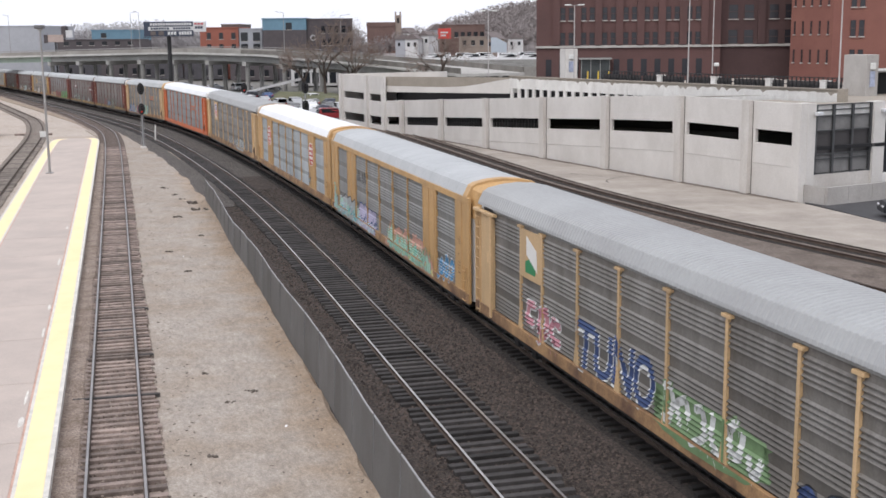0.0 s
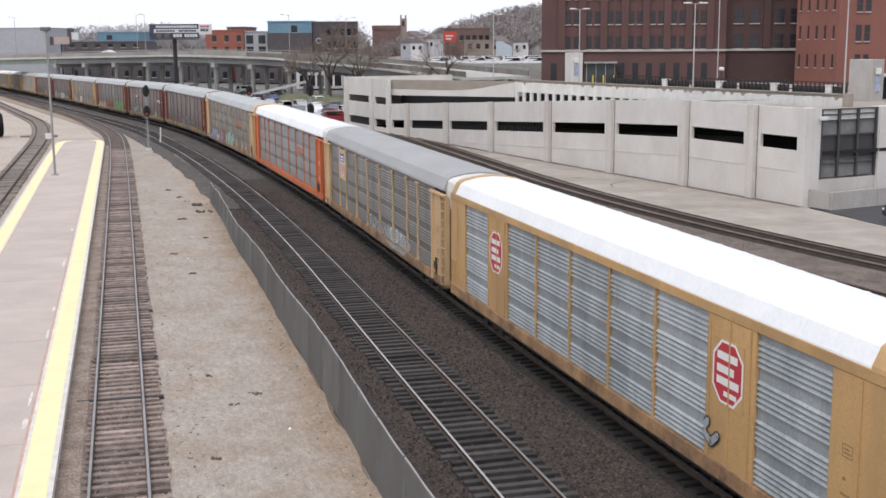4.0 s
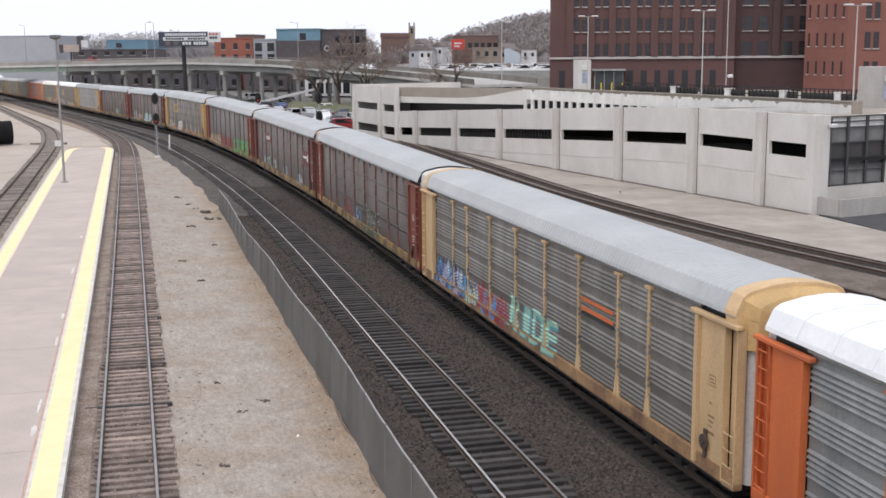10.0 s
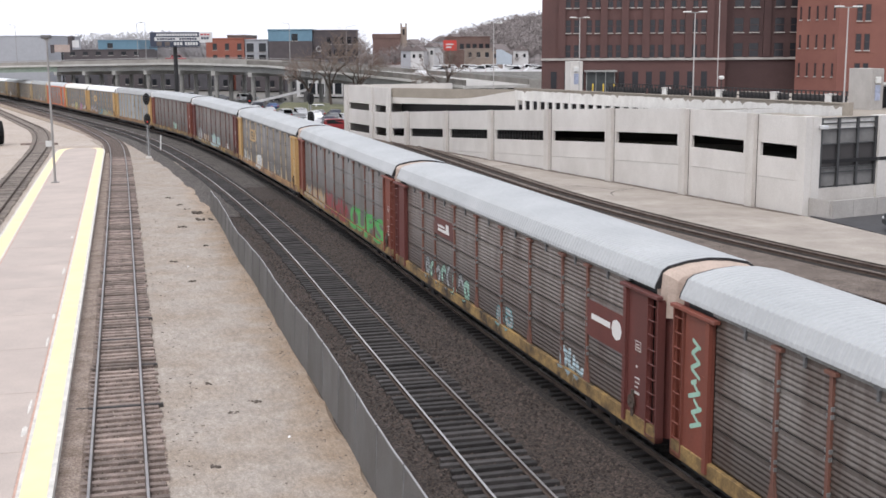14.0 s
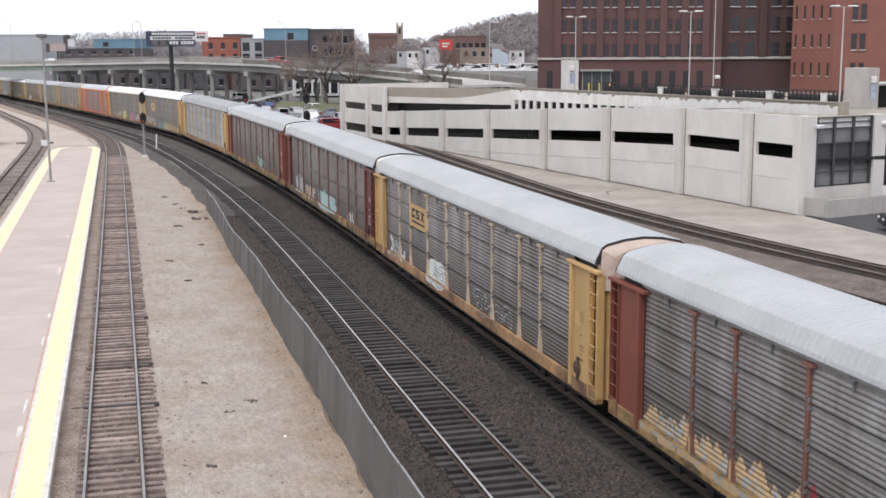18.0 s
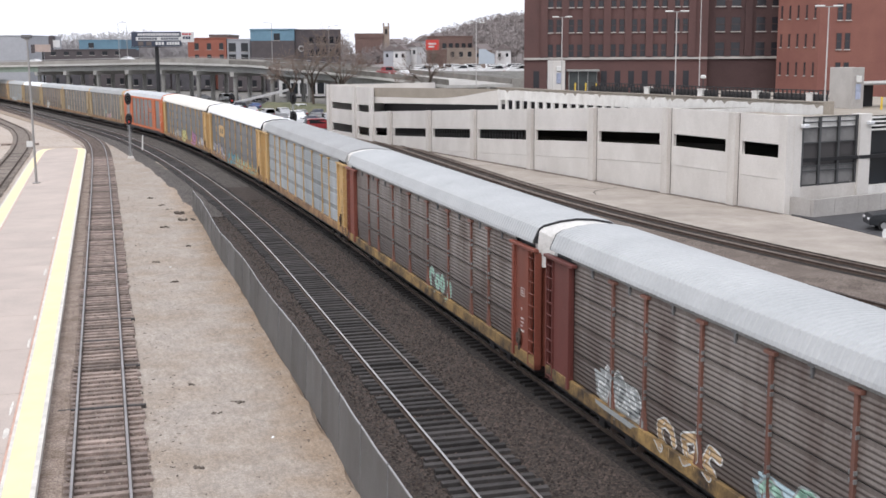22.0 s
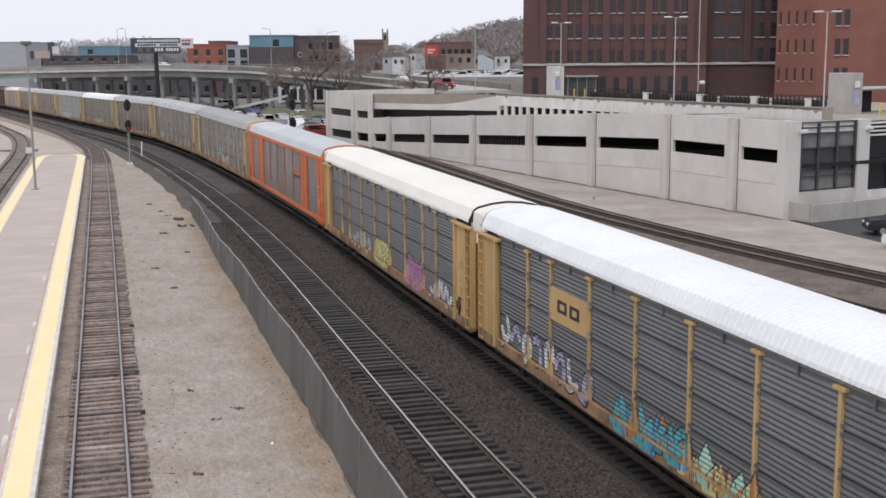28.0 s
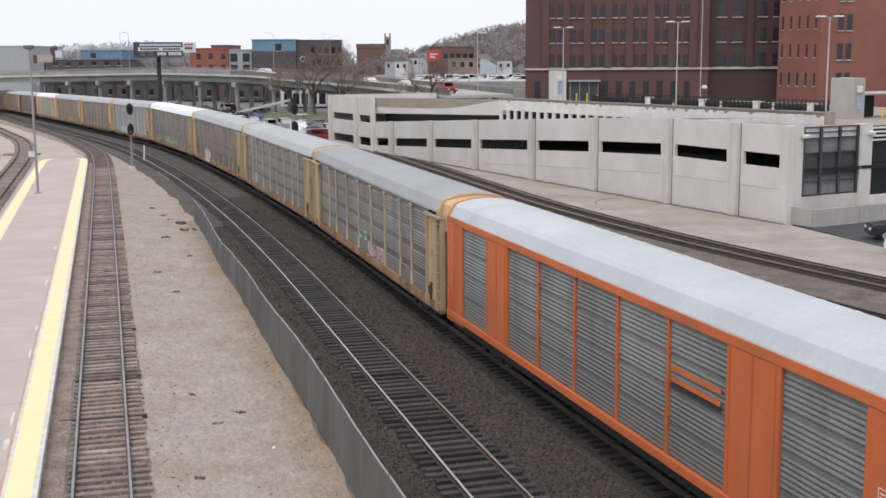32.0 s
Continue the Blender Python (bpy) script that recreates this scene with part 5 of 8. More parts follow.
SILLS = {HAZED_YELLOW: SILL_TAN, TAN: SILL_TAN, YELLOW: SILL_TAN, GOLD: SILL_TAN, MAROON: SILL_OCHRE, OXIDE: SILL_OCHRE}
WHITE_PAINT = paint("white_hood_paint", (0.74, 0.73, 0.71))
SHEET_GREY = sheet("galvanised_sheet", (0.265, 0.255, 0.24), (0.14, 0.128, 0.115), low=((0.115, 0.102, 0.085), 0.7))
SHEET_DARK = sheet("dark_sheet", (0.185, 0.19, 0.195), (0.15, 0.155, 0.16), low=((0.10, 0.096, 0.09), 0.5))
SHEET_RAIL = sheet("grey_top_rail", (0.30, 0.305, 0.30), (0.2, 0.2, 0.195))
SHEET_WORN = sheet("worn_grey_sheet", (0.30, 0.298, 0.296), (0.14, 0.12, 0.108), low=((0.075, 0.06, 0.05), 0.85))
SHEET_BROWN = sheet("rust_washed_sheet", (0.262, 0.236, 0.218), (0.115, 0.088, 0.077), low=((0.06, 0.043, 0.036), 0.85))
SHEET_RUST = sheet("rust_mottled_sheet", (0.29, 0.268, 0.25), (0.095, 0.068, 0.056), low=((0.055, 0.04, 0.033), 0.88))
SHEET_LIGHT = sheet("bright_sheet", (0.315, 0.328, 0.327), (0.2, 0.21, 0.21), low=((0.16, 0.155, 0.145), 0.5))
SHEET_SMOKY = sheet("smoke_stained_sheet", (0.285, 0.288, 0.28), (0.17, 0.168, 0.16), low=((0.12, 0.112, 0.10), 0.6))
SHEET_BLUE = sheet("bluish_sheet", (0.405, 0.43, 0.44), (0.25, 0.275, 0.285))
ROOF_GREY = roofing("grey_roof_sheet", (0.36, 0.37, 0.375), (0.31, 0.315, 0.32))
ROOF_LIGHT = roofing("light_roof_sheet", (0.44, 0.455, 0.465), (0.375, 0.39, 0.40))
ROOF_BLUISH = roofing("bluish_roof_sheet", (0.52, 0.545, 0.565), (0.45, 0.47, 0.49))
ROOF_WHITE = roofing("white_roof_sheet", (0.79, 0.805, 0.825), (0.72, 0.735, 0.755))
ROOF_CREAM = roofing("cream_roof_sheet", (0.80, 0.78, 0.73), (0.74, 0.72, 0.67))

# style, frame paint, sheets, roof, end hoods, ladder paint, colour words
CARS = {
    -1: ("A", TAN, SHEET_GREY, ROOF_GREY, WHITE_PAINT, "tan-framed grey"),
    0: ("A", TAN, SHEET_GREY, ROOF_GREY, WHITE_PAINT, "tan-framed grey"),
    1: ("B", GOLD, SHEET_SMOKY, ROOF_LIGHT, GOLD, "gold-framed grey"),
    2: ("B", GOLD, SHEET_BLUE, ROOF_WHITE, GOLD, "gold-framed white-roofed"),
    3: ("A", TAN, SHEET_GREY, ROOF_GREY, WHITE_PAINT, "tan-framed grey"),
    4: ("A", ORANGE, SHEET_LIGHT, ROOF_WHITE, WHITE_PAINT, "orange-framed white-roofed"),
    5: ("A", TAN, SHEET_GREY, ROOF_LIGHT, YELLOW, "tan-framed light grey"),
    6: ("A", OXIDE, SHEET_RUST, ROOF_LIGHT, MAROON, "oxide-red-framed brown-grey"),
    7: ("A", MAROON, SHEET_BROWN, ROOF_LIGHT, FADED, "maroon-framed brown-grey"),
    8: ("A", OXIDE, SHEET_WORN, ROOF_LIGHT, FADED, "oxide-red-framed grey"),
    9: ("A", YELLOW, SHEET_WORN, ROOF_LIGHT, FADED, "yellow-framed weathered grey"),
    10: ("A", MAROON, SHEET_BROWN, ROOF_LIGHT, WHITE_PAINT, "maroon-framed brown-washed"),
    11: ("A", OXIDE, SHEET_RUST, ROOF_LIGHT, WHITE_PAINT, "oxide-red-framed grey"),
    12: ("A", YELLOW, SHEET_BLUE, ROOF_GREY, WHITE_PAINT, "yellow-framed bluish"),
    13: ("A", YELLOW, SHEET_DARK, ROOF_WHITE, WHITE_PAINT, "yellow-framed white-roofed dark grey"),
    14: ("A", YELLOW, SHEET_DARK, ROOF_CREAM, ROOF_CREAM, "yellow-framed cream-roofed dark grey"),
    15: ("B", ORANGE, SHEET_SMOKY, ROOF_BLUISH, WHITE_PAINT, "orange-framed grey"),
    16: ("A", HAZED_YELLOW, SHEET_GREY, ROOF_GREY, TAN, "haze-paled yellow-framed grey"),
    17: ("A", HAZED_YELLOW, SHEET_GREY, ROOF_LIGHT, YELLOW, "haze-paled yellow-framed grey"),
    18: ("A", HAZED_YELLOW, SHEET_BROWN, ROOF_LIGHT, YELLOW, "yellow-framed brown-grey"),
    19: ("A", HAZED_YELLOW, SHEET_GREY, ROOF_WHITE, YELLOW, "yellow-framed white-roofed"),
    20: ("A", HAZED_YELLOW, SHEET_BLUE, ROOF_LIGHT, YELLOW, "yellow-framed bluish"),
    21: ("A", TAN, SHEET_GREY, ROOF_LIGHT, TAN, "tan-framed grey"),
    22: ("A", TAN, SHEET_GREY, ROOF_LIGHT, TAN, "tan-framed grey"),
    23: ("B", TAN, SHEET_BLUE, ROOF_WHITE, TAN, "tan-framed white-roofed"),
    24: ("A", OXIDE, SHEET_GREY, ROOF_LIGHT, OXIDE, "oxide-red-framed grey"),
    25: ("A", TAN, SHEET_GREY, ROOF_LIGHT, WHITE_PAINT, "tan-framed grey"),
    26: ("A", TAN, SHEET_GREY, ROOF_LIGHT, TAN, "tan-framed grey"),
}
SEAMED = (6, 7, 8, 9, 10, 11, 13, 14)     # cars whose side sheets show dark lap joints
TRAIN = {}


def build_car(i):
    style, frame_paint, sheets, roof, hood, words = CARS[i]
    c = CAR_MESH
    th = thing("autorack_car", f"{words} enclosed vehicle-carrier freight car in the moving train", "freight car", "cars of the train")
    TRAIN[i] = th
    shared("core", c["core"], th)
    shared("underframe", c["side_frame"], th)
    shared("roof", c["roof_wide" if i == 4 else "roof_lapped" if style == "B" else "roof_fine"], th, material=roof)
    sides = (Matrix.Translation((0, -1.44, 0)), Matrix.Translation((0, 1.44, 0)) @ Matrix.Rotation(math.pi, 4, "Z"))
    for side in sides:
        shared("side_sill", c["slim_sill" if i == 15 else "sill"], th, side, SILLS.get(frame_paint, frame_paint))
        if style == "A":
            edges = [-12.37, *POSTS_A, 12.37]
            for a, b in zip(edges[:-1], edges[1:]):
                shared("side_panel", c["ps" if i in SEAMED else "pa", round(b - a - 0.12, 2)], th, side @ Matrix.Translation(((a + b) / 2, 0, 0)), sheets)
            shared("top_rail", c["top_rail"], th, side, ROOF_CREAM if i == 14 else SHEET_RAIL)
            for a, b in zip(edges[:-1], edges[1:]) if i in SEAMED else ():
                shared("hanger_tab", c["hanger"], th, side @ Matrix.Translation(((a + b) / 2, 0, 0)), SHEET_DARK)
            shared("hand_brake", c["brake"], th, side @ Matrix.Translation((12.95, 0, 0)), RAIL_RUST)
            for x in POSTS_A:
                tone = CREAM_POST if i in (9, 16, 17) else POST_PAINT.get(frame_paint, frame_paint)
                p = shared("post", c["post"], th, side @ Matrix.Translation((x, 0, 0)), tone)
                shared("gusset", c["gusset"], p, Matrix.Translation((0, -0.004, 0)), tone)
                if i in SEAMED or i == 5:
                    shared("lug_strip", c["lugs"], p, None, SHEET_LIGHT)["kind"] = "stuff"
            for x, flip in ((13.37, 1), (-13.37, -1)):
                m = side @ Matrix.Translation((x, 0, 0))
                ep = shared("end_post", c["door_post"], th, m if flip > 0 else m @ Matrix.Diagonal((-1, 1, 1, 1)), frame_paint)
                for name, key in (("flange", "flange"), ("lip", "lip"), ("ladder_bay", "bay"), ("head_beam", "beam"), ("data_plate", "plate")):
                    shared(name, c[key], ep, None, frame_paint)
                shared("ladder", c["ladder_low" if i == 5 and flip > 0 else "ladder"], th, side @ Matrix.Translation((x + 0.68 * flip, -0.06, 0)), frame_paint)
        else:
            shared("top_band", c["b_band"], th, side, frame_paint)
            for k in range(5):
                shared("side_panel", c["b_dense" if i == 15 else "b_panel"], th, side @ Matrix.Translation((-5.94 + k * 2.97, 0, 0)), sheets)
            for k in range(4):
                p = shared("post", c["b_post"], th, side @ Matrix.Translation((-4.47 + k * 2.98, 0, 0)), frame_paint)
                shared("lug_strip", c["lugs"], p, None, frame_paint)["kind"] = "stuff"
            for x in (-8.45, 8.45):
                wp = shared("wide_post", c["b_wide"], th, side @ Matrix.Translation((x, 0, 0)), frame_paint)
                for u in (-0.95, 0.0, 0.9):
                    shared("batten", c["batten"], wp, Matrix.Translation((u, 0, 0)), frame_paint)
            for x in (-10.98, 10.98):
                shared("side_panel", c["b_dense" if i == 15 else "b_end_panel"], th, side @ Matrix.Translation((x, 0, 0)), sheets)
            for x in (-13.4, 13.4):
                shared("end_panel", c["b_end"], th, side @ Matrix.Translation((x, 0, 0)), frame_paint)
                shared("ladder", c["ladder_low"], th, side @ Matrix.Translation((x + math.copysign(0.5, x), -0.11, 0)), frame_paint)
    for flip in (0, 1):
        turn = Matrix.Rotation(math.pi * flip, 4, "Z")
        shared("end_hood", c["cap"], th, turn, WHITE_PAINT if i == 6 and not flip else hood)
        if style == "B" or hood == TAN or i == 5:
            shared("end_band", c["band_thin" if i == 15 else "band"], th, turn, frame_paint)
        door = shared("end_door", c["b_door"] if style == "B" else c["end_door"], th, turn, WHITE_PAINT if i in (1, 5) else SHEET_BLUE if style == "B" else frame_paint)
        for k in range(9 if style == "B" and i != 1 else 0):
            y = -1.26 + k * 0.315
            shared("door_rib", c["door_rib"], door, Matrix.Translation((14.49 - 0.25 * (y / 1.3) ** 2, y, 0)), SHEET_BLUE)
        if i in SEAMED or i == 16:
            shared("seam", c["seam"], th, turn)
        shared("coupler", c["coupler"], th, turn)
        b = shared("bogie", c["bogie"], th, turn @ Matrix.Translation((9.9, 0, 0)))
        for x in (-0.88, 0.88):
            shared("wheelset", c["wheelset"], b, Matrix.Translation((x, 0, 0)))
    return th


for car_no in CARS:
    build_car(car_no)


def car_pose(s):
    """A car's pose with its middle at s: both bogies stand on the track."""
    a, b = at_train(s - 9.9), at_train(s + 9.9)
    za, zb = ground_drop(a[0], a[1]), ground_drop(b[0], b[1])
    x, y = (a[0] + b[0]) / 2, (a[1] + b[1]) / 2
    return Matrix.Translation((x, y, (za + zb) / 2)) @ Matrix.Rotation(math.atan2(a[1] - b[1], a[0] - b[0]), 4, "Z") @ Matrix.Rotation(math.atan2(zb - za, 19.8), 4, "Y")


# ---- heralds, stencils and graffiti on the cars ----
SIDE_Y = -1.497


def flat(bm, pts, y, mi=0, thick=0.004):
    """A thin plate on the cars' visible side from an outline of (x, z) points."""
    a = [bm.verts.new((x, y, z)) for x, z in pts]
    b = [bm.verts.new((x, y + thick, z)) for x, z in pts]
    bm.faces.new(a).material_index = mi
    n = len(pts)
    for i in range(n):
        bm.faces.new((a[i], b[i], b[(i + 1) % n], a[(i + 1) % n])).material_index = mi


def capsule(bm, p, q, r, y, mi):
    """One fat brush stroke with round ends."""
    d = math.atan2(q[1] - p[1], q[0] - p[0])
    pts = [(q[0] + r * math.cos(d + t), q[1] + r * math.sin(d + t)) for t in (-1.57, -0.8, 0, 0.8, 1.57)]
    pts += [(p[0] - r * math.cos(d + t), p[1] - r * math.sin(d + t)) for t in (-1.57, -0.8, 0, 0.8, 1.57)]
    bm.faces.new([bm.verts.new((x, y, z)) for x, z in pts]).material_index = mi


def rib_out(car, z):
    """How far a car's sheets stand out at height z."""
    if not ART.get(car):
        style = CARS[car][0]
        key = "b_panel" if style == "B" else ("ps" if car in SEAMED else "pa", round(POSTS_A[2] - POSTS_A[1] - 0.12, 2))
        half = CAR_MESH[key].vertices
        n = (len(half) - 4) // 2
        ART[car] = sorted((v.co.z, v.co.y) for v in list(half)[:n])
    prof = ART[car]
    for (za, ya), (zb, yb) in zip(prof[:-1], prof[1:]):
        if za <= z <= zb:
            return ya + (yb - ya) * (z - za) / max(1e-6, zb - za)
    return -0.145 if z < prof[0][0] else 0.0


ART = {}


def spray(car, bm, mats, label):
    """Lays flat artwork (x, layer, z) onto a car's side: over ribs, sill and posts."""
    rib_out(car, 2.0)
    cuts = [z for z, _ in ART[car]] + [1.252]
    lo, hi = min(v.co.z for v in bm.verts), max(v.co.z for v in bm.verts)
    posts = POSTS_A if CARS[car][0] == "A" else (-4.47, -1.49, 1.49, 4.47)
    for z in cuts:
        if lo < z < hi:
            bmesh.ops.bisect_plane(bm, geom=bm.verts[:] + bm.edges[:] + bm.faces[:], plane_co=(0, 0, z), plane_no=(0, 0, 1))
    for x in [q + d for q in posts for d in (-0.058, 0.058)] + ([q + d for q in (-8.45, 8.45) for d in (-1.1, 1.1)] + [-12.43, 12.43] if CARS[car][0] == "B" else [-12.35, 12.35]):
        bmesh.ops.bisect_plane(bm, geom=bm.verts[:] + bm.edges[:] + bm.faces[:], plane_co=(x, 0, 0), plane_no=(1, 0, 0))
    bmesh.ops.split_edges(bm, edges=bm.edges[:])
    for f in bm.faces:
        c = f.calc_center_median()
        post = any(abs(c.x - q) < 0.058 for q in posts)
        wide = CARS[car][0] == "B" and (any(abs(c.x - q) < 1.1 for q in (-8.45, 8.45)) or abs(c.x) > 12.43)
        for v in f.verts:
            if v.co.z < 1.2521 and c.z < 1.2521:
                out = -0.146
            elif wide:
                out = -0.131
            elif post:
                out = -0.086
            else:
                out = rib_out(car, max(1.2722, v.co.z))
            v.co.y = -1.44 + out - 0.0025 + v.co.y
    ob = part("graffiti", bm, mats, TRAIN[car], label)
    ob["kind"] = "stuff"
    return ob


def graffiti(car, x0, x1, z0, z1, fill, edge, n, seed, halo=None, fat=0.14):
    """A painted tag of fat overlapping strokes: a dark or light edge with a fill in one or two colours."""
    rnd = random.Random(seed)
    bm = bmesh.new()
    mats = [edge, *fill] + ([halo] if halo else [])
    w, h = (x1 - x0) / n, z1 - z0
    if halo:
        pts, m = [], 26
        for i in range(m):
            t = 2 * math.pi * i / m
            k = 1 + rnd.uniform(-0.13, 0.13)
            pts.append(((x0 + x1) / 2 + (x1 - x0) * 0.53 * k * math.copysign(abs(math.cos(t)) ** 0.5, math.cos(t)), z0 + h * 0.42 + h * 0.5 * k * math.copysign(abs(math.sin(t)) ** 0.6, math.sin(t))))
        bm.faces.new([bm.verts.new((x, 0.0, z)) for x, z in pts]).material_index = len(mats) - 1
        bmesh.ops.triangulate(bm, faces=bm.faces[:])
    for i in range(n):
        t0, turn = rnd.uniform(0, 6.28), rnd.choice((-1, 1)) * rnd.uniform(0.7, 1.5)
        shape = [(0.5 + 0.42 * math.cos(t0 + turn * k) * rnd.uniform(0.6, 1.0), 0.5 + 0.48 * math.sin(t0 + turn * k) * rnd.uniform(0.7, 1.0)) for k in range(rnd.choice((4, 5, 6)))]
        cx, cz = x0 + i * w, z0 + rnd.uniform(0, 0.18) * h
        lean = rnd.uniform(-0.15, 0.2)
        hh = h * rnd.uniform(0.72, 0.95)
        pts = [(cx + (u + lean * v) * w * 1.02, cz + v * hh) for u, v in shape]
        r = min(w, hh) * fat
        for k, (g, y) in enumerate(((1.45, -0.002), (1.0, -0.004))):
            for p, q in zip(pts[:-1], pts[1:]):
                mi = 0 if k == 0 else (1 + (i % len(fill)))
                capsule(bm, p, q, r * g, y - 0.00012 * i, mi)
        # thin shine lines and drips over the fill
        for k in range(3):
            p = pts[rnd.randrange(len(pts) - 1)]
            a = rnd.uniform(0, 6.28)
            capsule(bm, (p[0] + math.cos(a) * r * 0.3, p[1] + math.sin(a) * r * 0.3), (p[0] + math.cos(a + 2.2) * r * 0.9, p[1] + math.sin(a + 2.2) * r * 0.9), r * 0.14, -0.006, 0)
        for k in range(2):
            p = pts[rnd.randrange(len(pts))]
            capsule(bm, (p[0] + rnd.uniform(-r, r), p[1]), (p[0] + rnd.uniform(-r, r), max(1.02, p[1] - rnd.uniform(0.15, 0.5))), r * 0.1, -0.001, 1 + (i % len(fill)))
    return spray(car, bm, mats, "spray-painted graffiti")


def spiky(car, x0, x1, z0, z1, fill, edge, seed):
    """A jagged tag: leaning spikes of paint with dark outlines, sprayed across sheets and posts alike."""
    rnd = random.Random(seed)
    bm = bmesh.new()
    x, k = x0, 0
    while x < x1:
        w = rnd.uniform(0.34, 0.7)
        y = -0.0006 * (k % 4)
        hi = (z1 - z0) * rnd.uniform(0.6, 1.0)
        lean = rnd.uniform(-0.25, 0.35)
        low = z0 + rnd.uniform(-0.05, 0.15)
        pts = [(x, low), (x + w * 1.15, low + rnd.uniform(-0.05, 0.1)), (x + w * rnd.uniform(0.85, 1.2), low + hi * rnd.uniform(0.45, 0.7)), (x + w * (0.5 + lean), low + hi), (x + w * rnd.uniform(0.0, 0.3), low + hi * rnd.uniform(0.5, 0.75)), (x - w * 0.15, low + hi * 0.4)]
        bm.faces.new([bm.verts.new((a, y, b)) for a, b in pts]).material_index = 1 + k % len(fill)
        for p, q in zip(pts[1:-1], pts[2:]):
            capsule(bm, p, q, 0.022, y - 0.0026, 0)
        for _ in range(5):
            u, v = rnd.uniform(0.1, 0.8), rnd.uniform(0.05, 0.5)
            p = (x + u * w, low + v * hi)
            capsule(bm, p, (p[0] + rnd.uniform(-0.12, 0.2), p[1] + rnd.uniform(0.08, 0.3)), rnd.uniform(0.018, 0.05), y - 0.0034, 1 + rnd.randrange(len(fill)))
        x += w * rnd.uniform(0.62, 0.85)
        k += 1
    spray(car, bm, [edge, *fill], "jagged spray-painted graffiti")


def lettered(car, words, x0, x1, z0, z1, fill, edge, seed, halo=None, fat=0.012):
    """Block letters sprayed with a contrasting edge, each a little askew."""
    rnd = random.Random(seed)
    bm = bmesh.new()
    w = (x1 - x0) / len(words)
    for k, ch in enumerate(words):
        cx, cz, turn, tall = x0 + (k + 0.5) * w, z0 + rnd.uniform(0, 0.12) * (z1 - z0), rnd.uniform(-0.1, 0.1), (z1 - z0) * rnd.uniform(0.84, 1.0)
        for layer, (bold, mi) in enumerate(((0.1, 0), (0.045, 1 + k % len(fill)))):
            cu = bpy.data.curves.new("tag", "FONT")
            cu.body, cu.offset, cu.resolution_u, cu.align_x = ch, bold * 0.5, 3, "CENTER"
            ob = bpy.data.objects.new("tag", cu)
            me = ob.to_mesh()
            xs, ys = [v.co.x for v in me.vertices], [v.co.y for v in me.vertices]
            kx, ky = w * 0.98 / max(0.3, max(xs) - min(xs)), tall / (max(ys) - min(ys))
            mx = (max(xs) + min(xs)) / 2
            vs = []
            for v in me.vertices:
                u, h = (v.co.x - mx) * kx * (1.0 if layer else 1.05), v.co.y * ky
                vs.append(bm.verts.new((cx + u * math.cos(turn) - h * math.sin(turn) * 0.6 + h * 0.1, -0.002 - 0.002 * layer - 0.0002 * k, cz + h * math.cos(turn) + u * math.sin(turn))))
            for p in me.polygons:
                try:
                    bm.faces.new([vs[i] for i in p.vertices]).material_index = mi
                except ValueError:
                    pass
            ob.to_mesh_clear()
            bpy.data.objects.remove(ob)
            bpy.data.curves.remove(cu)
    return spray(car, bm, [edge, *fill], "spray-painted block letters")


def ink(name, c):
    return surf(name, c, 0.6, 0.2, 1.5, 0.0, fine=12)


G_PINK, G_WHITE, G_NAVY, G_BLUE = ink("pink_spray", (0.55, 0.24, 0.29)), ink("white_spray", (0.66, 0.67, 0.66)), ink("navy_spray", (0.03, 0.06, 0.17)), ink("blue_spray", (0.09, 0.32, 0.58))
G_GREEN, G_MINT, G_LAV, G_TEAL = ink("green_spray", (0.08, 0.42, 0.10)), ink("mint_spray", (0.36, 0.58, 0.47)), ink("lavender_spray", (0.43, 0.40, 0.54)), ink("teal_spray", (0.10, 0.38, 0.42))
G_RED, G_YEL, G_OLIVE, G_MAG = ink("red_spray", (0.30, 0.045, 0.05)), ink("yellow_spray", (0.60, 0.57, 0.24)), ink("olive_spray", (0.07, 0.075, 0.045)), ink("magenta_spray", (0.50, 0.22, 0.41))
G_BLACK, G_GREY, G_ORANGE, G_TAN = ink("black_spray", (0.03, 0.03, 0.035)), ink("grey_spray", (0.36, 0.38, 0.38)), ink("orange_spray", (0.50, 0.20, 0.06)), ink("tan_spray", (0.52, 0.36, 0.2))
G_MOSS, G_SKY = ink("moss_spray", (0.17, 0.27, 0.13)), ink("pale_blue_spray", (0.42, 0.55, 0.6))

M_RED, M_WHITE, M_BLUE, M_BLACK, M_GREEN = (plain(n, c, 0.5) for n, c in (("sign_red", (0.45, 0.035, 0.05)), ("sign_white", (0.72, 0.71, 0.69)), ("sign_blue", (0.05, 0.08, 0.28)), ("sign_black", (0.03, 0.03, 0.03)), ("sign_green", (0.03, 0.22, 0.09))))
G_SALMON, G_TURQ = ink("salmon_spray", (0.56, 0.31, 0.24)), ink("turquoise_spray", (0.22, 0.52, 0.42))

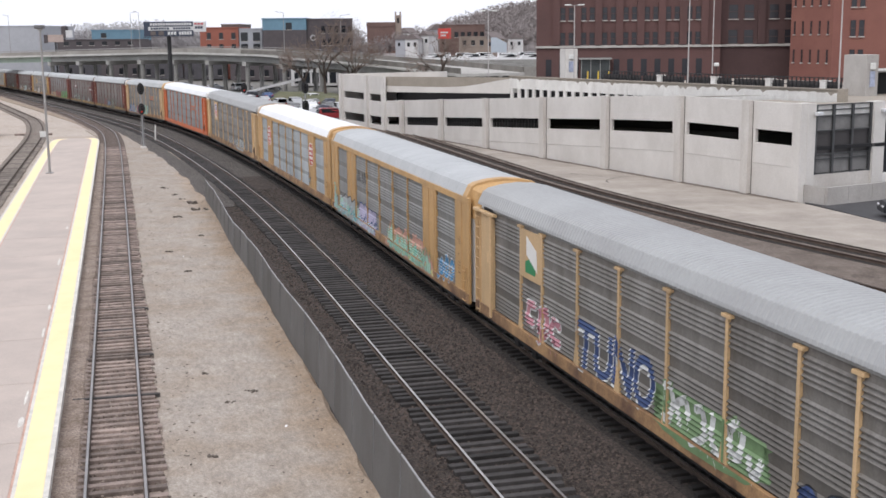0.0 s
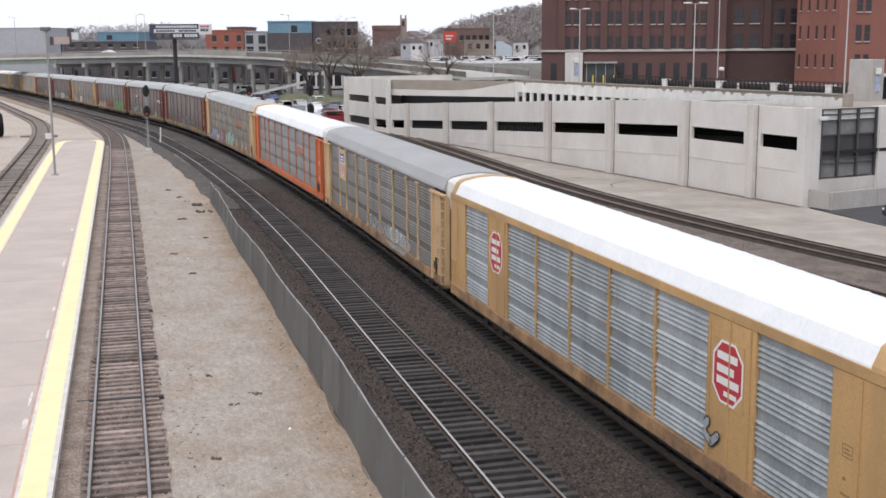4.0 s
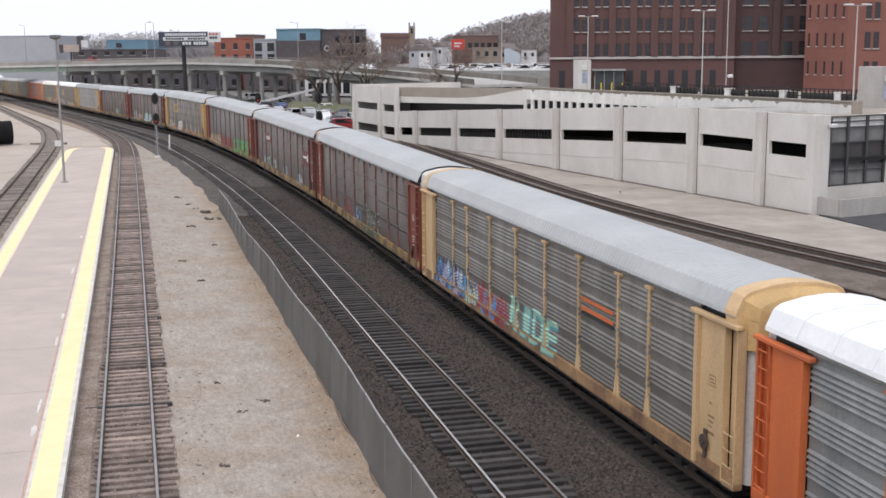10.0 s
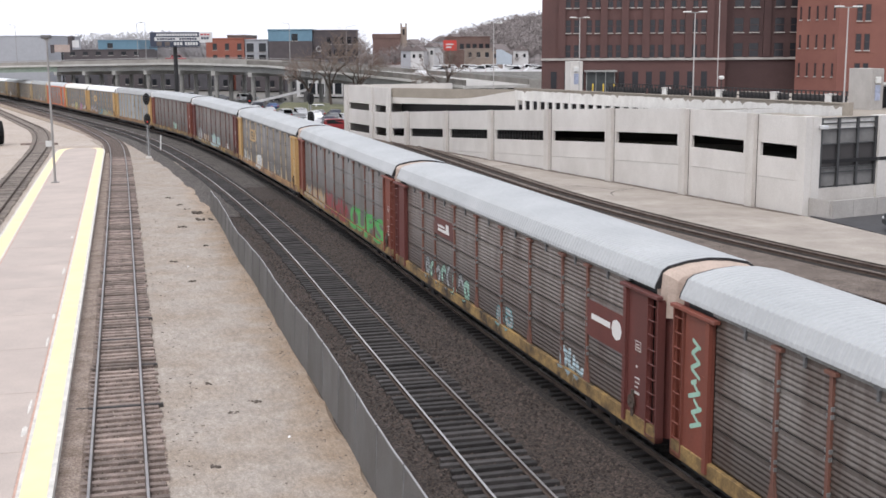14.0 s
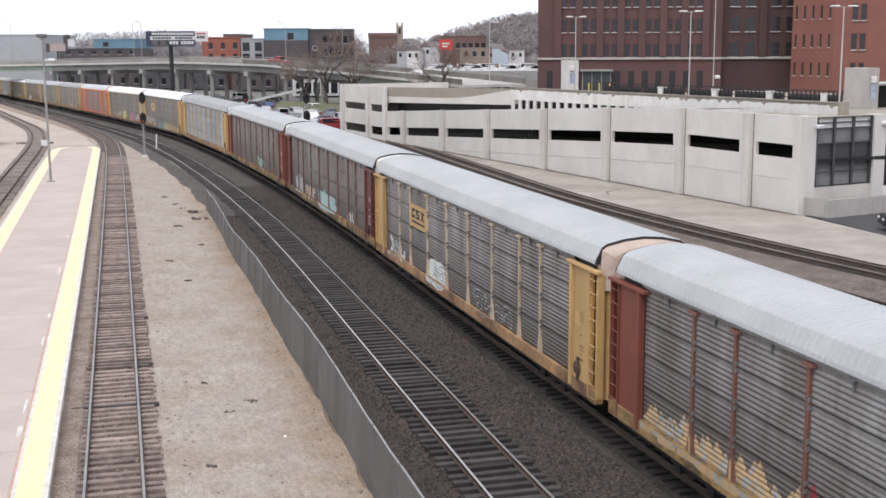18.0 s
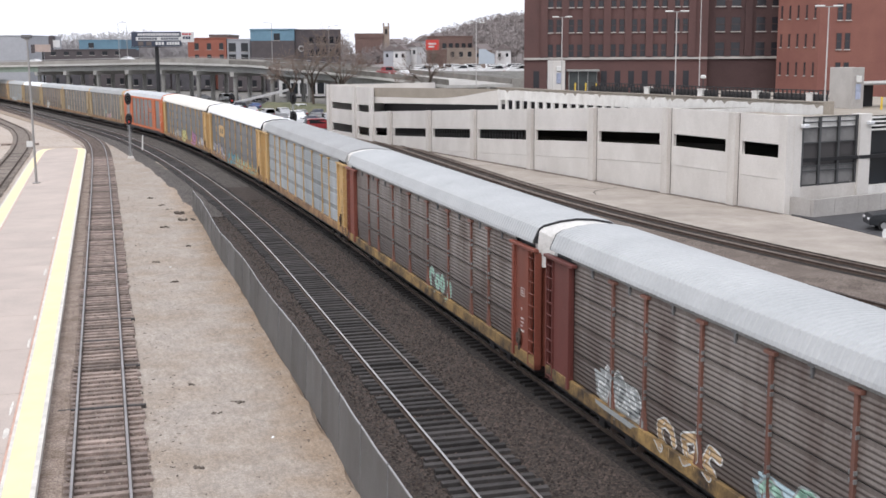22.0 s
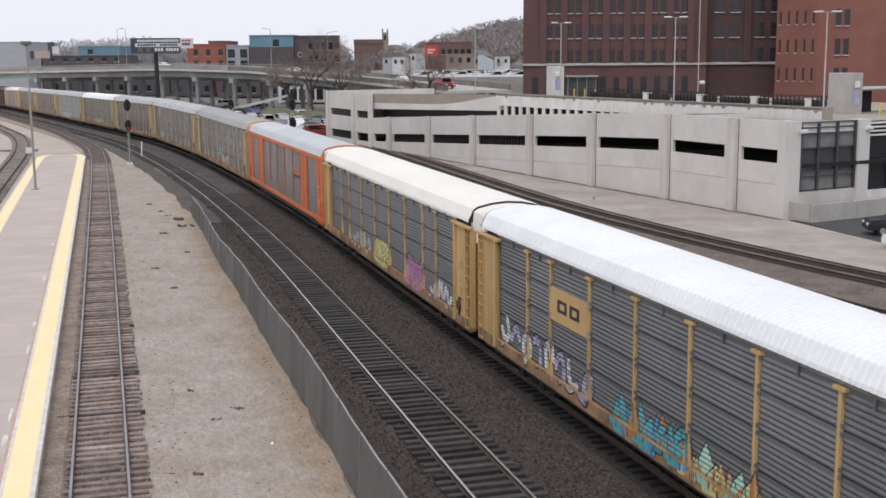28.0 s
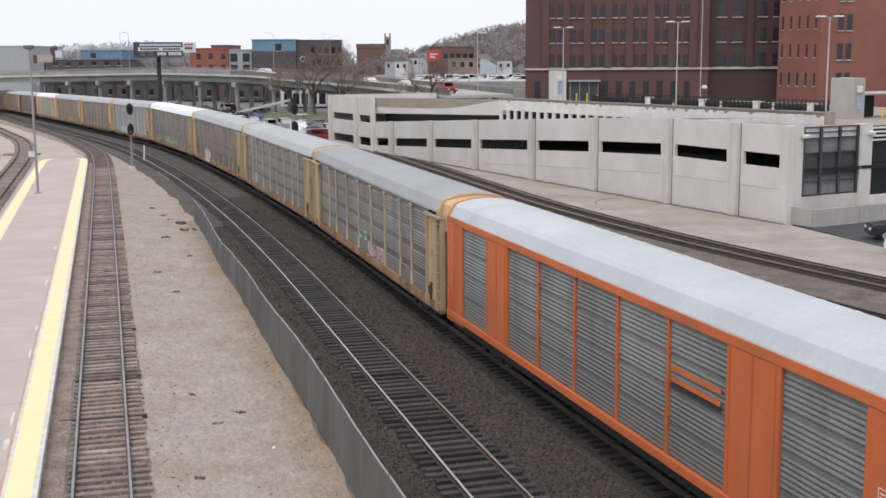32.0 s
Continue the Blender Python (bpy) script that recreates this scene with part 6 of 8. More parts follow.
TAGS = [
    (0, -9.3, -5.6, 1.25, 2.5, [G_PINK], G_WHITE, 3, None), (0, 1.0, 6.2, 1.15, 2.5, [G_WHITE], G_MOSS, 6, G_MOSS),
    (0, 7.6, 10.4, 1.1, 2.1, [G_NAVY, G_BLUE], G_BLACK, 3, None),
    (1, 9.75, 12.0, 1.1, 2.3, [G_BLUE], G_WHITE, 3, None),
    (2, 7.2, 8.2, 1.5, 2.4, [G_GREY], G_BLACK, 1, None),
    (3, -1.9, 2.9, 1.15, 1.95, [G_GREY], G_BLACK, 8, None), (3, 3.2, 7.6, 1.05, 2.05, [G_GREY, G_WHITE], G_BLACK, 8, G_GREY),
    (6, -4.6, -2.4, 1.1, 2.3, [G_RED], G_OLIVE, 3, None), (6, -1.9, 0.3, 1.1, 2.0, [G_BLUE, G_GREY], G_NAVY, 3, None), (6, 0.9, 5.2, 1.05, 2.4, [G_OLIVE], G_GREY, 4, G_OLIVE),
    (7, -9.2, -2.4, 1.1, 2.1, [G_GREY, G_MINT], G_BLACK, 8, None), (7, 0.8, 2.8, 1.15, 1.9, [G_GREY], G_TEAL, 2, None), (7, 7.2, 9.2, 1.1, 2.0, [G_SKY], G_GREY, 3, None),
    (8, -11.4, -9.9, 1.15, 1.8, [G_GREY], G_OLIVE, 3, None),
    (9, -12.2, -8.4, 1.1, 2.1, [G_WHITE, G_GREY], G_GREY, 3, None), (9, -4.4, -1.8, 1.1, 2.2, [G_WHITE], G_GREY, 2, G_WHITE), (9, 1.8, 6.8, 1.1, 2.0, [SHEET_WORN], G_GREY, 4, None),
    (10, -10.6, -7.6, 1.2, 2.3, [G_GREY], G_WHITE, 3, G_GREY), (10, -6.8, -3.2, 1.1, 2.1, [G_TAN], G_WHITE, 3, None), (10, -1.8, 3.4, 1.1, 2.2, [G_MINT], G_GREY, 4, G_SKY), (10, 7.4, 9.0, 1.2, 1.9, [G_WHITE], G_WHITE, 2, None),
    (11, 1.6, 4.8, 1.2, 2.1, [G_MINT], G_GREY, 4, None),
    (13, -12.2, -4.2, 1.0, 2.3, [G_WHITE, G_LAV], G_BLACK, 8, None), (13, -0.4, 1.6, 1.1, 2.1, [G_TEAL], G_BLACK, 2, None),
    (14, -7.0, -2.7, 1.15, 2.0, [G_GREY], G_WHITE, 5, None), (14, -1.5, 1.5, 1.1, 2.3, [G_YEL], G_OLIVE, 4, G_YEL), (14, 4.7, 7.6, 1.1, 2.4, [G_MAG], G_BLACK, 4, G_MAG), (14, 8.4, 11.6, 1.2, 2.2, [G_WHITE], G_LAV, 4, None),
    (16, 0.6, 4.2, 1.2, 1.9, [G_PINK], G_WHITE, 4, None), (16, -1.5, 0.4, 1.8, 2.4, [G_MINT], G_GREY, 2, None),
    (17, -8.8, -7.0, 1.2, 2.2, [G_GREY], G_WHITE, 2, None), (18, -6.6, -3.4, 1.0, 2.2, [G_WHITE], G_GREY, 2, G_WHITE), (19, -3.0, 4.0, 1.2, 2.0, [G_WHITE, G_MINT], G_GREY, 5, None),
    (20, -8.0, 2.0, 1.1, 1.9, [G_WHITE], G_GREY, 6, G_SKY), (22, 1.0, 5.0, 1.1, 1.8, [G_TAN], G_GREY, 3, None),
]
for k, (car, x0, x1, z0, z1, fill, edge, n, halo) in enumerate(TAGS):
    graffiti(car, x0, x1, z0, z1, fill, edge, n, 100 + k, halo)


def slab_tag(car, tops, low, fill, edge, specks, seed, n, label):
    """A broad painted block with an outlined, stepped top and clouds of other colours inside it."""
    rnd = random.Random(seed)
    bm = bmesh.new()
    for (xa, za), (xb, zb) in zip(tops[:-1], tops[1:]):
        bm.faces.new([bm.verts.new((x, 0.0, z)) for x, z in ((xa, low), (xb, low), (xb, zb), (xa, za))]).material_index = 1
        if edge:
            capsule(bm, (xa, za), (xb, zb), 0.035, -0.003, 0)
    x0, x1 = tops[0][0], tops[-1][0]
    for k in range(n):
        u = rnd.uniform(x0 + 0.1, x1 - 0.1)
        top = next(za + (zb - za) * (u - xa) / (xb - xa) for (xa, za), (xb, zb) in zip(tops[:-1], tops[1:]) if xa <= u <= xb)
        i = rnd.randrange(len(specks))
        lo, hi, r, tint = specks[i]
        z = low + (top - low) * rnd.uniform(lo, hi)
        capsule(bm, (u, z), (min(x1, u + rnd.uniform(0.05, 0.4)), z + rnd.uniform(-0.1, 0.16)), r * rnd.uniform(0.6, 1.3), -0.0012 - 0.0001 * (k % 12), 2 + i)
    spray(car, bm, [edge or fill, fill, *[q[3] for q in specks]], label)


slab_tag(1, [(-12.7, 1.75), (-12.0, 2.1), (-11.6, 1.85), (-10.5, 2.2), (-9.9, 1.9), (-9.55, 2.08), (-8.6, 2.28), (-8.25, 1.95), (-7.45, 2.25), (-7.2, 1.9), (-6.7, 1.75)], 0.93, G_GREY, G_BLACK,
         [(0.1, 0.7, 0.085, G_MINT), (0.05, 0.6, 0.06, G_SKY), (0.0, 0.5, 0.07, G_TEAL), (0.0, 0.75, 0.07, G_GREY)], 301, 150, "silver block graffiti clouded with mint")
slab_tag(1, [(-13.6, 1.5), (-13.4, 2.25), (-13.1, 1.9), (-12.75, 1.7)], 1.0, G_SKY, None, [(0.1, 0.9, 0.07, G_MINT), (0.2, 1.5, 0.06, G_MINT)], 305, 16, "mint spray cloud")
slab_tag(1, [(-6.75, 1.95), (-6.6, 2.2), (-5.85, 2.25), (-5.55, 2.05), (-5.4, 2.25), (-4.55, 2.2), (-4.4, 2.15), (-3.6, 2.13), (-3.5, 2.05), (-3.3, 2.17), (-2.6, 2.15), (-2.45, 1.95), (-2.2, 1.0)], 0.95, G_LAV, G_NAVY,
         [(0.35, 0.9, 0.06, G_LAV), (0.3, 0.5, 0.05, G_NAVY), (0.02, 0.35, 0.08, G_SKY), (0.1, 0.3, 0.05, G_WHITE), (0.4, 0.9, 0.08, G_LAV)], 303, 90, "lilac block graffiti with a dark blue outline")
slab_tag(1, [(0.1, 1.4), (0.6, 2.1), (1.1, 2.15), (1.5, 1.85), (2.1, 2.0), (2.5, 2.2), (3.1, 1.9), (3.7, 2.1), (4.3, 2.15), (4.9, 1.9), (5.5, 2.2), (6.0, 2.1), (6.6, 2.25), (7.1, 1.9), (7.9, 2.1), (8.5, 1.75), (9.0, 1.6), (9.2, 1.2)], 0.95, G_SALMON, None,
         [(0.3, 1.0, 0.12, G_SALMON), (0.1, 0.4, 0.05, G_YEL), (0.8, 1.05, 0.1, G_SALMON)], 304, 60, "salmon-pink spray cloud")
spiky(1, 0.2, 8.5, 0.98, 2.1, [G_MINT, G_MINT, G_TURQ], G_MOSS, 306)
badge = bmesh.new()
for k in range(5):
    capsule(badge, (-7.1 + 0.05 * k, 3.42 + 0.12 * k), (-6.1 - 0.12 * k, 3.46 + 0.12 * k), 0.045, 0.0, 0)
for x in (-5.85, -5.3):
    for p, q in (((0, 0), (0.08, 0.55)), ((0.08, 0.55), (0.36, 0.05)), ((0.36, 0.05), (0.46, 0.58))):
        capsule(badge, (x + p[0], 3.38 + p[1]), (x + q[0], 3.38 + q[1]), 0.075, -0.0004, 0)
spray(1, badge, [M_BLACK], "worn black block mark")
spiky(5, -12.2, -7.4, 1.0, 2.35, [G_NAVY, G_BLUE, G_NAVY, G_LAV, G_SKY], G_NAVY, 304)
spiky(5, -7.6, -6.2, 1.0, 2.0, [G_YEL, G_SKY], G_NAVY, 305)
spiky(5, -6.2, -2.6, 1.0, 2.2, [G_RED, G_RED, G_BLUE], G_RED, 306)
spiky(8, -12.2, -4.6, 1.0, 2.05, [G_TAN, G_TAN, G_GREY], G_TAN, 307)
spiky(8, -4.4, 2.6, 1.0, 2.3, [G_RED, G_RED, SHEET_RUST], G_RED, 308)
spiky(13, -2.8, 1.4, 0.95, 2.2, [G_TEAL, G_TEAL, G_BLUE, G_ORANGE], G_BLACK, 309)
spiky(13, 1.2, 6.4, 0.95, 2.0, [G_YEL, G_ORANGE, G_TAN, G_MINT], G_BLACK, 310)
spiky(13, 6.2, 11.6, 0.95, 1.8, [G_ORANGE, G_TEAL, G_YEL], G_OLIVE, 311)
lettered(0, "TUNO", -4.6, 0.7, 1.2, 2.75, [G_NAVY], G_WHITE, 401)
lettered(5, "RIDE", -2.2, 2.6, 1.1, 2.35, [G_MINT], G_TEAL, 402)
lettered(8, "CUPS", 3.2, 12.0, 1.02, 2.35, [G_GREEN], G_MOSS, 403)
# an upright tag on an end post
up = bmesh.new()
rnd5 = random.Random(5)
for k in range(6):
    z = 1.9 + k * 0.38
    capsule(up, (-13.25 + rnd5.uniform(-0.2, 0), z), (-12.95 + rnd5.uniform(-0.1, 0.2), z + 0.2), 0.06, -1.5455, 0)
    capsule(up, (-12.95, z + 0.2), (-13.25 + rnd5.uniform(-0.1, 0.1), z + 0.34), 0.05, -1.5465, 0)
part("graffiti", up, G_MINT, TRAIN[6], "upright mint spray tag")


def herald(car, x0, x1, z0, z1, panel_paint, marks, label, y=SIDE_Y - 0.03, thick=0.03):
    """A sign plate on a car's side. marks: (outline, paint) in plate fractions."""
    bm = bmesh.new()
    flat(bm, [(x0, z0), (x1, z0), (x1, z1), (x0, z1)], y, 0, thick)
    mats = [panel_paint]
    for i, (pts, mat) in enumerate(marks):
        if mat not in mats:
            mats.append(mat)
        flat(bm, [(x0 + u * (x1 - x0), z0 + v * (z1 - z0)) for u, v in pts], y - 0.003 - 0.001 * i, mats.index(mat), 0.002)
    part("herald_panel", bm, mats, TRAIN[car], label)


def rect(u0, u1, v0, v1):
    return [(u0, v0), (u1, v0), (u1, v1), (u0, v1)]


herald(0, -9.43, -7.54, 3.15, 4.82, TAN, [([(0.25, 0.12), (0.75, 0.12), (0.82, 0.5), (0.55, 0.45), (0.25, 0.35)], M_GREEN), ([(0.3, 0.88), (0.3, 0.5), (0.85, 0.2), (0.8, 0.65)], M_WHITE)], "tan sign panel with a white and green flag mark")
shield = [(0.12, 0.86), (0.3, 0.92), (0.5, 0.86), (0.7, 0.92), (0.88, 0.86), (0.9, 0.5), (0.8, 0.22), (0.5, 0.08), (0.2, 0.22), (0.1, 0.5)]
herald(3, -9.43, -7.54, 3.0, 4.82, TAN, [(shield, M_WHITE), ([(0.14, 0.84), (0.3, 0.9), (0.5, 0.84), (0.7, 0.9), (0.86, 0.84), (0.87, 0.58), (0.13, 0.58)], M_BLUE),
                                        (rect(0.25, 0.75, 0.73, 0.79), M_WHITE), (rect(0.25, 0.75, 0.63, 0.69), M_WHITE)] + [(rect(0.18 + k * 0.16, 0.25 + k * 0.16, 0.16 + 0.06 * abs(2 - k) / 2, 0.55), M_RED) for k in range(5)], "tan sign panel with a blue, white and red striped shield")
octagon = [(0.28, 0.02), (0.72, 0.02), (0.98, 0.25), (0.98, 0.75), (0.72, 0.98), (0.28, 0.98), (0.02, 0.75), (0.02, 0.25)]
inner = [(0.5 + (u - 0.5) * 0.9, 0.5 + (v - 0.5) * 0.92) for u, v in octagon]
for x0, x1 in ((7.65, 9.1), (-9.25, -7.8)):
    herald(2, x0, x1, 2.75, 4.35, GOLD, [(octagon, M_WHITE), (inner, M_RED), (rect(0.16, 0.8, 0.68, 0.8), M_WHITE), (rect(0.16, 0.7, 0.48, 0.6), M_WHITE), (rect(0.16, 0.86, 0.3, 0.42), M_WHITE), (rect(0.4, 0.8, 0.14, 0.22), M_WHITE)],
           "red octagonal emblem with white bars", -1.555)
herald(9, -7.4, -4.56, 3.15, 4.2, YELLOW, [([(0.12, 0.4), (0.33, 0.4), (0.33, 0.82), (0.12, 0.82)], M_BLACK), (rect(0.19, 0.34, 0.53, 0.69), YELLOW), ([(0.39, 0.4), (0.6, 0.4), (0.6, 0.82), (0.39, 0.82)], M_BLACK), (rect(0.46, 0.61, 0.65, 0.71), YELLOW), (rect(0.38, 0.53, 0.51, 0.57), YELLOW), ([(0.66, 0.4), (0.74, 0.4), (0.9, 0.82), (0.82, 0.82)], M_BLACK), ([(0.82, 0.4), (0.9, 0.4), (0.74, 0.82), (0.66, 0.82)], M_BLACK), (rect(0.12, 0.9, 0.2, 0.29), M_BLACK)], "yellow sign panel with black block marks")
herald(13, -7.4, -4.56, 3.05, 4.1, YELLOW, [(rect(0.2, 0.46, 0.32, 0.7), M_BLACK), (rect(0.27, 0.4, 0.42, 0.6), YELLOW), (rect(0.54, 0.8, 0.32, 0.7), M_BLACK), (rect(0.61, 0.73, 0.42, 0.6), YELLOW)], "yellow sign panel with two black outlined blocks")
herald(7, -7.4, -4.56, 3.35, 4.1, MAROON, [(rect(0.2, 0.55, 0.5, 0.62), M_WHITE), (rect(0.2, 0.8, 0.25, 0.42), M_WHITE), (rect(0.62, 0.78, 0.42, 0.8), M_WHITE)], "maroon sign panel with white marks")
herald(7, 9.58, 12.3, 2.75, 3.85, MAROON, [(rect(0.12, 0.62, 0.5, 0.66), M_WHITE), ([(0.78 + 0.13 * math.cos(t * 0.785), 0.55 + 0.28 * math.sin(t * 0.785)) for t in range(8)], M_WHITE)], "maroon sign panel with a white disc")
for car, x, mat in ((4, 5.98, ORANGE), (5, 5.98, ORANGE), (15, 5.9, ORANGE)):
    for k in (0, 1):
        shared("stripe", CAR_MESH["stripe"], TRAIN[car], Matrix.Translation((x, -1.5, 3.25 + 0.3 * k)), mat)
herald(5, 4.8, 7.2, 3.12, 3.22, M_BLACK, [], "black stripe plate")
herald(15, 4.7, 7.1, 3.12, 3.22, M_BLACK, [], "black stripe plate")

# stencilled data blocks, unreadable, on the end panels
STENCILS = []
for k, (x, z, w, h) in enumerate(((-0.42, 3.1, 0.34, 0.28), (-0.36, 2.62, 0.16, 0.07), (-0.42, 2.3, 0.34, 0.05), (-0.4, 2.17, 0.3, 0.05), (-0.42, 2.04, 0.26, 0.05), (-0.42, 1.86, 0.36, 0.08))):
    sb = bmesh.new()
    if k == 0:
        for a, b, c, d in ((0, w, 0, 0.02), (0, w, h - 0.02, h), (0, 0.02, 0.02, h - 0.02), (w - 0.02, w, 0.02, h - 0.02), (0.06, w - 0.06, 0.08, 0.11), (0.06, w - 0.1, 0.16, 0.19)):
            flat(sb, rect(x + a, x + b, z + c, z + d), -1.607, 0, 0.002)
    else:
        n = int(w / 0.055)
        for q in range(n):
            flat(sb, rect(x + q * 0.055, x + q * 0.055 + 0.036, z, z + h), -1.607, 0, 0.002)
    STENCILS.append(mesh_of("stencil_mark", sb, M_WHITE))
FADED_BROWN = surf("faded_brown_stencil", (0.24, 0.15, 0.075), 0.7, 0.2, 3, 0.0)
for car_no in CARS:
    style = CARS[car_no][0]
    mat = M_WHITE if CARS[car_no][1] in (MAROON, OXIDE, ORANGE) else FADED_BROWN
    for me in STENCILS:
        shared("stencil_mark", me, TRAIN[car_no], Matrix.Translation((13.42, 0.06, 0) if style == "A" else (13.3, 0.06, 0)), mat)


# ---- signals, lamps and small things of the yard ----
RED_GLOW = plain("red_signal_lens", (0.8, 0.05, 0.03), 0.3, emit=0.5)
DEAD_LENS = plain("dark_lens", (0.03, 0.02, 0.02), 0.2)
SIGN_WHITE = surf("white_sign_face", (0.72, 0.72, 0.70), 0.6, 0.12, 3.0, 0.0)


def signal_head(parent, z, lit):
    """An oval black target with its lamp housing and hood, facing the camera."""
    bm = bmesh.new()
    pts = [(0.36 * math.cos(t), 0.62 * math.sin(t)) for t in (2 * math.pi * i / 20 for i in range(20))]
    a = [bm.verts.new((x, -0.2, z + y)) for x, y in pts]
    b = [bm.verts.new((x, -0.16, z + y)) for x, y in pts]
    bm.faces.new(a[::-1])
    bm.faces.new(b)
    for i in range(20):
        bm.faces.new((a[i], a[(i + 1) % 20], b[(i + 1) % 20], b[i]))
    box(bm, -0.2, 0.2, -0.16, 0.25, z - 0.4, z + 0.4)
    head = part("signal_head", bm, BLACK, parent, "black oval signal target")
    for k in (-0.28, 0.0, 0.28):
        hood = bmesh.new()
        tube(hood, (0, -0.2, z + k + 0.02), (0, -0.46, z + k + 0.0), 0.13, 0.12, 12, caps=False)
        part("hood", hood, BLACK, head)
        lens = bmesh.new()
        tube(lens, (0, -0.205, z + k), (0, -0.22, z + k), 0.09, seg=12)
        part("lens", lens, RED_GLOW if (lit and k < -0.1) else DEAD_LENS, head)


def signal_mast(label, x, y, base, heads, top, turn=0.0, lit=(1,)):
    th = thing("railway_signal", label, "signal", "signals", m=Matrix.Translation((x, y, 0)) @ Matrix.Rotation(turn, 4, "Z"))
    part("mast", tube(bmesh.new(), (0, 0.1, base), (0, 0.1, top), 0.075, seg=10), STEEL, th)
    part("foot", rounded(-0.3, 0.3, -0.2, 0.4, base - 0.05, base + 0.3, 0.03), CONCRETE, th)
    for i, z in enumerate(heads):
        signal_head(th, z, i in lit)
    bm = bmesh.new()
    for k in range(int((top - base) / 0.4) - 1):
        box(bm, -0.2, 0.2, 0.2, 0.23, base + 0.5 + k * 0.4, base + 0.53 + k * 0.4)
    for u in (-0.2, 0.18):
        box(bm, u, u + 0.02, 0.2, 0.23, base + 0.3, top - 0.1)
    part("ladder", bm, STEEL, th)
    return th


signal_mast("two-headed railway signal on a grey mast beside the main track", -32.2, 126.9, -0.3, (6.15, 4.0), 6.8, 0.25)
signal_mast("red-lit railway signal standing beyond the train", -23.3, 140.0, -0.3, (5.6,), 6.3, 0.2, (0,))
signal_mast("two-headed dark railway signal beyond the train", -13.8, 120.0, -0.3, (6.4, 4.5), 7.0, 0.2, ())


def white_post(x, y, h):
    th = thing("marker_post", "leaning white marker post beside the track", "post", m=Matrix.Translation((x, y, -0.3)) @ Matrix.Rotation(0.05, 4, "Y"))
    part("post", rounded(-0.08, 0.08, -0.04, 0.04, 0, h, 0.02), SIGN_WHITE, th)


white_post(-33.2, 136.3, 1.9)
for k, x in enumerate((-37.5, -36.0)):
    white_post(x + 4, 172 + k, 1.6)


def yard_lamp():
    th = thing("platform_lamp", "tall slim grey lamp post with a box head", "lamp post", m=Matrix.Translation((-33.4, 99.7, 0.216)))
    part("pole", tube(bmesh.new(), (0, 0, 0), (0, 0, 12.1), 0.11, 0.075, 12), DULL_POLE, th)
    part("base_plate", rounded(-0.28, 0.28, -0.28, 0.28, 0, 0.08, 0.02), DULL_POLE, th)
    part("head", rounded(-0.42, 0.36, -0.3, 0.3, 12.1, 12.4, 0.06), plain("dark_lamp_box", (0.12, 0.12, 0.125), 0.5), th)
    part("bracket", rounded(-0.2, 0.2, -0.1, 0.1, 11.95, 12.12, 0.03), DULL_POLE, th)
    return th


yard_lamp()


def small_sign():
    th = thing("track_sign", "small white square sign on a post at the platform end", "sign", m=Matrix.Translation((-47.4, 140.0, -0.31)))
    part("post", tube(bmesh.new(), (0, 0, 0), (0, 0, 1.0), 0.04), DULL_POLE, th)
    part("plate", rounded(-0.36, 0.36, -0.06, -0.03, 0.35, 1.05, 0.01), SIGN_WHITE, th)


small_sign()
strip("crossing_planks", [(-53.4, 147.6), (-51.5, 147.7), (-49.0, 147.8)], [(-0.4, -0.42), (-0.4, -0.1), (0.4, -0.1), (0.4, -0.42)], TIE_OLD, "plank crossing over the spur track", "crossing")


def dome():
    """The dark rounded cover at the yard's edge."""
    th = thing("culvert_pipe", "large black corrugated pipe section lying in the yard", "pipe", m=Matrix.Translation((-57.6, 147.0, -0.31)) @ Matrix.Rotation(0.5, 4, "Z"))
    bm = bmesh.new()
    n, rings = 20, []
    for k in range(17):
        x, r = -2.0 + k * 0.25, 1.45 + 0.05 * (k % 2)
        rings.append([bm.verts.new((x, r * math.cos(2 * math.pi * i / n), 1.5 + r * math.sin(2 * math.pi * i / n))) for i in range(n)])
    for a, b in zip(rings[:-1], rings[1:]):
        for i in range(n):
            bm.faces.new((a[i], a[(i + 1) % n], b[(i + 1) % n], b[i]))
    bmesh.ops.solidify(bm, geom=list(bm.faces), thickness=0.06)
    part("pipe_wall", bm, RUBBER, th)


dome()


# ---- deck lamps, kiosks, railings on the garage ----
def deck_lamp(x, y, z0, z1, double=True):
    th = thing("deck_lamp", "tall pale pole lamp with flat twin heads above the garage", "lamp post", "deck lamps", m=Matrix.Translation((x, y, z0)))
    h = z1 - z0
    part("pole", tube(bmesh.new(), (0, 0, 0), (0, 0, h), 0.075, 0.05, 10), surf("pale_pole", (0.52, 0.50, 0.49), 0.5, 0.15, 1.0, 0.0), th)
    if double:
        part("arm", boxed(-0.75, 0.75, -0.05, 0.05, h - 0.05, h + 0.03), DULL_POLE, th)
        for u in (-0.75, 0.75):
            part("lamp_head", rounded(u - 0.38, u + 0.38, -0.2, 0.2, h - 0.02, h + 0.12, 0.04), SIGN_WHITE, th)
    return th


for x, y, z0, z1, d in ((15.2, 136.0, 5.2, 14.65, True), (23.9, 115.0, 5.3, 14.6, True), (33.2, 99.0, 5.3, 14.5, True), (36.5, 160.0, 0.0, 22.0, False), (6.0, 151.0, 0.0, 14.4, True)):
    deck_lamp(x, y, z0, z1, d)


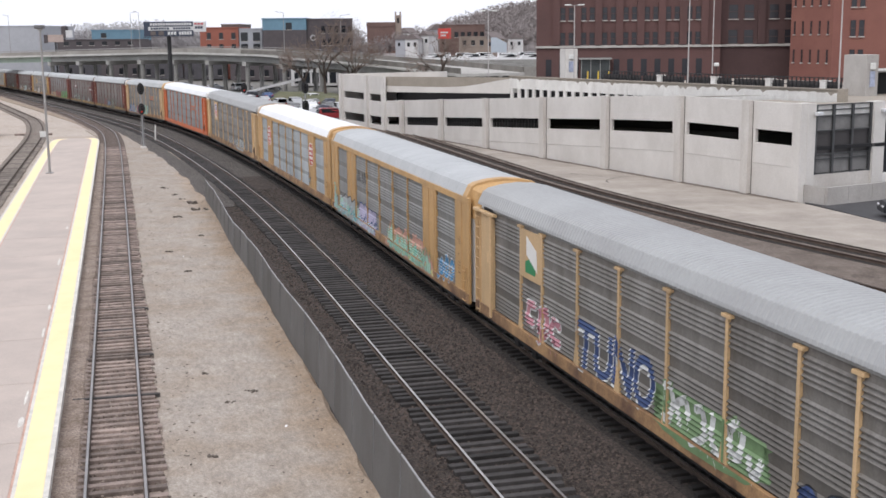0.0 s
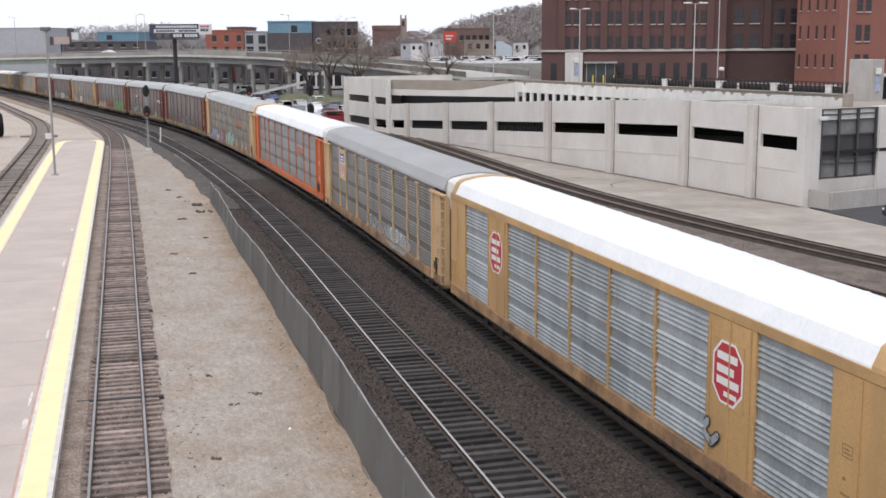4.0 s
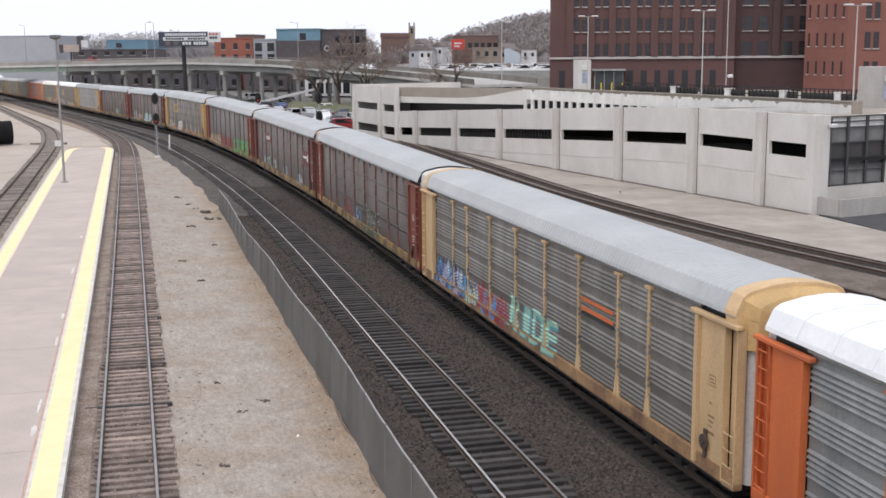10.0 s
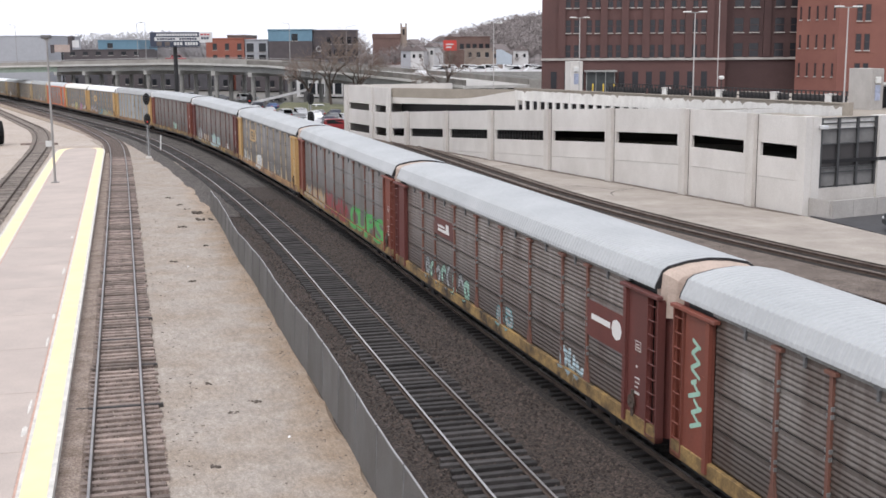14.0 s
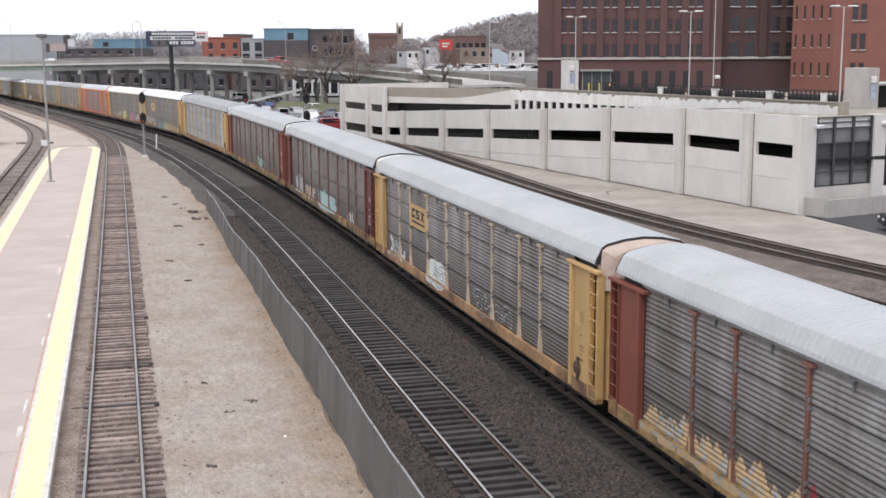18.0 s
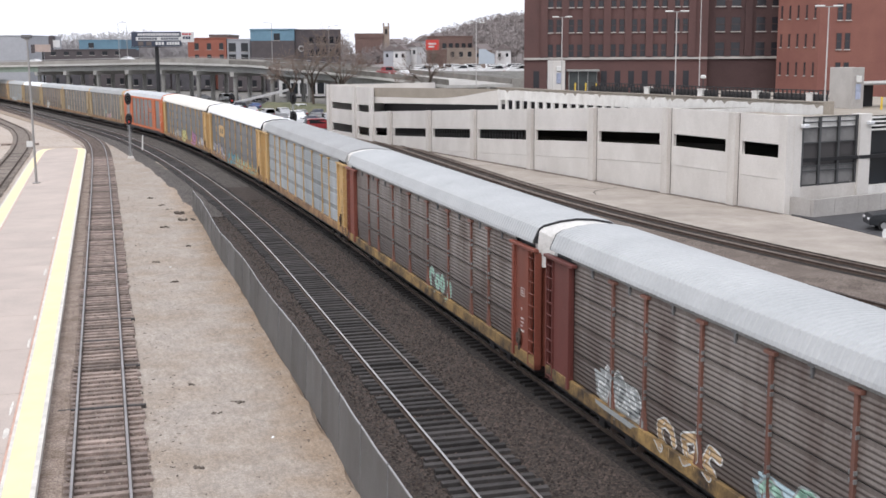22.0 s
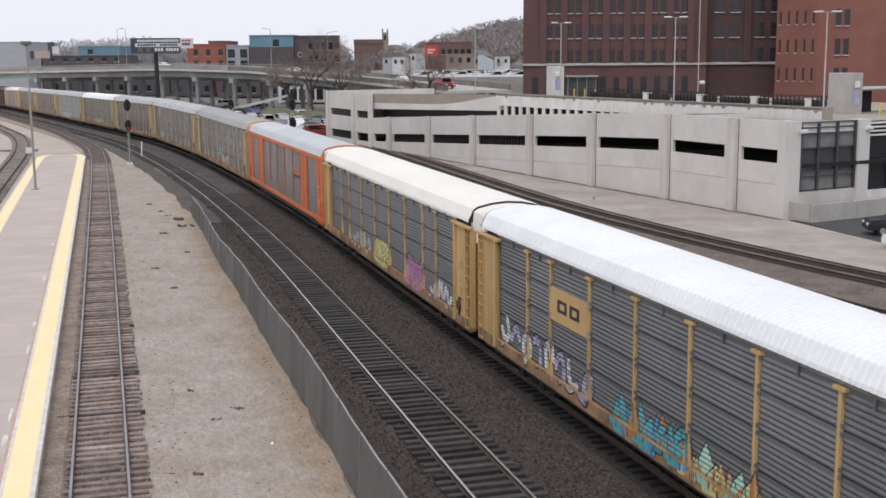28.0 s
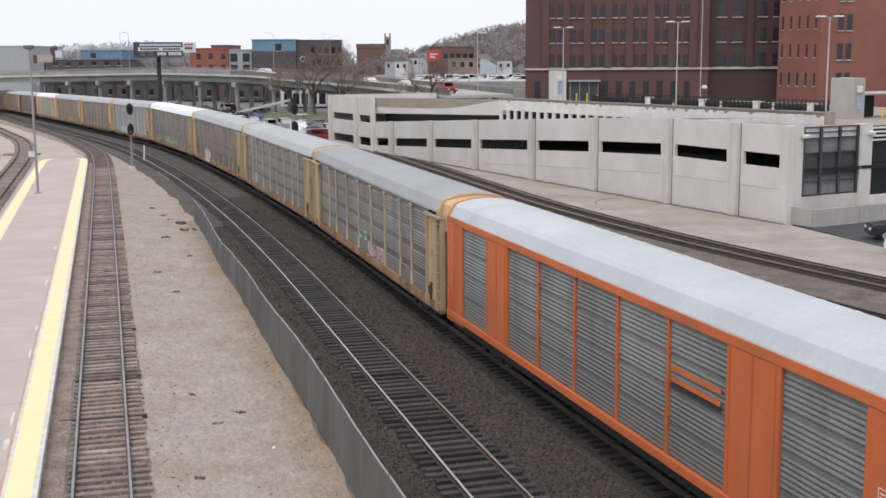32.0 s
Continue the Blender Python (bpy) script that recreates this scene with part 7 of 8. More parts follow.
def kiosk(label, x, y, z, w, d, h, turn):
    th = thing("stair_kiosk", label, "kiosk", "stair kiosks", m=Matrix.Translation((x, y, z)) @ Matrix.Rotation(turn, 4, "Z"))
    part("wall", rounded(-w / 2, w / 2, 0, d, 0, h, 0.03), LOW_WALL if d > 2.5 else CONCRETE, th)
    part("door_recess", boxed(w / 2 - 0.02, w / 2 + 0.02, 0.4, d - 0.4, 0.0, 2.3), DARK, th)
    part("sign_plate", rounded(-0.35, 0.35, -0.06, -0.005, 0.9, 2.3, 0.01), surf("blue_white_sign", (0.45, 0.5, 0.66), 0.5, 0.4, 2.0, 0.0), th)
    part("wall_light", rounded(-0.4, 0.25, -0.22, -0.01, h - 1.35, h - 0.75, 0.05), SIGN_WHITE, th)
    return th


kiosk("pale concrete stair kiosk on the garage deck", 17.2, 157.0, 5.65, 1.7, 2.4, 3.9, 0.2)
booth = kiosk("pale concrete stair booth with a steel canopy on the garage deck", 39.55, 108.9, 5.5, 1.66, 2.6, 3.8, 0.55)
part("shaded_opening", boxed(0.85, 4.6, 1.9, 2.5, 0, 2.1), DARK, booth)
part("canopy", rounded(0.85, 9.0, 0.2, 2.2, 2.15, 2.45, 0.03), DULL_POLE, booth)
part("canopy_edge", boxed(0.85, 9.0, 0.14, 0.2, 2.3, 2.5), SIGN_WHITE, booth)
for x in (5.0, 8.8):
    part("canopy_post", boxed(x, x + 0.14, 0.3, 0.44, 0, 2.15), DULL_POLE, booth)
BOLLARD = surf("yellow_bollard_paint", (0.72, 0.50, 0.07), 0.6, 0.15, 2.0, 0.0)
for x, y in ((19.0, 154.0), (20.3, 153.5), (21.6, 153.0), (40.9, 106.5), (42.0, 106.9), (43.1, 107.2)):
    th = thing("bollard", "yellow steel bollard on the garage deck", "bollard", "deck bollards", m=Matrix.Translation((x, y, 5.65)))
    part("post", tube(bmesh.new(), (0, 0, -0.1), (0, 0, 1.0), 0.1, seg=10), BOLLARD, th)
    part("cap", tube(bmesh.new(), (0, 0, 1.0), (0, 0, 1.05), 0.1, 0.06, seg=10), BOLLARD, th)


def deck_railing():
    th = thing("deck_railing", "dark steel railing with pale piers along the deck edge", "railing", kind="structure")
    M = UP
    for s in frange(0.6, 33, 0.5):
        part("bar", boxed(s, s + 0.1, -1.1, -1.02, 5.5, 7.55, M), BLACK, th)
    for z in (6.85, 7.48):
        part("rail", boxed(0.5, 33.1, -1.1, -1.03, z, z + 0.08, M), BLACK, th)
    for k in range(5):
        s = 0.5 + k * 6.5
        part("screen", boxed(s + 0.2, s + 6.3, -1.2, -1.14, 5.5, 7.2, M), plain("dark_mesh_screen", (0.06, 0.055, 0.055), 0.8), th)
    for s in (2.5, 8.8, 15.8, 23.5):
        part("pier", boxed(s - 0.32, s + 0.32, -1.5, -0.86, 5.5, 7.2, M), CONCRETE_PALE, th)
        part("pier_cap", boxed(s - 0.37, s + 0.37, -1.55, -0.81, 7.2, 7.32, M), CONCRETE, th)


deck_railing()
cam_box = thing("security_camera", "small white camera dome on a post above the deck", "camera", m=Matrix.Translation((27.2, 117.5, 5.65)))
part("post", tube(bmesh.new(), (0, 0, 0), (0, 0, 2.6), 0.05), BLACK, cam_box)
part("dome", rounded(-0.25, 0.25, -0.2, 0.2, 2.5, 2.85, 0.08), SIGN_WHITE, cam_box)


# ---- street lamps ----
def street_lamp(x, y, z0, z1, arm=1.6):
    th = thing("street_lamp", "slim grey street lamp on the viaduct", "street lamp", "street lamps", m=Matrix.Translation((x, y, z0)))
    h = z1 - z0
    part("pole", tube(bmesh.new(), (0, 0, 0), (0, 0, h), 0.09, 0.05), DULL_POLE, th)
    part("arm", tube(bmesh.new(), (0, 0, h - 0.1), (arm, 0, h + 0.15), 0.035), DULL_POLE, th)
    part("lamp_head", rounded(arm - 0.2, arm + 0.4, -0.13, 0.13, h + 0.1, h + 0.2, 0.03), DULL_POLE, th)


for x, dz, arm in ((-118.0, 10.5, -1.4), (-76.5, 9.4, 1.0), (-74.0, 9.4, -1.0), (-34.6, 8.6, -1.6), (-20.8, 8.5, 1.6)):
    y, z = viaduct_line(x)
    street_lamp(x, y + 5.2, z - 0.3, z + dz, arm)


# ---- city beyond: buildings, hoarding, trees, hill ----
def block(name, label, x0, x1, y, depth, z0, z1, mat, category="building", rows=(), mat_low=None, low=None, turn=0.0, group="far buildings"):
    """A far building with a parapet and rows of windows: (count, z, width, height, first, last)."""
    th = thing(name, label, category, group, m=Matrix.Translation((x0, y, 0)) @ Matrix.Rotation(turn, 4, "Z"))
    w = x1 - x0
    if mat_low:
        part("lower_wall", boxed(0, w, 0, depth, z0, low), mat_low, th)
        part("upper_wall", boxed(0, w, 0, depth, low, z1), mat, th)
    else:
        part("wall", boxed(0, w, 0, depth, z0, z1), mat, th)
    part("parapet", boxed(-0.15, w + 0.15, -0.15, depth + 0.15, z1, z1 + 0.35), mat, th)
    for count, z, ww, wh, a, b in rows:
        me = mesh_of("window", boxed(-ww / 2, ww / 2, -0.08, 0.0, 0, wh), GLASS_DARK)
        sm = mesh_of("frame", boxed(-ww / 2 - 0.12, ww / 2 + 0.12, -0.14, 0.0, -0.15, 0.0), LIMESTONE)
        for k in range(count):
            o = shared("window", me, th, Matrix.Translation((a + (b - a) * k / max(1, count - 1), -0.005, z)))
            shared("frame", sm, o)
    return th


F_GREY = surf("far_grey_wall", (0.42, 0.43, 0.46), 0.9, 0.1, 0.1, 0.0, fine=1)
F_BLUE = surf("blue_cladding", (0.155, 0.275, 0.36), 0.8, 0.15, 0.1, 0.0, fine=1)
F_DARKBROWN = surf("dark_cladding", (0.105, 0.09, 0.095), 0.8, 0.2, 0.1, 0.0, fine=1)
F_ORANGE = surf("orange_cladding", (0.33, 0.115, 0.08), 0.8, 0.15, 0.1, 0.0, fine=1)
F_TAUPE = surf("taupe_cladding", (0.16, 0.135, 0.125), 0.8, 0.2, 0.1, 0.0, fine=1)
F_BRICK = surf("far_brick", (0.175, 0.112, 0.098), 0.9, 0.2, 0.1, 0.0, fine=1)
F_WHITE = surf("white_siding", (0.68, 0.68, 0.68), 0.8, 0.1, 0.1, 0.0, fine=1)
F_TAN = surf("tan_block", (0.32, 0.26, 0.22), 0.9, 0.2, 0.1, 0.0, fine=1)
# the viaduct's shade is put into this dim wall colour
SHADOWY = surf("shade_grey_wall", (0.10, 0.095, 0.105), 0.9, 0.25, 0.1, 0.0, fine=1)
F_ROOF = surf("far_roofing", (0.20, 0.17, 0.165), 0.9, 0.2, 0.1, 0.0, fine=1)

block("warehouse", "long pale grey warehouse beyond the viaduct", -210, -141, 420, 40, 0, 16.2, F_GREY)
block("shop_building", "low building with a blue upper wall", -116.8, -103, 400, 25, 0, 14.3, F_BLUE, mat_low=F_DARKBROWN, low=11.2, rows=((1, 12.0, 1.8, 1.6, 4, 4),))
block("shed", "long dark low shed beyond the viaduct", -126, -99, 392, 12, 0, 11.2, F_DARKBROWN, rows=((6, 9.6, 1.6, 1.2, 3, 24),))
block("apartment_building", "orange-red low apartment block beyond the viaduct", -68.5, -57.6, 340, 20, 0, 14.2, F_ORANGE, rows=((3, 11.2, 1.2, 1.8, 2.5, 9.5), (3, 8.0, 1.2, 1.8, 2.5, 9.5)))
block("apartment_building", "brown apartment block with a flat roof", -64.5, -59, 352, 20, 0, 15.2, F_TAUPE)
block("apartment_building", "pale grey low apartment block beyond the viaduct", -57.5, -51, 340.5, 20, 0, 13.8, F_GREY, rows=((2, 10.6, 2.0, 2.4, 1.5, 5.0), (2, 7.4, 2.0, 2.4, 1.5, 5.0)))
block("office_building", "large building with a bright blue upper wall and dark base", -49.2, -37.1, 330, 30, 0, 16.4, F_BLUE, mat_low=F_DARKBROWN, low=13.5, rows=((1, 13.6, 1.7, 1.9, 7.3, 7.3),))
side_b = block("office_building", "dark brown side wing with a round emblem", -37.0, -24.3, 331, 30, 0, 16.2, F_DARKBROWN, turn=0.22, rows=((5, 12.6, 1.1, 1.9, 4.5, 12.0), (5, 9.2, 1.1, 1.9, 4.5, 12.0)))
ring = bmesh.new()
outer = [(1.6 + 0.85 * math.cos(0.3 + t * 0.3), 11.3 + 0.85 * math.sin(0.3 + t * 0.3)) for t in range(20)]
inn = [(1.6 + 0.5 * math.cos(0.3 + t * 0.3), 11.3 + 0.5 * math.sin(0.3 + t * 0.3)) for t in range(20)]
ov = [ring.verts.new((x, -0.2, z)) for x, z in outer]
iv = [ring.verts.new((x, -0.2, z)) for x, z in inn]
for a in range(19):
    ring.faces.new((ov[a], ov[a + 1], iv[a + 1], iv[a]))
bmesh.ops.solidify(ring, geom=list(ring.faces), thickness=0.1)
part("round_emblem", ring, F_WHITE, side_b, "white open ring emblem")
block("brick_building", "low red-brown brick building with a flat roof", -0.5, 15.4, 420, 25, 0, 15.0, F_BRICK, rows=((5, 11.0, 1.4, 1.8, 6.0, 15.0),))
block("brick_building", "small tan brick building with a white roof edge", 6.0, 14.5, 380, 15, 0, 10.9, F_TAN, rows=((3, 8.4, 1.2, 1.6, 1.5, 7.0),))
rs = thing("rooftop_sign", "red and white sign board on a far roof", "sign", m=Matrix.Translation((1.3, 414, 0)))
part("board", rounded(-2.3, 2.3, -0.2, 0.2, 10.5, 14.0, 0.05), plain("red_board", (0.55, 0.05, 0.04), 0.6), rs)
for k in range(2):
    part("white_bar", boxed(-1.4, 1.2 - k * 0.6, -0.26, -0.2, 12.4 - k * 1.0, 12.9 - k * 1.0), F_WHITE, rs)
part("support", boxed(-0.3, 0.3, 0.2, 0.6, 0, 10.6), F_ROOF, rs)


def gable_house(x, y, z, w, h, mat, turn, label):
    th = thing("house", label, "house", "far houses", m=Matrix.Translation((x, y, z)) @ Matrix.Rotation(turn, 4, "Z"))
    part("wall", boxed(-w / 2, w / 2, 0, 9, -14, h), mat, th)
    bm = bmesh.new()
    a = [bm.verts.new(p) for p in ((-w / 2 - 0.4, -0.4, h), (w / 2 + 0.4, -0.4, h), (0, -0.4, h + w * 0.42))]
    b = [bm.verts.new(p) for p in ((-w / 2 - 0.4, 9.4, h), (w / 2 + 0.4, 9.4, h), (0, 9.4, h + w * 0.42))]
    bm.faces.new(a)
    bm.faces.new(b[::-1])
    for i in range(3):
        bm.faces.new((a[i], b[i], b[(i + 1) % 3], a[(i + 1) % 3]))
    bmesh.ops.recalc_face_normals(bm, faces=list(bm.faces))
    part("roof", bm, F_ROOF, th)
    for u in (-w / 4, w / 4):
        part("window", boxed(u - 0.5, u + 0.5, -0.08, 0, h * 0.35, h * 0.35 + 1.5), GLASS_DARK, th)


rnd7 = random.Random(7)
for x, y, z, w, c in ((-11, 450, 6.2, 5, 0), (-6.5, 456, 7.5, 4, 0), (-2.0, 530, 10.0, 6, 2), (2, 620, 12, 6, 0), (-16, 500, 6.0, 6, 2), (24, 560, 9, 6, 0), (36, 600, 12, 6, 1), (48, 640, 14, 6, 0),
                      (18, 470, 6, 6, 1), (30, 480, 6, 6, 0), (-20, 640, 9, 7, 0)):
    gable_house(x, y, z, w, 4.2, (F_WHITE, F_TAN, F_GREY)[c], rnd7.uniform(-0.6, 0.6), ("small white gabled house on the hillside", "small tan gabled house on the hillside", "small grey gabled house on the hillside")[c])


def church():
    th = thing("church", "brown brick church with a square bell tower", "church", m=Matrix.Translation((-30, 600, 0)))
    part("nave", boxed(-7, 7, 0, 14, 0, 16.5), F_BRICK, th)
    bm = bmesh.new()
    box(bm, -7.2, 7.2, -0.3, 14.3, 16.5, 18.6)
    part("roof", bm, F_BRICK, th)
    part("tower", boxed(7, 10.2, 1, 4.2, 0, 22.0), F_TAN, th)
    for u in (7.0, 9.4):
        part("pinnacle", boxed(u, u + 0.8, 1, 1.8, 22.0, 23.7), F_TAN, th)
    part("belfry_opening", boxed(8.1, 9.1, 0.9, 1.0, 18.2, 20.8), DARK, th)


church()


def billboard():
    th = thing("billboard", "navy roadside billboard with white lettering bars on a single pole", "billboard", m=Matrix.Translation((-53.4, 235, 0)))
    navy = plain("billboard_navy", (0.035, 0.045, 0.075), 0.5)
    part("pole", tube(bmesh.new(), (-0.2, 0.6, -0.4), (-0.2, 0.6, 12.0), 0.42, seg=14), BLACK, th)
    part("board", rounded(-4.9, 4.8, -0.2, 0.3, 11.9, 14.75, 0.04), navy, th)
    part("extension", rounded(4.8, 7.3, -0.2, 0.3, 12.7, 14.7, 0.04), F_WHITE, th)
    part("white_band", boxed(-4.0, 4.8, -0.24, -0.2, 13.05, 13.75), F_WHITE, th)
    for x0, x1, z0, z1, m in ((-3.6, 4.6, 14.0, 14.45, F_WHITE), (-3.5, 0.2, 13.2, 13.6, navy), (0.9, 4.4, 13.2, 13.6, navy), (-0.2, 1.6, 12.2, 12.8, F_WHITE), (2.0, 4.6, 12.2, 12.8, F_WHITE), (5.1, 7.0, 14.1, 14.4, M_RED), (5.2, 6.8, 13.3, 13.8, navy)):
        n = max(2, int((x1 - x0) / 0.5))
        for k in range(n):
            a = x0 + (x1 - x0) * k / n
            part("lettering_bar", boxed(a, a + (x1 - x0) / n * 0.78, -0.27, -0.24, z0, z1), m, th)
    for u in (-3.1, -1.5):
        part("portrait_patch", boxed(u - 0.5, u + 0.5, -0.24, -0.2, 12.1, 12.9), F_TAUPE, th)
    part("catwalk", boxed(-4.9, 4.8, -1.0, -0.2, 11.7, 11.8), BLACK, th)


billboard()
pb = thing("billboard", "small faded pinkish billboard beyond the viaduct", "billboard", m=Matrix.Translation((-116.2, 360, 0)))
part("board", boxed(-2.2, 2.4, 0, 0.3, 10.8, 13.0), surf("faded_poster", (0.5, 0.4, 0.36), 0.8, 0.2, 0.5, 0.0), pb)
part("side_board", boxed(-3.4, -2.3, 0, 0.3, 10.5, 13.0), F_DARKBROWN, pb)
part("pole", tube(bmesh.new(), (0, 0.2, -0.4), (0, 0.2, 10.8), 0.3), BLACK, pb)
db = thing("billboard", "dark two-sided billboard seen edge on", "billboard", m=Matrix.Translation((-125.6, 398, 0)))
part("board", boxed(-0.7, 0.7, 0, 3, 12.0, 16.0), F_DARKBROWN, db)
part("pole", tube(bmesh.new(), (0, 1.2, -0.4), (0, 1.2, 12.0), 0.3), BLACK, db)
part("lit_face", boxed(0.75, 3.0, 0, 0.2, 12.2, 14.6), F_WHITE, db)


def bare_tree(name, label, x, y, z, h, seed, spread=0.5, depth=6, thin=1.0):
    """A leafless tree: forked limbs and a haze of fine twigs."""
    rnd = random.Random(seed)
    th = thing(name, label, "tree", "bare trees", m=Matrix.Translation((x, y, z)))
    trunk, twigs = bmesh.new(), bmesh.new()
    def grow(p, d, length, r, level):
        q = p + d * length
        bm = trunk if level < 3 else twigs
        tube(bm, p, q, r, r * 0.68, 6 if level < 2 else (4 if level < 4 else 3), caps=False)
        if level >= depth:
            return
        for k in range(rnd.choice((2, 3, 3)) if level else 4):
            a = rnd.uniform(0, 2 * math.pi)
            side = d.orthogonal().normalized()
            side = Matrix.Rotation(a, 3, d) @ side
            nd = (d + side * rnd.uniform(spread * 0.6, spread * 1.4) + Vector((0, 0, 0.12))).normalized()
            grow(q - d * length * rnd.uniform(0, 0.3), nd, length * rnd.uniform(0.62, 0.85), r * rnd.uniform(0.55, 0.7), level + 1)
    grow(Vector((0, 0, 0)), Vector((rnd.uniform(-0.1, 0.1), 0, 1)).normalized(), h * 0.27, h * 0.024 * thin, 0)
    part("trunk", trunk, BARK, th)
    part("crown", twigs, TWIG, th, "crown of bare fine twigs")


bare_tree("bare_tree", "leafless tree with spreading brown limbs before the viaduct", -21.6, 222, -0.4, 17.5, 3, 0.7, 7, 0.72)
bare_tree("bare_tree", "leafless tree with upright brown limbs before the viaduct", -16.2, 216, -0.4, 16.5, 11, 0.6, 7, 0.72)
bare_tree("bare_tree", "slim leafless tree beside the viaduct", -26.5, 232, -0.4, 15, 14, 0.66, 6, 0.7)
bare_tree("bare_tree", "low dark leafless tree behind the garage", 0.0, 188, 2.0, 13.0, 21, 0.8, 6, 0.75)
bare_tree("bare_tree", "small leafless tree behind the garage", -4.0, 196, 1.5, 8.5, 22, 0.65)


def far_wood(name, label, points, seed, h, tone):
    """A far leafless wood: one sheet of many small twiggy crowns with uneven tops."""
    rnd = random.Random(seed)
    bm = bmesh.new()
    for x, y, z in points:
        hh = h * rnd.uniform(0.6, 1.25)
        tube(bm, (x, y, z), (x, y, z + hh * 0.5), 0.16, 0.1, 3, caps=False)
        for k in range(64):
            a, e = rnd.uniform(0, 6.283), rnd.uniform(0.1, 1.0)
            r = hh * 0.38 * math.sqrt(1 - (2 * e - 1) ** 2) * rnd.uniform(0.7, 1.25)
            p = Vector((x + rnd.uniform(-0.3, 0.3), y, z + hh * (0.3 + 0.3 * e)))
            q = Vector((x + math.cos(a) * r, y + math.sin(a) * r, z + hh * (0.35 + 0.65 * e)))
            tube(bm, p, q, 0.09, 0.03, 3, caps=False)
            s = q + Vector((rnd.uniform(-1, 1), rnd.uniform(-1, 1), rnd.uniform(0.2, 1.2))) * hh * 0.1
            v = [bm.verts.new(q + Vector((rnd.uniform(-1, 1), rnd.uniform(-1, 1), rnd.uniform(-1, 1))) * hh * 0.05) for _ in range(2)] + [bm.verts.new(s)]
            bm.faces.new(v)
    ob = part(name, bm, tone)
    tagged(ob, label, "woods", kind="stuff")


# distance haze is put into these paler wood colours
WOOD = surf("leafless_wood", (0.32, 0.285, 0.278), 0.95, 0.3, 0.05, 0.0, fine=0.5)
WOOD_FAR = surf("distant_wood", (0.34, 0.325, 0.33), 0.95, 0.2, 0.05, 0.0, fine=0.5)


def hill_height(x, y):
    """The hill rises to the right, behind the brick buildings."""
    a = max(0.0, min(1.0, (x + 70) / 190.0))
    b = max(0.0, min(1.0, (y - 430) / 280.0))
    return -0.5 + 45 * a ** 1.9 * b ** 0.8 + 4.0 * b + 1.4 * math.sin(x * 0.07) * b


hill = bmesh.new()
gx, gy = frange(-260, 420, 20), frange(425, 900, 25)
hv = [[hill.verts.new((x, y, hill_height(x, y))) for y in gy] for x in gx]
for i in range(len(gx) - 1):
    for j in range(len(gy) - 1):
        hill.faces.new((hv[i][j], hv[i + 1][j], hv[i + 1][j + 1], hv[i][j + 1]))
tagged(part("hill", hill, WOOD, smooth=True), "brown winter hillside behind the city", "hill", kind="structure")
rw = random.Random(31)
far_wood("hill_wood", "leafless brown wood covering the hill", [(x, y, hill_height(x, y)) for x, y in ((rw.uniform(-40, 130), 480 + 260 * rw.random()) for _ in range(1100)) if rw.random() < 0.2 + max(0, (x + 20)) / 70], 32, 9, WOOD)
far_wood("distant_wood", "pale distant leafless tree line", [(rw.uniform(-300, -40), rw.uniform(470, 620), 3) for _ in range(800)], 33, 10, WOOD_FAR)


# crowns with the haze put into their pale twig colour
far_wood("distant_crowns", "pale hazy crowns of bare trees behind the warehouse", [(rw.gauss(-158, 11), rw.uniform(540, 600), 8.6 - abs(rw.gauss(0, 2.2))) for _ in range(90)], 35, 10, surf("haze_pale_twigs", (0.52, 0.51, 0.52), 0.95, 0.15, 0.05, 0.0, fine=0.5))
# ---- slope and lots below the viaduct ----
strip("grass_bank", [(-27, 232), (-8, 196), (6, 176)], [(-7, -0.42), (-3, 0.9), (5, 1.2), (8, -0.42)], GRASS, "brown winter grass bank beside the lot", "grass")
strip("car_park", [(-52, 262), (-23, 165)], [(-20, -0.42), (-20, -0.36), (6.5, -0.36), (6.5, -0.42)], ASPHALT, "dark asphalt car park behind the train", "car park")
ramp = thing("loading_ramp", "white concrete ramp with a side wall under the viaduct", "ramp", m=Matrix.Translation((-36, 246, -0.4)) @ Matrix.Rotation(0.35, 4, "Z"))
part("slope", prism(bmesh.new(), [(-0.2, 0), (-0.2, 0.5), (0.2, 0.5), (0.2, 0)], [((-7, 0, 0), (0, 1, 0)), ((7, 0, 3.0), (0, 1, 0))]), F_WHITE, ramp)
block("dock_building", "white low dock building with dark bays under the viaduct", -36, -24.5, 285, 12, 0, 6.4, F_WHITE, rows=((5, 0.6, 1.6, 2.6, 1.6, 10.0), (1, 4.0, 9.5, 0.9, 5.7, 5.7)))
for k in range(7):
    x = -118 + k * 15
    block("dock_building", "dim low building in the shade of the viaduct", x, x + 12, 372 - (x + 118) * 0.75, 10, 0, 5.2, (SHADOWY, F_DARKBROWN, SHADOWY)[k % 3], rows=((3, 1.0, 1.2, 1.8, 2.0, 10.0),))


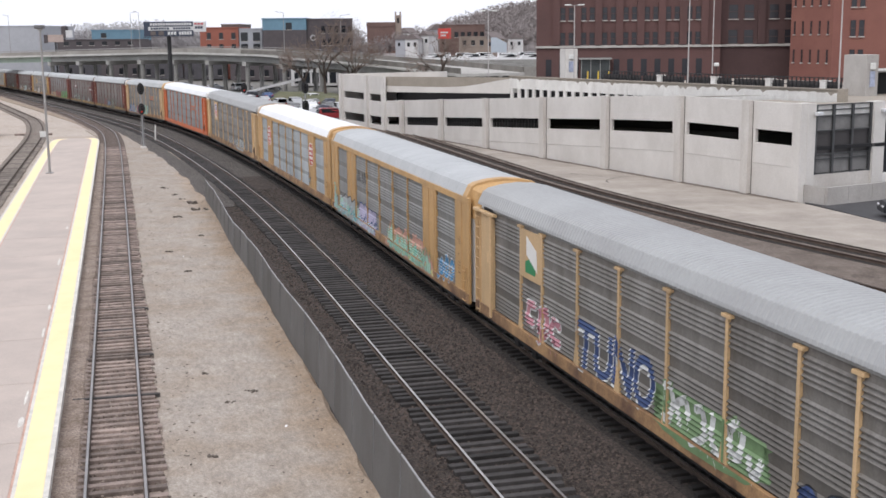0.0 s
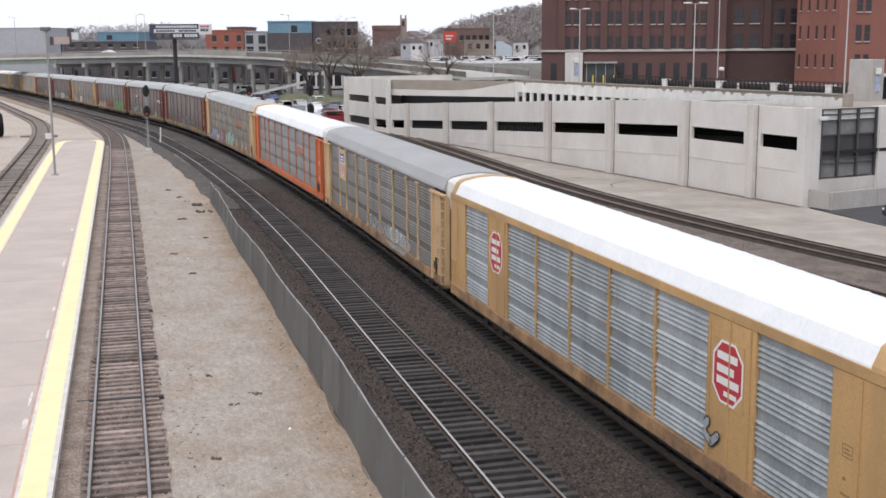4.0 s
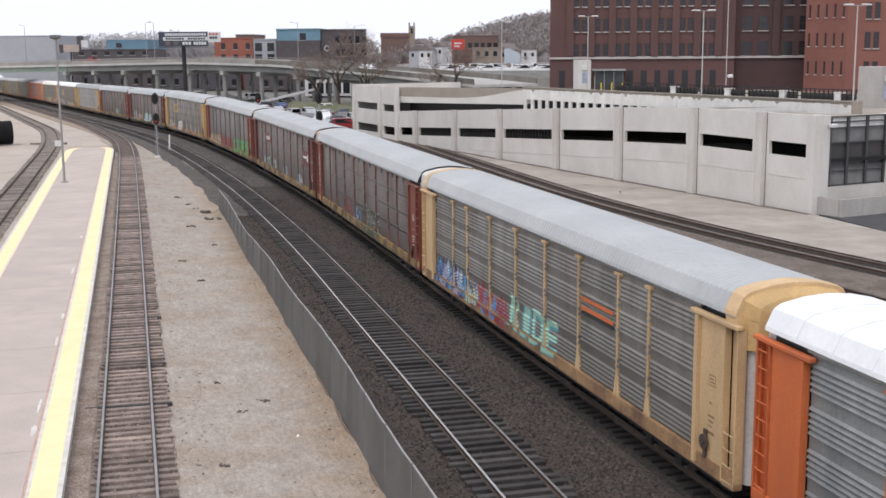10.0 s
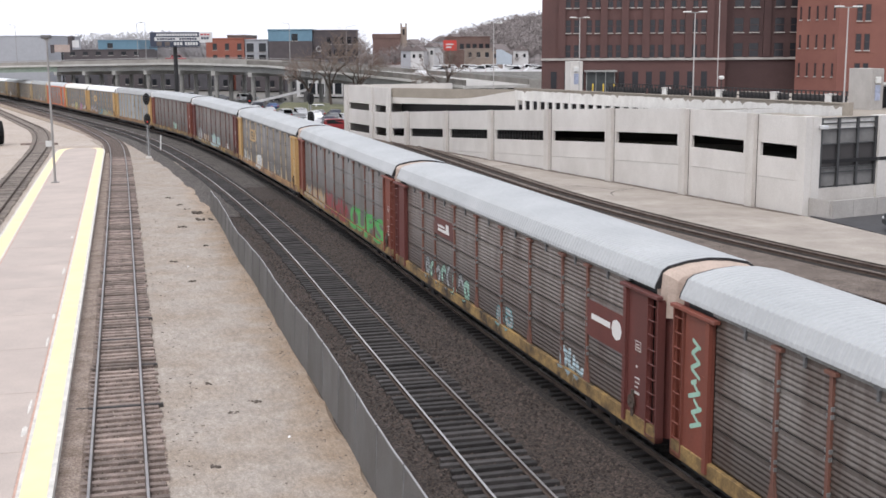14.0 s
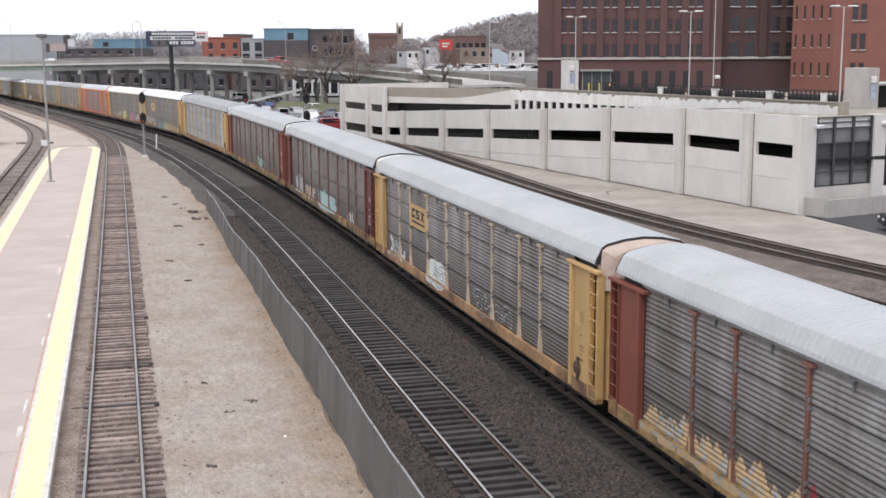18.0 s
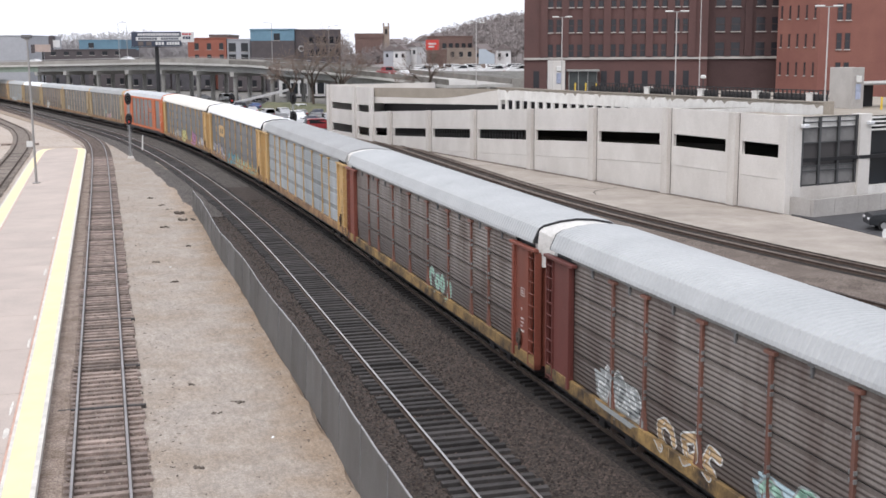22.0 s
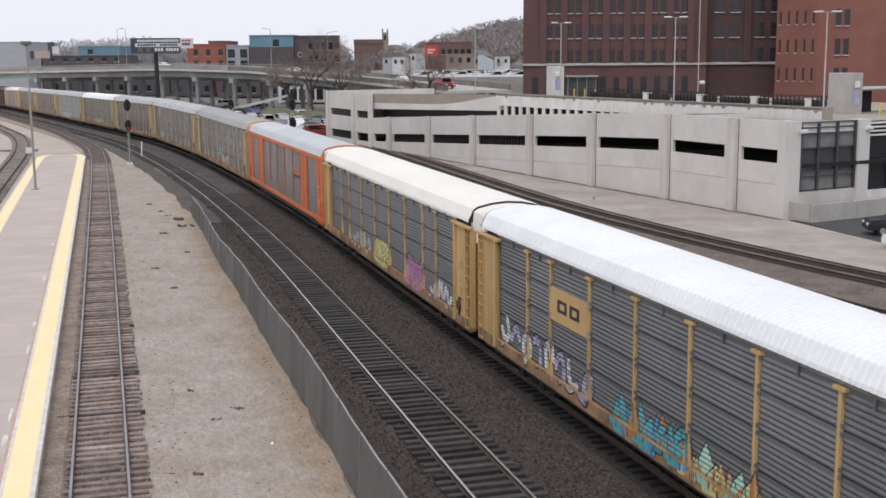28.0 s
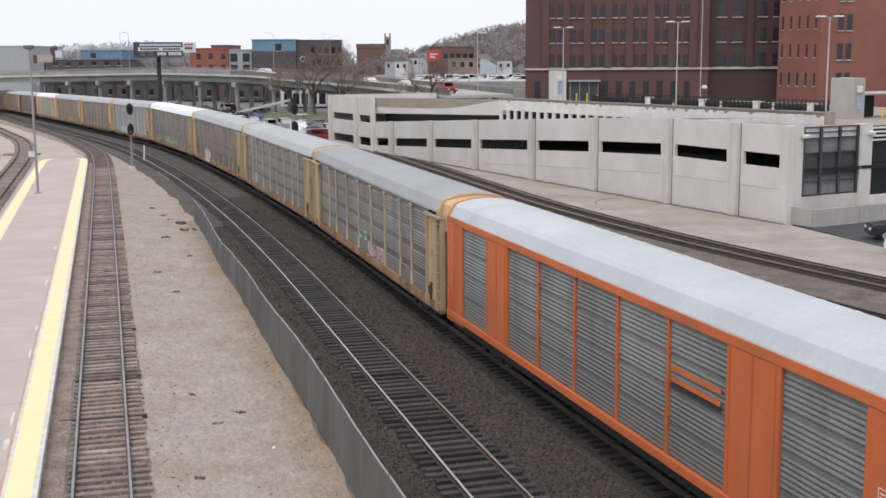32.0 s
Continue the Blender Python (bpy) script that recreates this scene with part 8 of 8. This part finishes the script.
# ---- vehicles ----
def car_profile(kind):
    if kind == "suv":
        return [(-2.3, 0.35), (-2.35, 0.75), (-2.3, 1.02), (-2.15, 1.62), (-1.7, 1.75), (0.35, 1.72), (0.95, 1.12), (2.1, 0.98), (2.32, 0.72), (2.28, 0.35)], 0.92
    if kind == "pickup":
        return [(-2.7, 0.45), (-2.75, 1.05), (-0.75, 1.08), (-0.6, 1.72), (0.7, 1.74), (1.2, 1.12), (2.5, 1.0), (2.62, 0.75), (2.55, 0.4)], 0.93
    if kind == "van":
        return [(-2.6, 0.35), (-2.65, 2.15), (-2.4, 2.3), (1.2, 2.3), (1.9, 1.35), (2.6, 1.1), (2.65, 0.4)], 0.98
    return [(-2.15, 0.32), (-2.22, 0.68), (-2.05, 0.95), (-1.6, 1.0), (-1.0, 1.4), (0.35, 1.42), (1.0, 0.98), (2.0, 0.84), (2.2, 0.6), (2.15, 0.3)], 0.86


VEHICLE = {}
CHROME = plain("pale_rim", (0.55, 0.55, 0.56), 0.3, 0.8)
LAMP_RED = plain("tail_lamp_red", (0.35, 0.02, 0.02), 0.3)
LAMP_CLEAR = plain("headlamp_clear", (0.7, 0.7, 0.72), 0.15)


def vehicle_meshes(kind):
    if kind in VEHICLE:
        return VEHICLE[kind]
    prof, hw = car_profile(kind)
    bm = bmesh.new()
    top = max(z for _, z in prof)
    rings = []
    for y in (-1.0, -0.93, 0.93, 1.0):
        k = 1.0
        rings.append([bm.verts.new((x, y * hw * (1 - 0.16 * max(0, (z - 1.0) / (top - 0.99)) ) , z if abs(y) < 1 else 0.35 + (z - 0.35) * 0.97)) for x, z in prof])
    n = len(prof)
    for a, b in zip(rings[:-1], rings[1:]):
        for i in range(n):
            bm.faces.new((a[i], a[(i + 1) % n], b[(i + 1) % n], b[i]))
    bm.faces.new(rings[0])
    bm.faces.new(rings[-1][::-1])
    bmesh.ops.recalc_face_normals(bm, faces=list(bm.faces))
    body = mesh_of("body", bm, BLACK)
    glass = bmesh.new()
    z0, z1 = (1.1 if kind != "car" else 0.98), top - 0.1
    if kind == "van":
        z0 = 1.45
    roof_x = [x for x, z in prof if z > z1 - 0.05]
    a, b = min(roof_x), max(roof_x)
    for s in (-1, 1):
        y = s * hw * 0.985
        pts = [(a - 0.25, z0), (b + 0.45, z0), (b - 0.02, z1), (a + 0.1, z1)]
        lo = [glass.verts.new((x, y * (1 - 0.15 * max(0, (z - 1.0) / (top - 0.99))), z)) for x, z in pts]
        glass.faces.new(lo if s > 0 else lo[::-1])
    g2 = bmesh.new()
    v = [g2.verts.new(p) for p in ((b + 0.5, -hw * 0.8, z0 + 0.02), (b + 0.5, hw * 0.8, z0 + 0.02), (b + 0.06, hw * 0.68, z1 + 0.03), (b + 0.06, -hw * 0.68, z1 + 0.03))]
    g2.faces.new(v)
    v = [g2.verts.new(p) for p in ((a - 0.36, -hw * 0.8, z0 + 0.02), (a - 0.36, hw * 0.8, z0 + 0.02), (a - 0.06, hw * 0.68, z1 + 0.03), (a - 0.06, -hw * 0.68, z1 + 0.03))]
    g2.faces.new(v[::-1])
    bmesh.ops.solidify(glass, geom=list(glass.faces), thickness=0.03)
    bmesh.ops.solidify(g2, geom=list(g2.faces), thickness=0.03)
    ty = bmesh.new()
    tube(ty, (0, -0.11, 0), (0, 0.11, 0), 0.33, seg=16)
    ri = bmesh.new()
    tube(ri, (0, -0.12, 0), (0, 0.12, 0), 0.2, seg=12)
    hl = mesh_of("headlamp", rounded(-0.06, 0.05, -0.2, 0.2, -0.08, 0.08, 0.02), LAMP_CLEAR)
    tl = mesh_of("tail_lamp", rounded(-0.05, 0.06, -0.14, 0.14, -0.12, 0.12, 0.02), LAMP_RED)
    VEHICLE[kind] = (body, mesh_of("side_glass", glass, GLASS_DARK), mesh_of("windscreen", g2, GLASS_DARK), mesh_of("tyre", ty, RUBBER), mesh_of("rim", ri, CHROME), hl, tl, prof, hw)
    return VEHICLE[kind]


PAINTS = {n: surf(n + "_car_paint", c, 0.3, 0.06, 1.0, 0.0) for n, c in (("white", (0.74, 0.75, 0.76)), ("silver", (0.42, 0.43, 0.45)), ("grey", (0.16, 0.165, 0.17)), ("black", (0.02, 0.022, 0.026)), ("red", (0.30, 0.03, 0.035)),
                                                                          ("blue", (0.05, 0.09, 0.2)), ("navy", (0.025, 0.03, 0.05)), ("tan", (0.34, 0.29, 0.23)))}


def vehicle(kind, colour, x, y, z, heading, label, name=None):
    """A road vehicle standing at x, y, nose towards heading (degrees, 0 is +x)."""
    body, side_g, front_g, ty, ri, hl, tl, prof, hw = vehicle_meshes(kind)
    th = thing(name or {"car": "parked_car", "suv": "parked_suv", "pickup": "pickup_truck", "van": "parked_van"}[kind], label, "car" if kind in ("car", "suv") else kind, "vehicles",
               m=Matrix.Translation((x, y, z)) @ Matrix.Rotation(radians(heading), 4, "Z"))
    shared("body", body, th, material=PAINTS[colour])
    shared("side_glass", side_g, th)
    shared("windscreen", front_g, th)
    for u in (-1.35, 1.4):
        for v in (-hw + 0.08, hw - 0.08):
            w = shared("tyre", ty, th, Matrix.Translation((u, v, 0.33)))
            shared("rim", ri, w)
    xn, xt = max(p[0] for p in prof), min(p[0] for p in prof)
    for v in (-hw * 0.68, hw * 0.68):
        shared("headlamp", hl, th, Matrix.Translation((xn - 0.03, v, 0.72)))
        shared("tail_lamp", tl, th, Matrix.Translation((xt + 0.02, v, 0.85)))
    return th


vehicle("suv", "black", 30.05, 73.5, -0.205, 172, "black sport utility vehicle parked by the garage wall")
vehicle("car", "white", 28.6, 67.0, -0.205, 120, "white car parked on the wet asphalt")
rv = random.Random(17)
for row, (y0, n, x0) in enumerate(((172, 7, -24.5), (180, 7, -26.5), (189, 7, -29.5), (199, 6, -33.0), (212, 6, -37.5), (226, 5, -42.0))):
    for k in range(n):
        if rv.random() < 0.12:
            continue
        col = rv.choice(("white", "silver", "grey", "black", "white", "silver", "blue", "grey", "navy", "tan"))
        kind = rv.choice(("car", "car", "suv", "car", "van" if row > 4 else "suv"))
        vehicle(kind, col, x0 + k * 2.75, y0 + k * 1.0 + rv.uniform(-0.4, 0.4), -0.36, 110 + rv.uniform(-3, 3) + (180 if rv.random() < 0.4 else 0), f"{col} {'van' if kind == 'van' else 'car'} parked in the lot beyond the train")
vehicle("suv", "red", -15.6, 170.5, -0.36, 18, "dark red car parked beside the garage end")
for k in range(9):
    x = -96 + k * 7.2
    col = rv.choice(("white", "silver", "grey", "black", "tan"))
    vehicle(rv.choice(("car", "suv")), col, x, 262 - (x + 30) * 0.62, -0.41, 35 + rv.uniform(-15, 15), f"{col} car parked beneath the viaduct")
# pale trucks on the rise behind the garage
terrace = bmesh.new()
box(terrace, -8, 42, 288, 330, -0.4, 4.7)
box(terrace, -27, -8.05, 290, 330, -0.4, 3.9)
tagged(part("terrace", terrace, F_ROOF), "raised asphalt terrace behind the garage", "terrace", kind="structure")
for k in range(6):
    vehicle(("van", "suv", "van", "car", "van", "suv")[k], "white", -2.0 + k * 4.6, 300 + (k % 2) * 5, 4.7, 175, "white van parked on the terrace behind the garage")
for k in range(5):
    vehicle("van", "white", 1.0 + k * 5.6, 318, 4.7, 5, "white van parked on the terrace behind the garage")
for k in range(4):
    vehicle("van", "white", 15.5 + k * 6.0, 291.5, 4.7, 182, "white van parked along the terrace edge")
for k in range(4):
    vehicle("suv", "white", -22.0 + k * 4.4, 300 + k, 3.9, 10, "white car parked beyond the viaduct ramp")
can = thing("canopy_tent", "pale blue-grey slanted canopy structure on the terrace", "canopy", m=Matrix.Translation((15, 308, 4.7)))
part("panel", prism(bmesh.new(), [(-2.0, 2.4), (-2.0, 6.2), (-0.6, 6.2), (2.0, 4.8), (2.0, 2.4)], [((0, 0, 0), (1, 0, 0)), ((0, 2.5, 0), (1, 0, 0))]), surf("pale_blue_sheet", (0.48, 0.54, 0.6), 0.6, 0.15, 0.5, 0.0), can)
for u in (-1.9, 1.8):
    part("leg", boxed(u, u + 0.15, 0.2, 0.35, 0, 2.4), DULL_POLE, can)


def low_wall(label, pts, z0, z1, mat):
    bm = prism(bmesh.new(), [(-0.2, z0), (-0.2, z1), (0.2, z1), (0.2, z0)], axis_of(pts))
    tagged(part("retaining_wall", bm, mat), label, "wall", kind="structure")


low_wall("pale retaining wall behind the garage", [(-6, 232), (10, 222), (40, 220)], -0.4, 5.6, BRIDGE_CON)
low_wall("grey barrier wall behind the garage", [(-12, 262), (40, 258)], -0.4, 6.2, BRIDGE_DARK)


# ---- litter and debris on the gravel ----
def debris(kind, s, off, size, seed, mat, label, z=-0.235):
    rnd = random.Random(seed)
    x, y = at_line(s, off)
    th = thing(kind, label, kind, "debris on the gravel", m=Matrix.Translation((x, y, z)))
    for k in range(rnd.choice((4, 6, 7)) if kind != "litter" else 1):
        m = Matrix.Translation((rnd.uniform(-1, 1) * size, rnd.uniform(-1, 1) * size * 0.6, 0)) @ Euler((rnd.uniform(-0.4, 0.4), rnd.uniform(-0.4, 0.4), rnd.uniform(0, 3))).to_matrix().to_4x4()
        a = size * rnd.uniform(0.25, 0.6)
        lump = rounded(-a, a, -a * 0.5, a * 0.5, -0.02, size * rnd.uniform(0.1, 0.35), a * 0.2)
        for v in lump.verts:
            v.co *= rnd.uniform(0.8, 1.15)
            v.co = m @ v.co
        part("lump" if kind == "clod" else "scrap", lump, mat, th)


LITTER = plain("white_litter", (0.8, 0.8, 0.8), 0.7)
CLOD = surf("dark_clod", (0.135, 0.11, 0.092), 0.95, 0.4, 6, 0.3)
x_, y_ = at_line(-9.3, 10.4)
debris("litter", -8.6, 10.15, 0.16, 1, LITTER, "crumpled white paper on the gravel")
debris("litter", 21.2, 11.6, 0.12, 8, LITTER, "white scrap on the gravel")
for i, (s, off, size) in enumerate(((-4.6, 10.85, 0.2), (-5.6, 11.65, 0.16), (17.0, 11.6, 0.2), (28.0, 10.2, 0.25), (42.5, 9.9, 0.45), (39.0, 9.5, 0.45), (47.5, 10.8, 0.28), (23.0, 12.3, 0.2), (-10.5, 12.6, 0.15), (-2.0, 12.2, 0.15), (36.0, 11.2, 0.3), (45.0, 10.4, 0.22), (52, 11.4, 0.3))):
    debris("clod", s, off, size, 40 + i, CLOD, "dark clods of earth and wood scraps on the gravel")


# ---- loose stones on the beds ----
def stones(name, label, place, count, smin, smax, mat, seed):
    """Many small angular stones lying on the beds, as one object."""
    rnd = random.Random(seed)
    verts, faces = [], []
    for _ in range(count):
        x, y, z = place(rnd)
        r = rnd.uniform(smin, smax)
        i = len(verts)
        a = rnd.uniform(0, 6.283)
        for k in range(4):
            t = a + k * 1.571 + rnd.uniform(-0.35, 0.35)
            verts.append((x + r * math.cos(t), y + r * math.sin(t), z - 0.01))
        verts.append((x + rnd.uniform(-0.3, 0.3) * r, y + rnd.uniform(-0.3, 0.3) * r, z + r * rnd.uniform(0.5, 0.95)))
        faces += [(i, i + 1, i + 4), (i + 1, i + 2, i + 4), (i + 2, i + 3, i + 4), (i + 3, i, i + 4)]
    me = bpy.data.meshes.new(name)
    me.from_pydata(verts, [], faces)
    me.materials.append(mat)
    tagged(new(name, me), label, "stones", kind="stuff")


def island(name, dark, light):
    m = bpy.data.materials.new(name)
    m.use_nodes = True
    n, l = m.node_tree.nodes, m.node_tree.links
    g = n.new("ShaderNodeNewGeometry")
    r = n.new("ShaderNodeValToRGB")
    r.color_ramp.elements[0].color, r.color_ramp.elements[1].color = (*dark, 1), (*light, 1)
    r.color_ramp.elements[0].position = 0.25
    l.new(g.outputs["Random Per Island"], r.inputs["Fac"])
    l.new(r.outputs["Color"], n["Principled BSDF"].inputs["Base Color"])
    n["Principled BSDF"].inputs["Roughness"].default_value = 0.95
    return m


def on_main(rnd):
    s = -26 + 75 * rnd.random() ** 1.5
    off = rnd.uniform(1.5, 8.3)
    x, y, _ = at_rail(s, off)
    return x, y, -0.255 if off < 7.2 else -0.3


def on_siding(rnd):
    s = -24 + 60 * rnd.random() ** 1.5
    x, y = left_siding(s)
    u = rnd.uniform(-1.35, 1.5)
    return x - math.cos(BEAR) * u, y - math.sin(BEAR) * u, -0.2


def on_gravel(rnd):
    s = -26 + 70 * rnd.random() ** 1.5
    x, y = at_line(s, rnd.uniform(8.8, 13.6))
    return x, y, -0.245


stones("ballast_stones", "loose crushed ballast stones, dark brown and grey", on_main, 30000, 0.03, 0.075, island("ballast_chips", (0.026, 0.0205, 0.018), (0.122, 0.094, 0.08)), 51)
stones("siding_stones", "loose brown stones along the siding", on_siding, 7000, 0.02, 0.06, island("siding_chips", (0.085, 0.064, 0.052), (0.32, 0.265, 0.225)), 52)
stones("gravel_stones", "small pale gravel stones on the strip", on_gravel, 6000, 0.012, 0.04, island("gravel_chips", (0.22, 0.19, 0.165), (0.52, 0.49, 0.46)), 53)


def slivers(name, label, count, mat, seed):
    """Dry stalks, bark and splinters lying on the gravel."""
    rnd = random.Random(seed)
    bm = bmesh.new()
    for _ in range(count):
        s = -26 + 80 * rnd.random() ** 1.4
        off = rnd.choice((rnd.uniform(8.85, 9.4), rnd.uniform(8.9, 13.4), rnd.uniform(12.6, 13.7)))
        x, y = at_line(s, off)
        l, w = rnd.uniform(0.02, 0.06), rnd.uniform(0.008, 0.02)
        box(bm, -l, l, -w, w, 0.0, w * 1.2, Matrix.Translation((x, y, -0.232)) @ Matrix.Rotation(rnd.uniform(0, 3.14), 4, "Z"))
    tagged(part(name, bm, mat), label, "litter", kind="stuff")


slivers("dry_litter", "dry stalks and dark splinters scattered on the gravel", 700, island("splinters", (0.12, 0.095, 0.08), (0.40, 0.35, 0.30)), 81)


# ---- traffic on the viaduct ----
def on_viaduct(x, side):
    y, z = viaduct_line(x)
    y2 = viaduct_line(x + 1.0)[0]
    z2 = viaduct_line(x + 1.0)[1]
    a = math.atan2(y2 - y, 1.0)
    return Matrix.Translation((x - math.sin(a) * side, y + math.cos(a) * side, z - 0.35)) @ Matrix.Rotation(a, 4, "Z") @ Matrix.Rotation(-math.atan2(z2 - z, math.hypot(1, y2 - y)), 4, "Y")


TRAFFIC = []
# what it is, colour, a time and its place x along the viaduct then, metres a second in x, where it waits before and after
for kind, colour, t_at, x_at, pace, first, last in (("pickup", "red", 9.0, -96.3, 7.0, -194.0, 5.0), ("car", "white", 1.0, -113.9, 11.0, -180.0, -2.0),
                                                    ("car", "white", 20.0, -84.2, 7.3, -187.0, -9.0), ("car", "white", 25.0, -79.1, 6.5, -173.0, -16.0)):
    ob = vehicle(kind, colour, x_at, 330, 6, 0, "red pickup truck driving along the viaduct" if kind == "pickup" else "white car driving along the viaduct", {"pickup": "pickup_truck", "car": "car"}[kind])
    TRAFFIC.append((ob, t_at, x_at, pace, first, last))


# ---- what moves ----
def motions():
    for th, t_at, x_at, pace, first, last in TRAFFIC:
        walk(th, [(t, on_viaduct(max(first, min(last, x_at + pace * (t - t_at))), -2.6)) for t in range(0, 33)])
    # the train's pace wavers: how far it lags at each time
    lag = ((0, 0.1), (6.5, 0.13), (10.5, 0.22), (13, 0.0), (17, -0.3), (20, -0.56), (25, 0.0), (31, 0.56), (33, 0.6))
    def behind(t):
        for (t0, d0), (t1, d1) in zip(lag[:-1], lag[1:]):
            if t <= t1:
                k = (t - t0) / (t1 - t0)
                return d0 + (d1 - d0) * k * k * (3 - 2 * k)
        return lag[-1][1]
    for i, th in TRAIN.items():
        walk(th, [(t, car_pose(FIRST + PITCH * i - SPEED * t + behind(t))) for t in range(0, 33)])


motions()
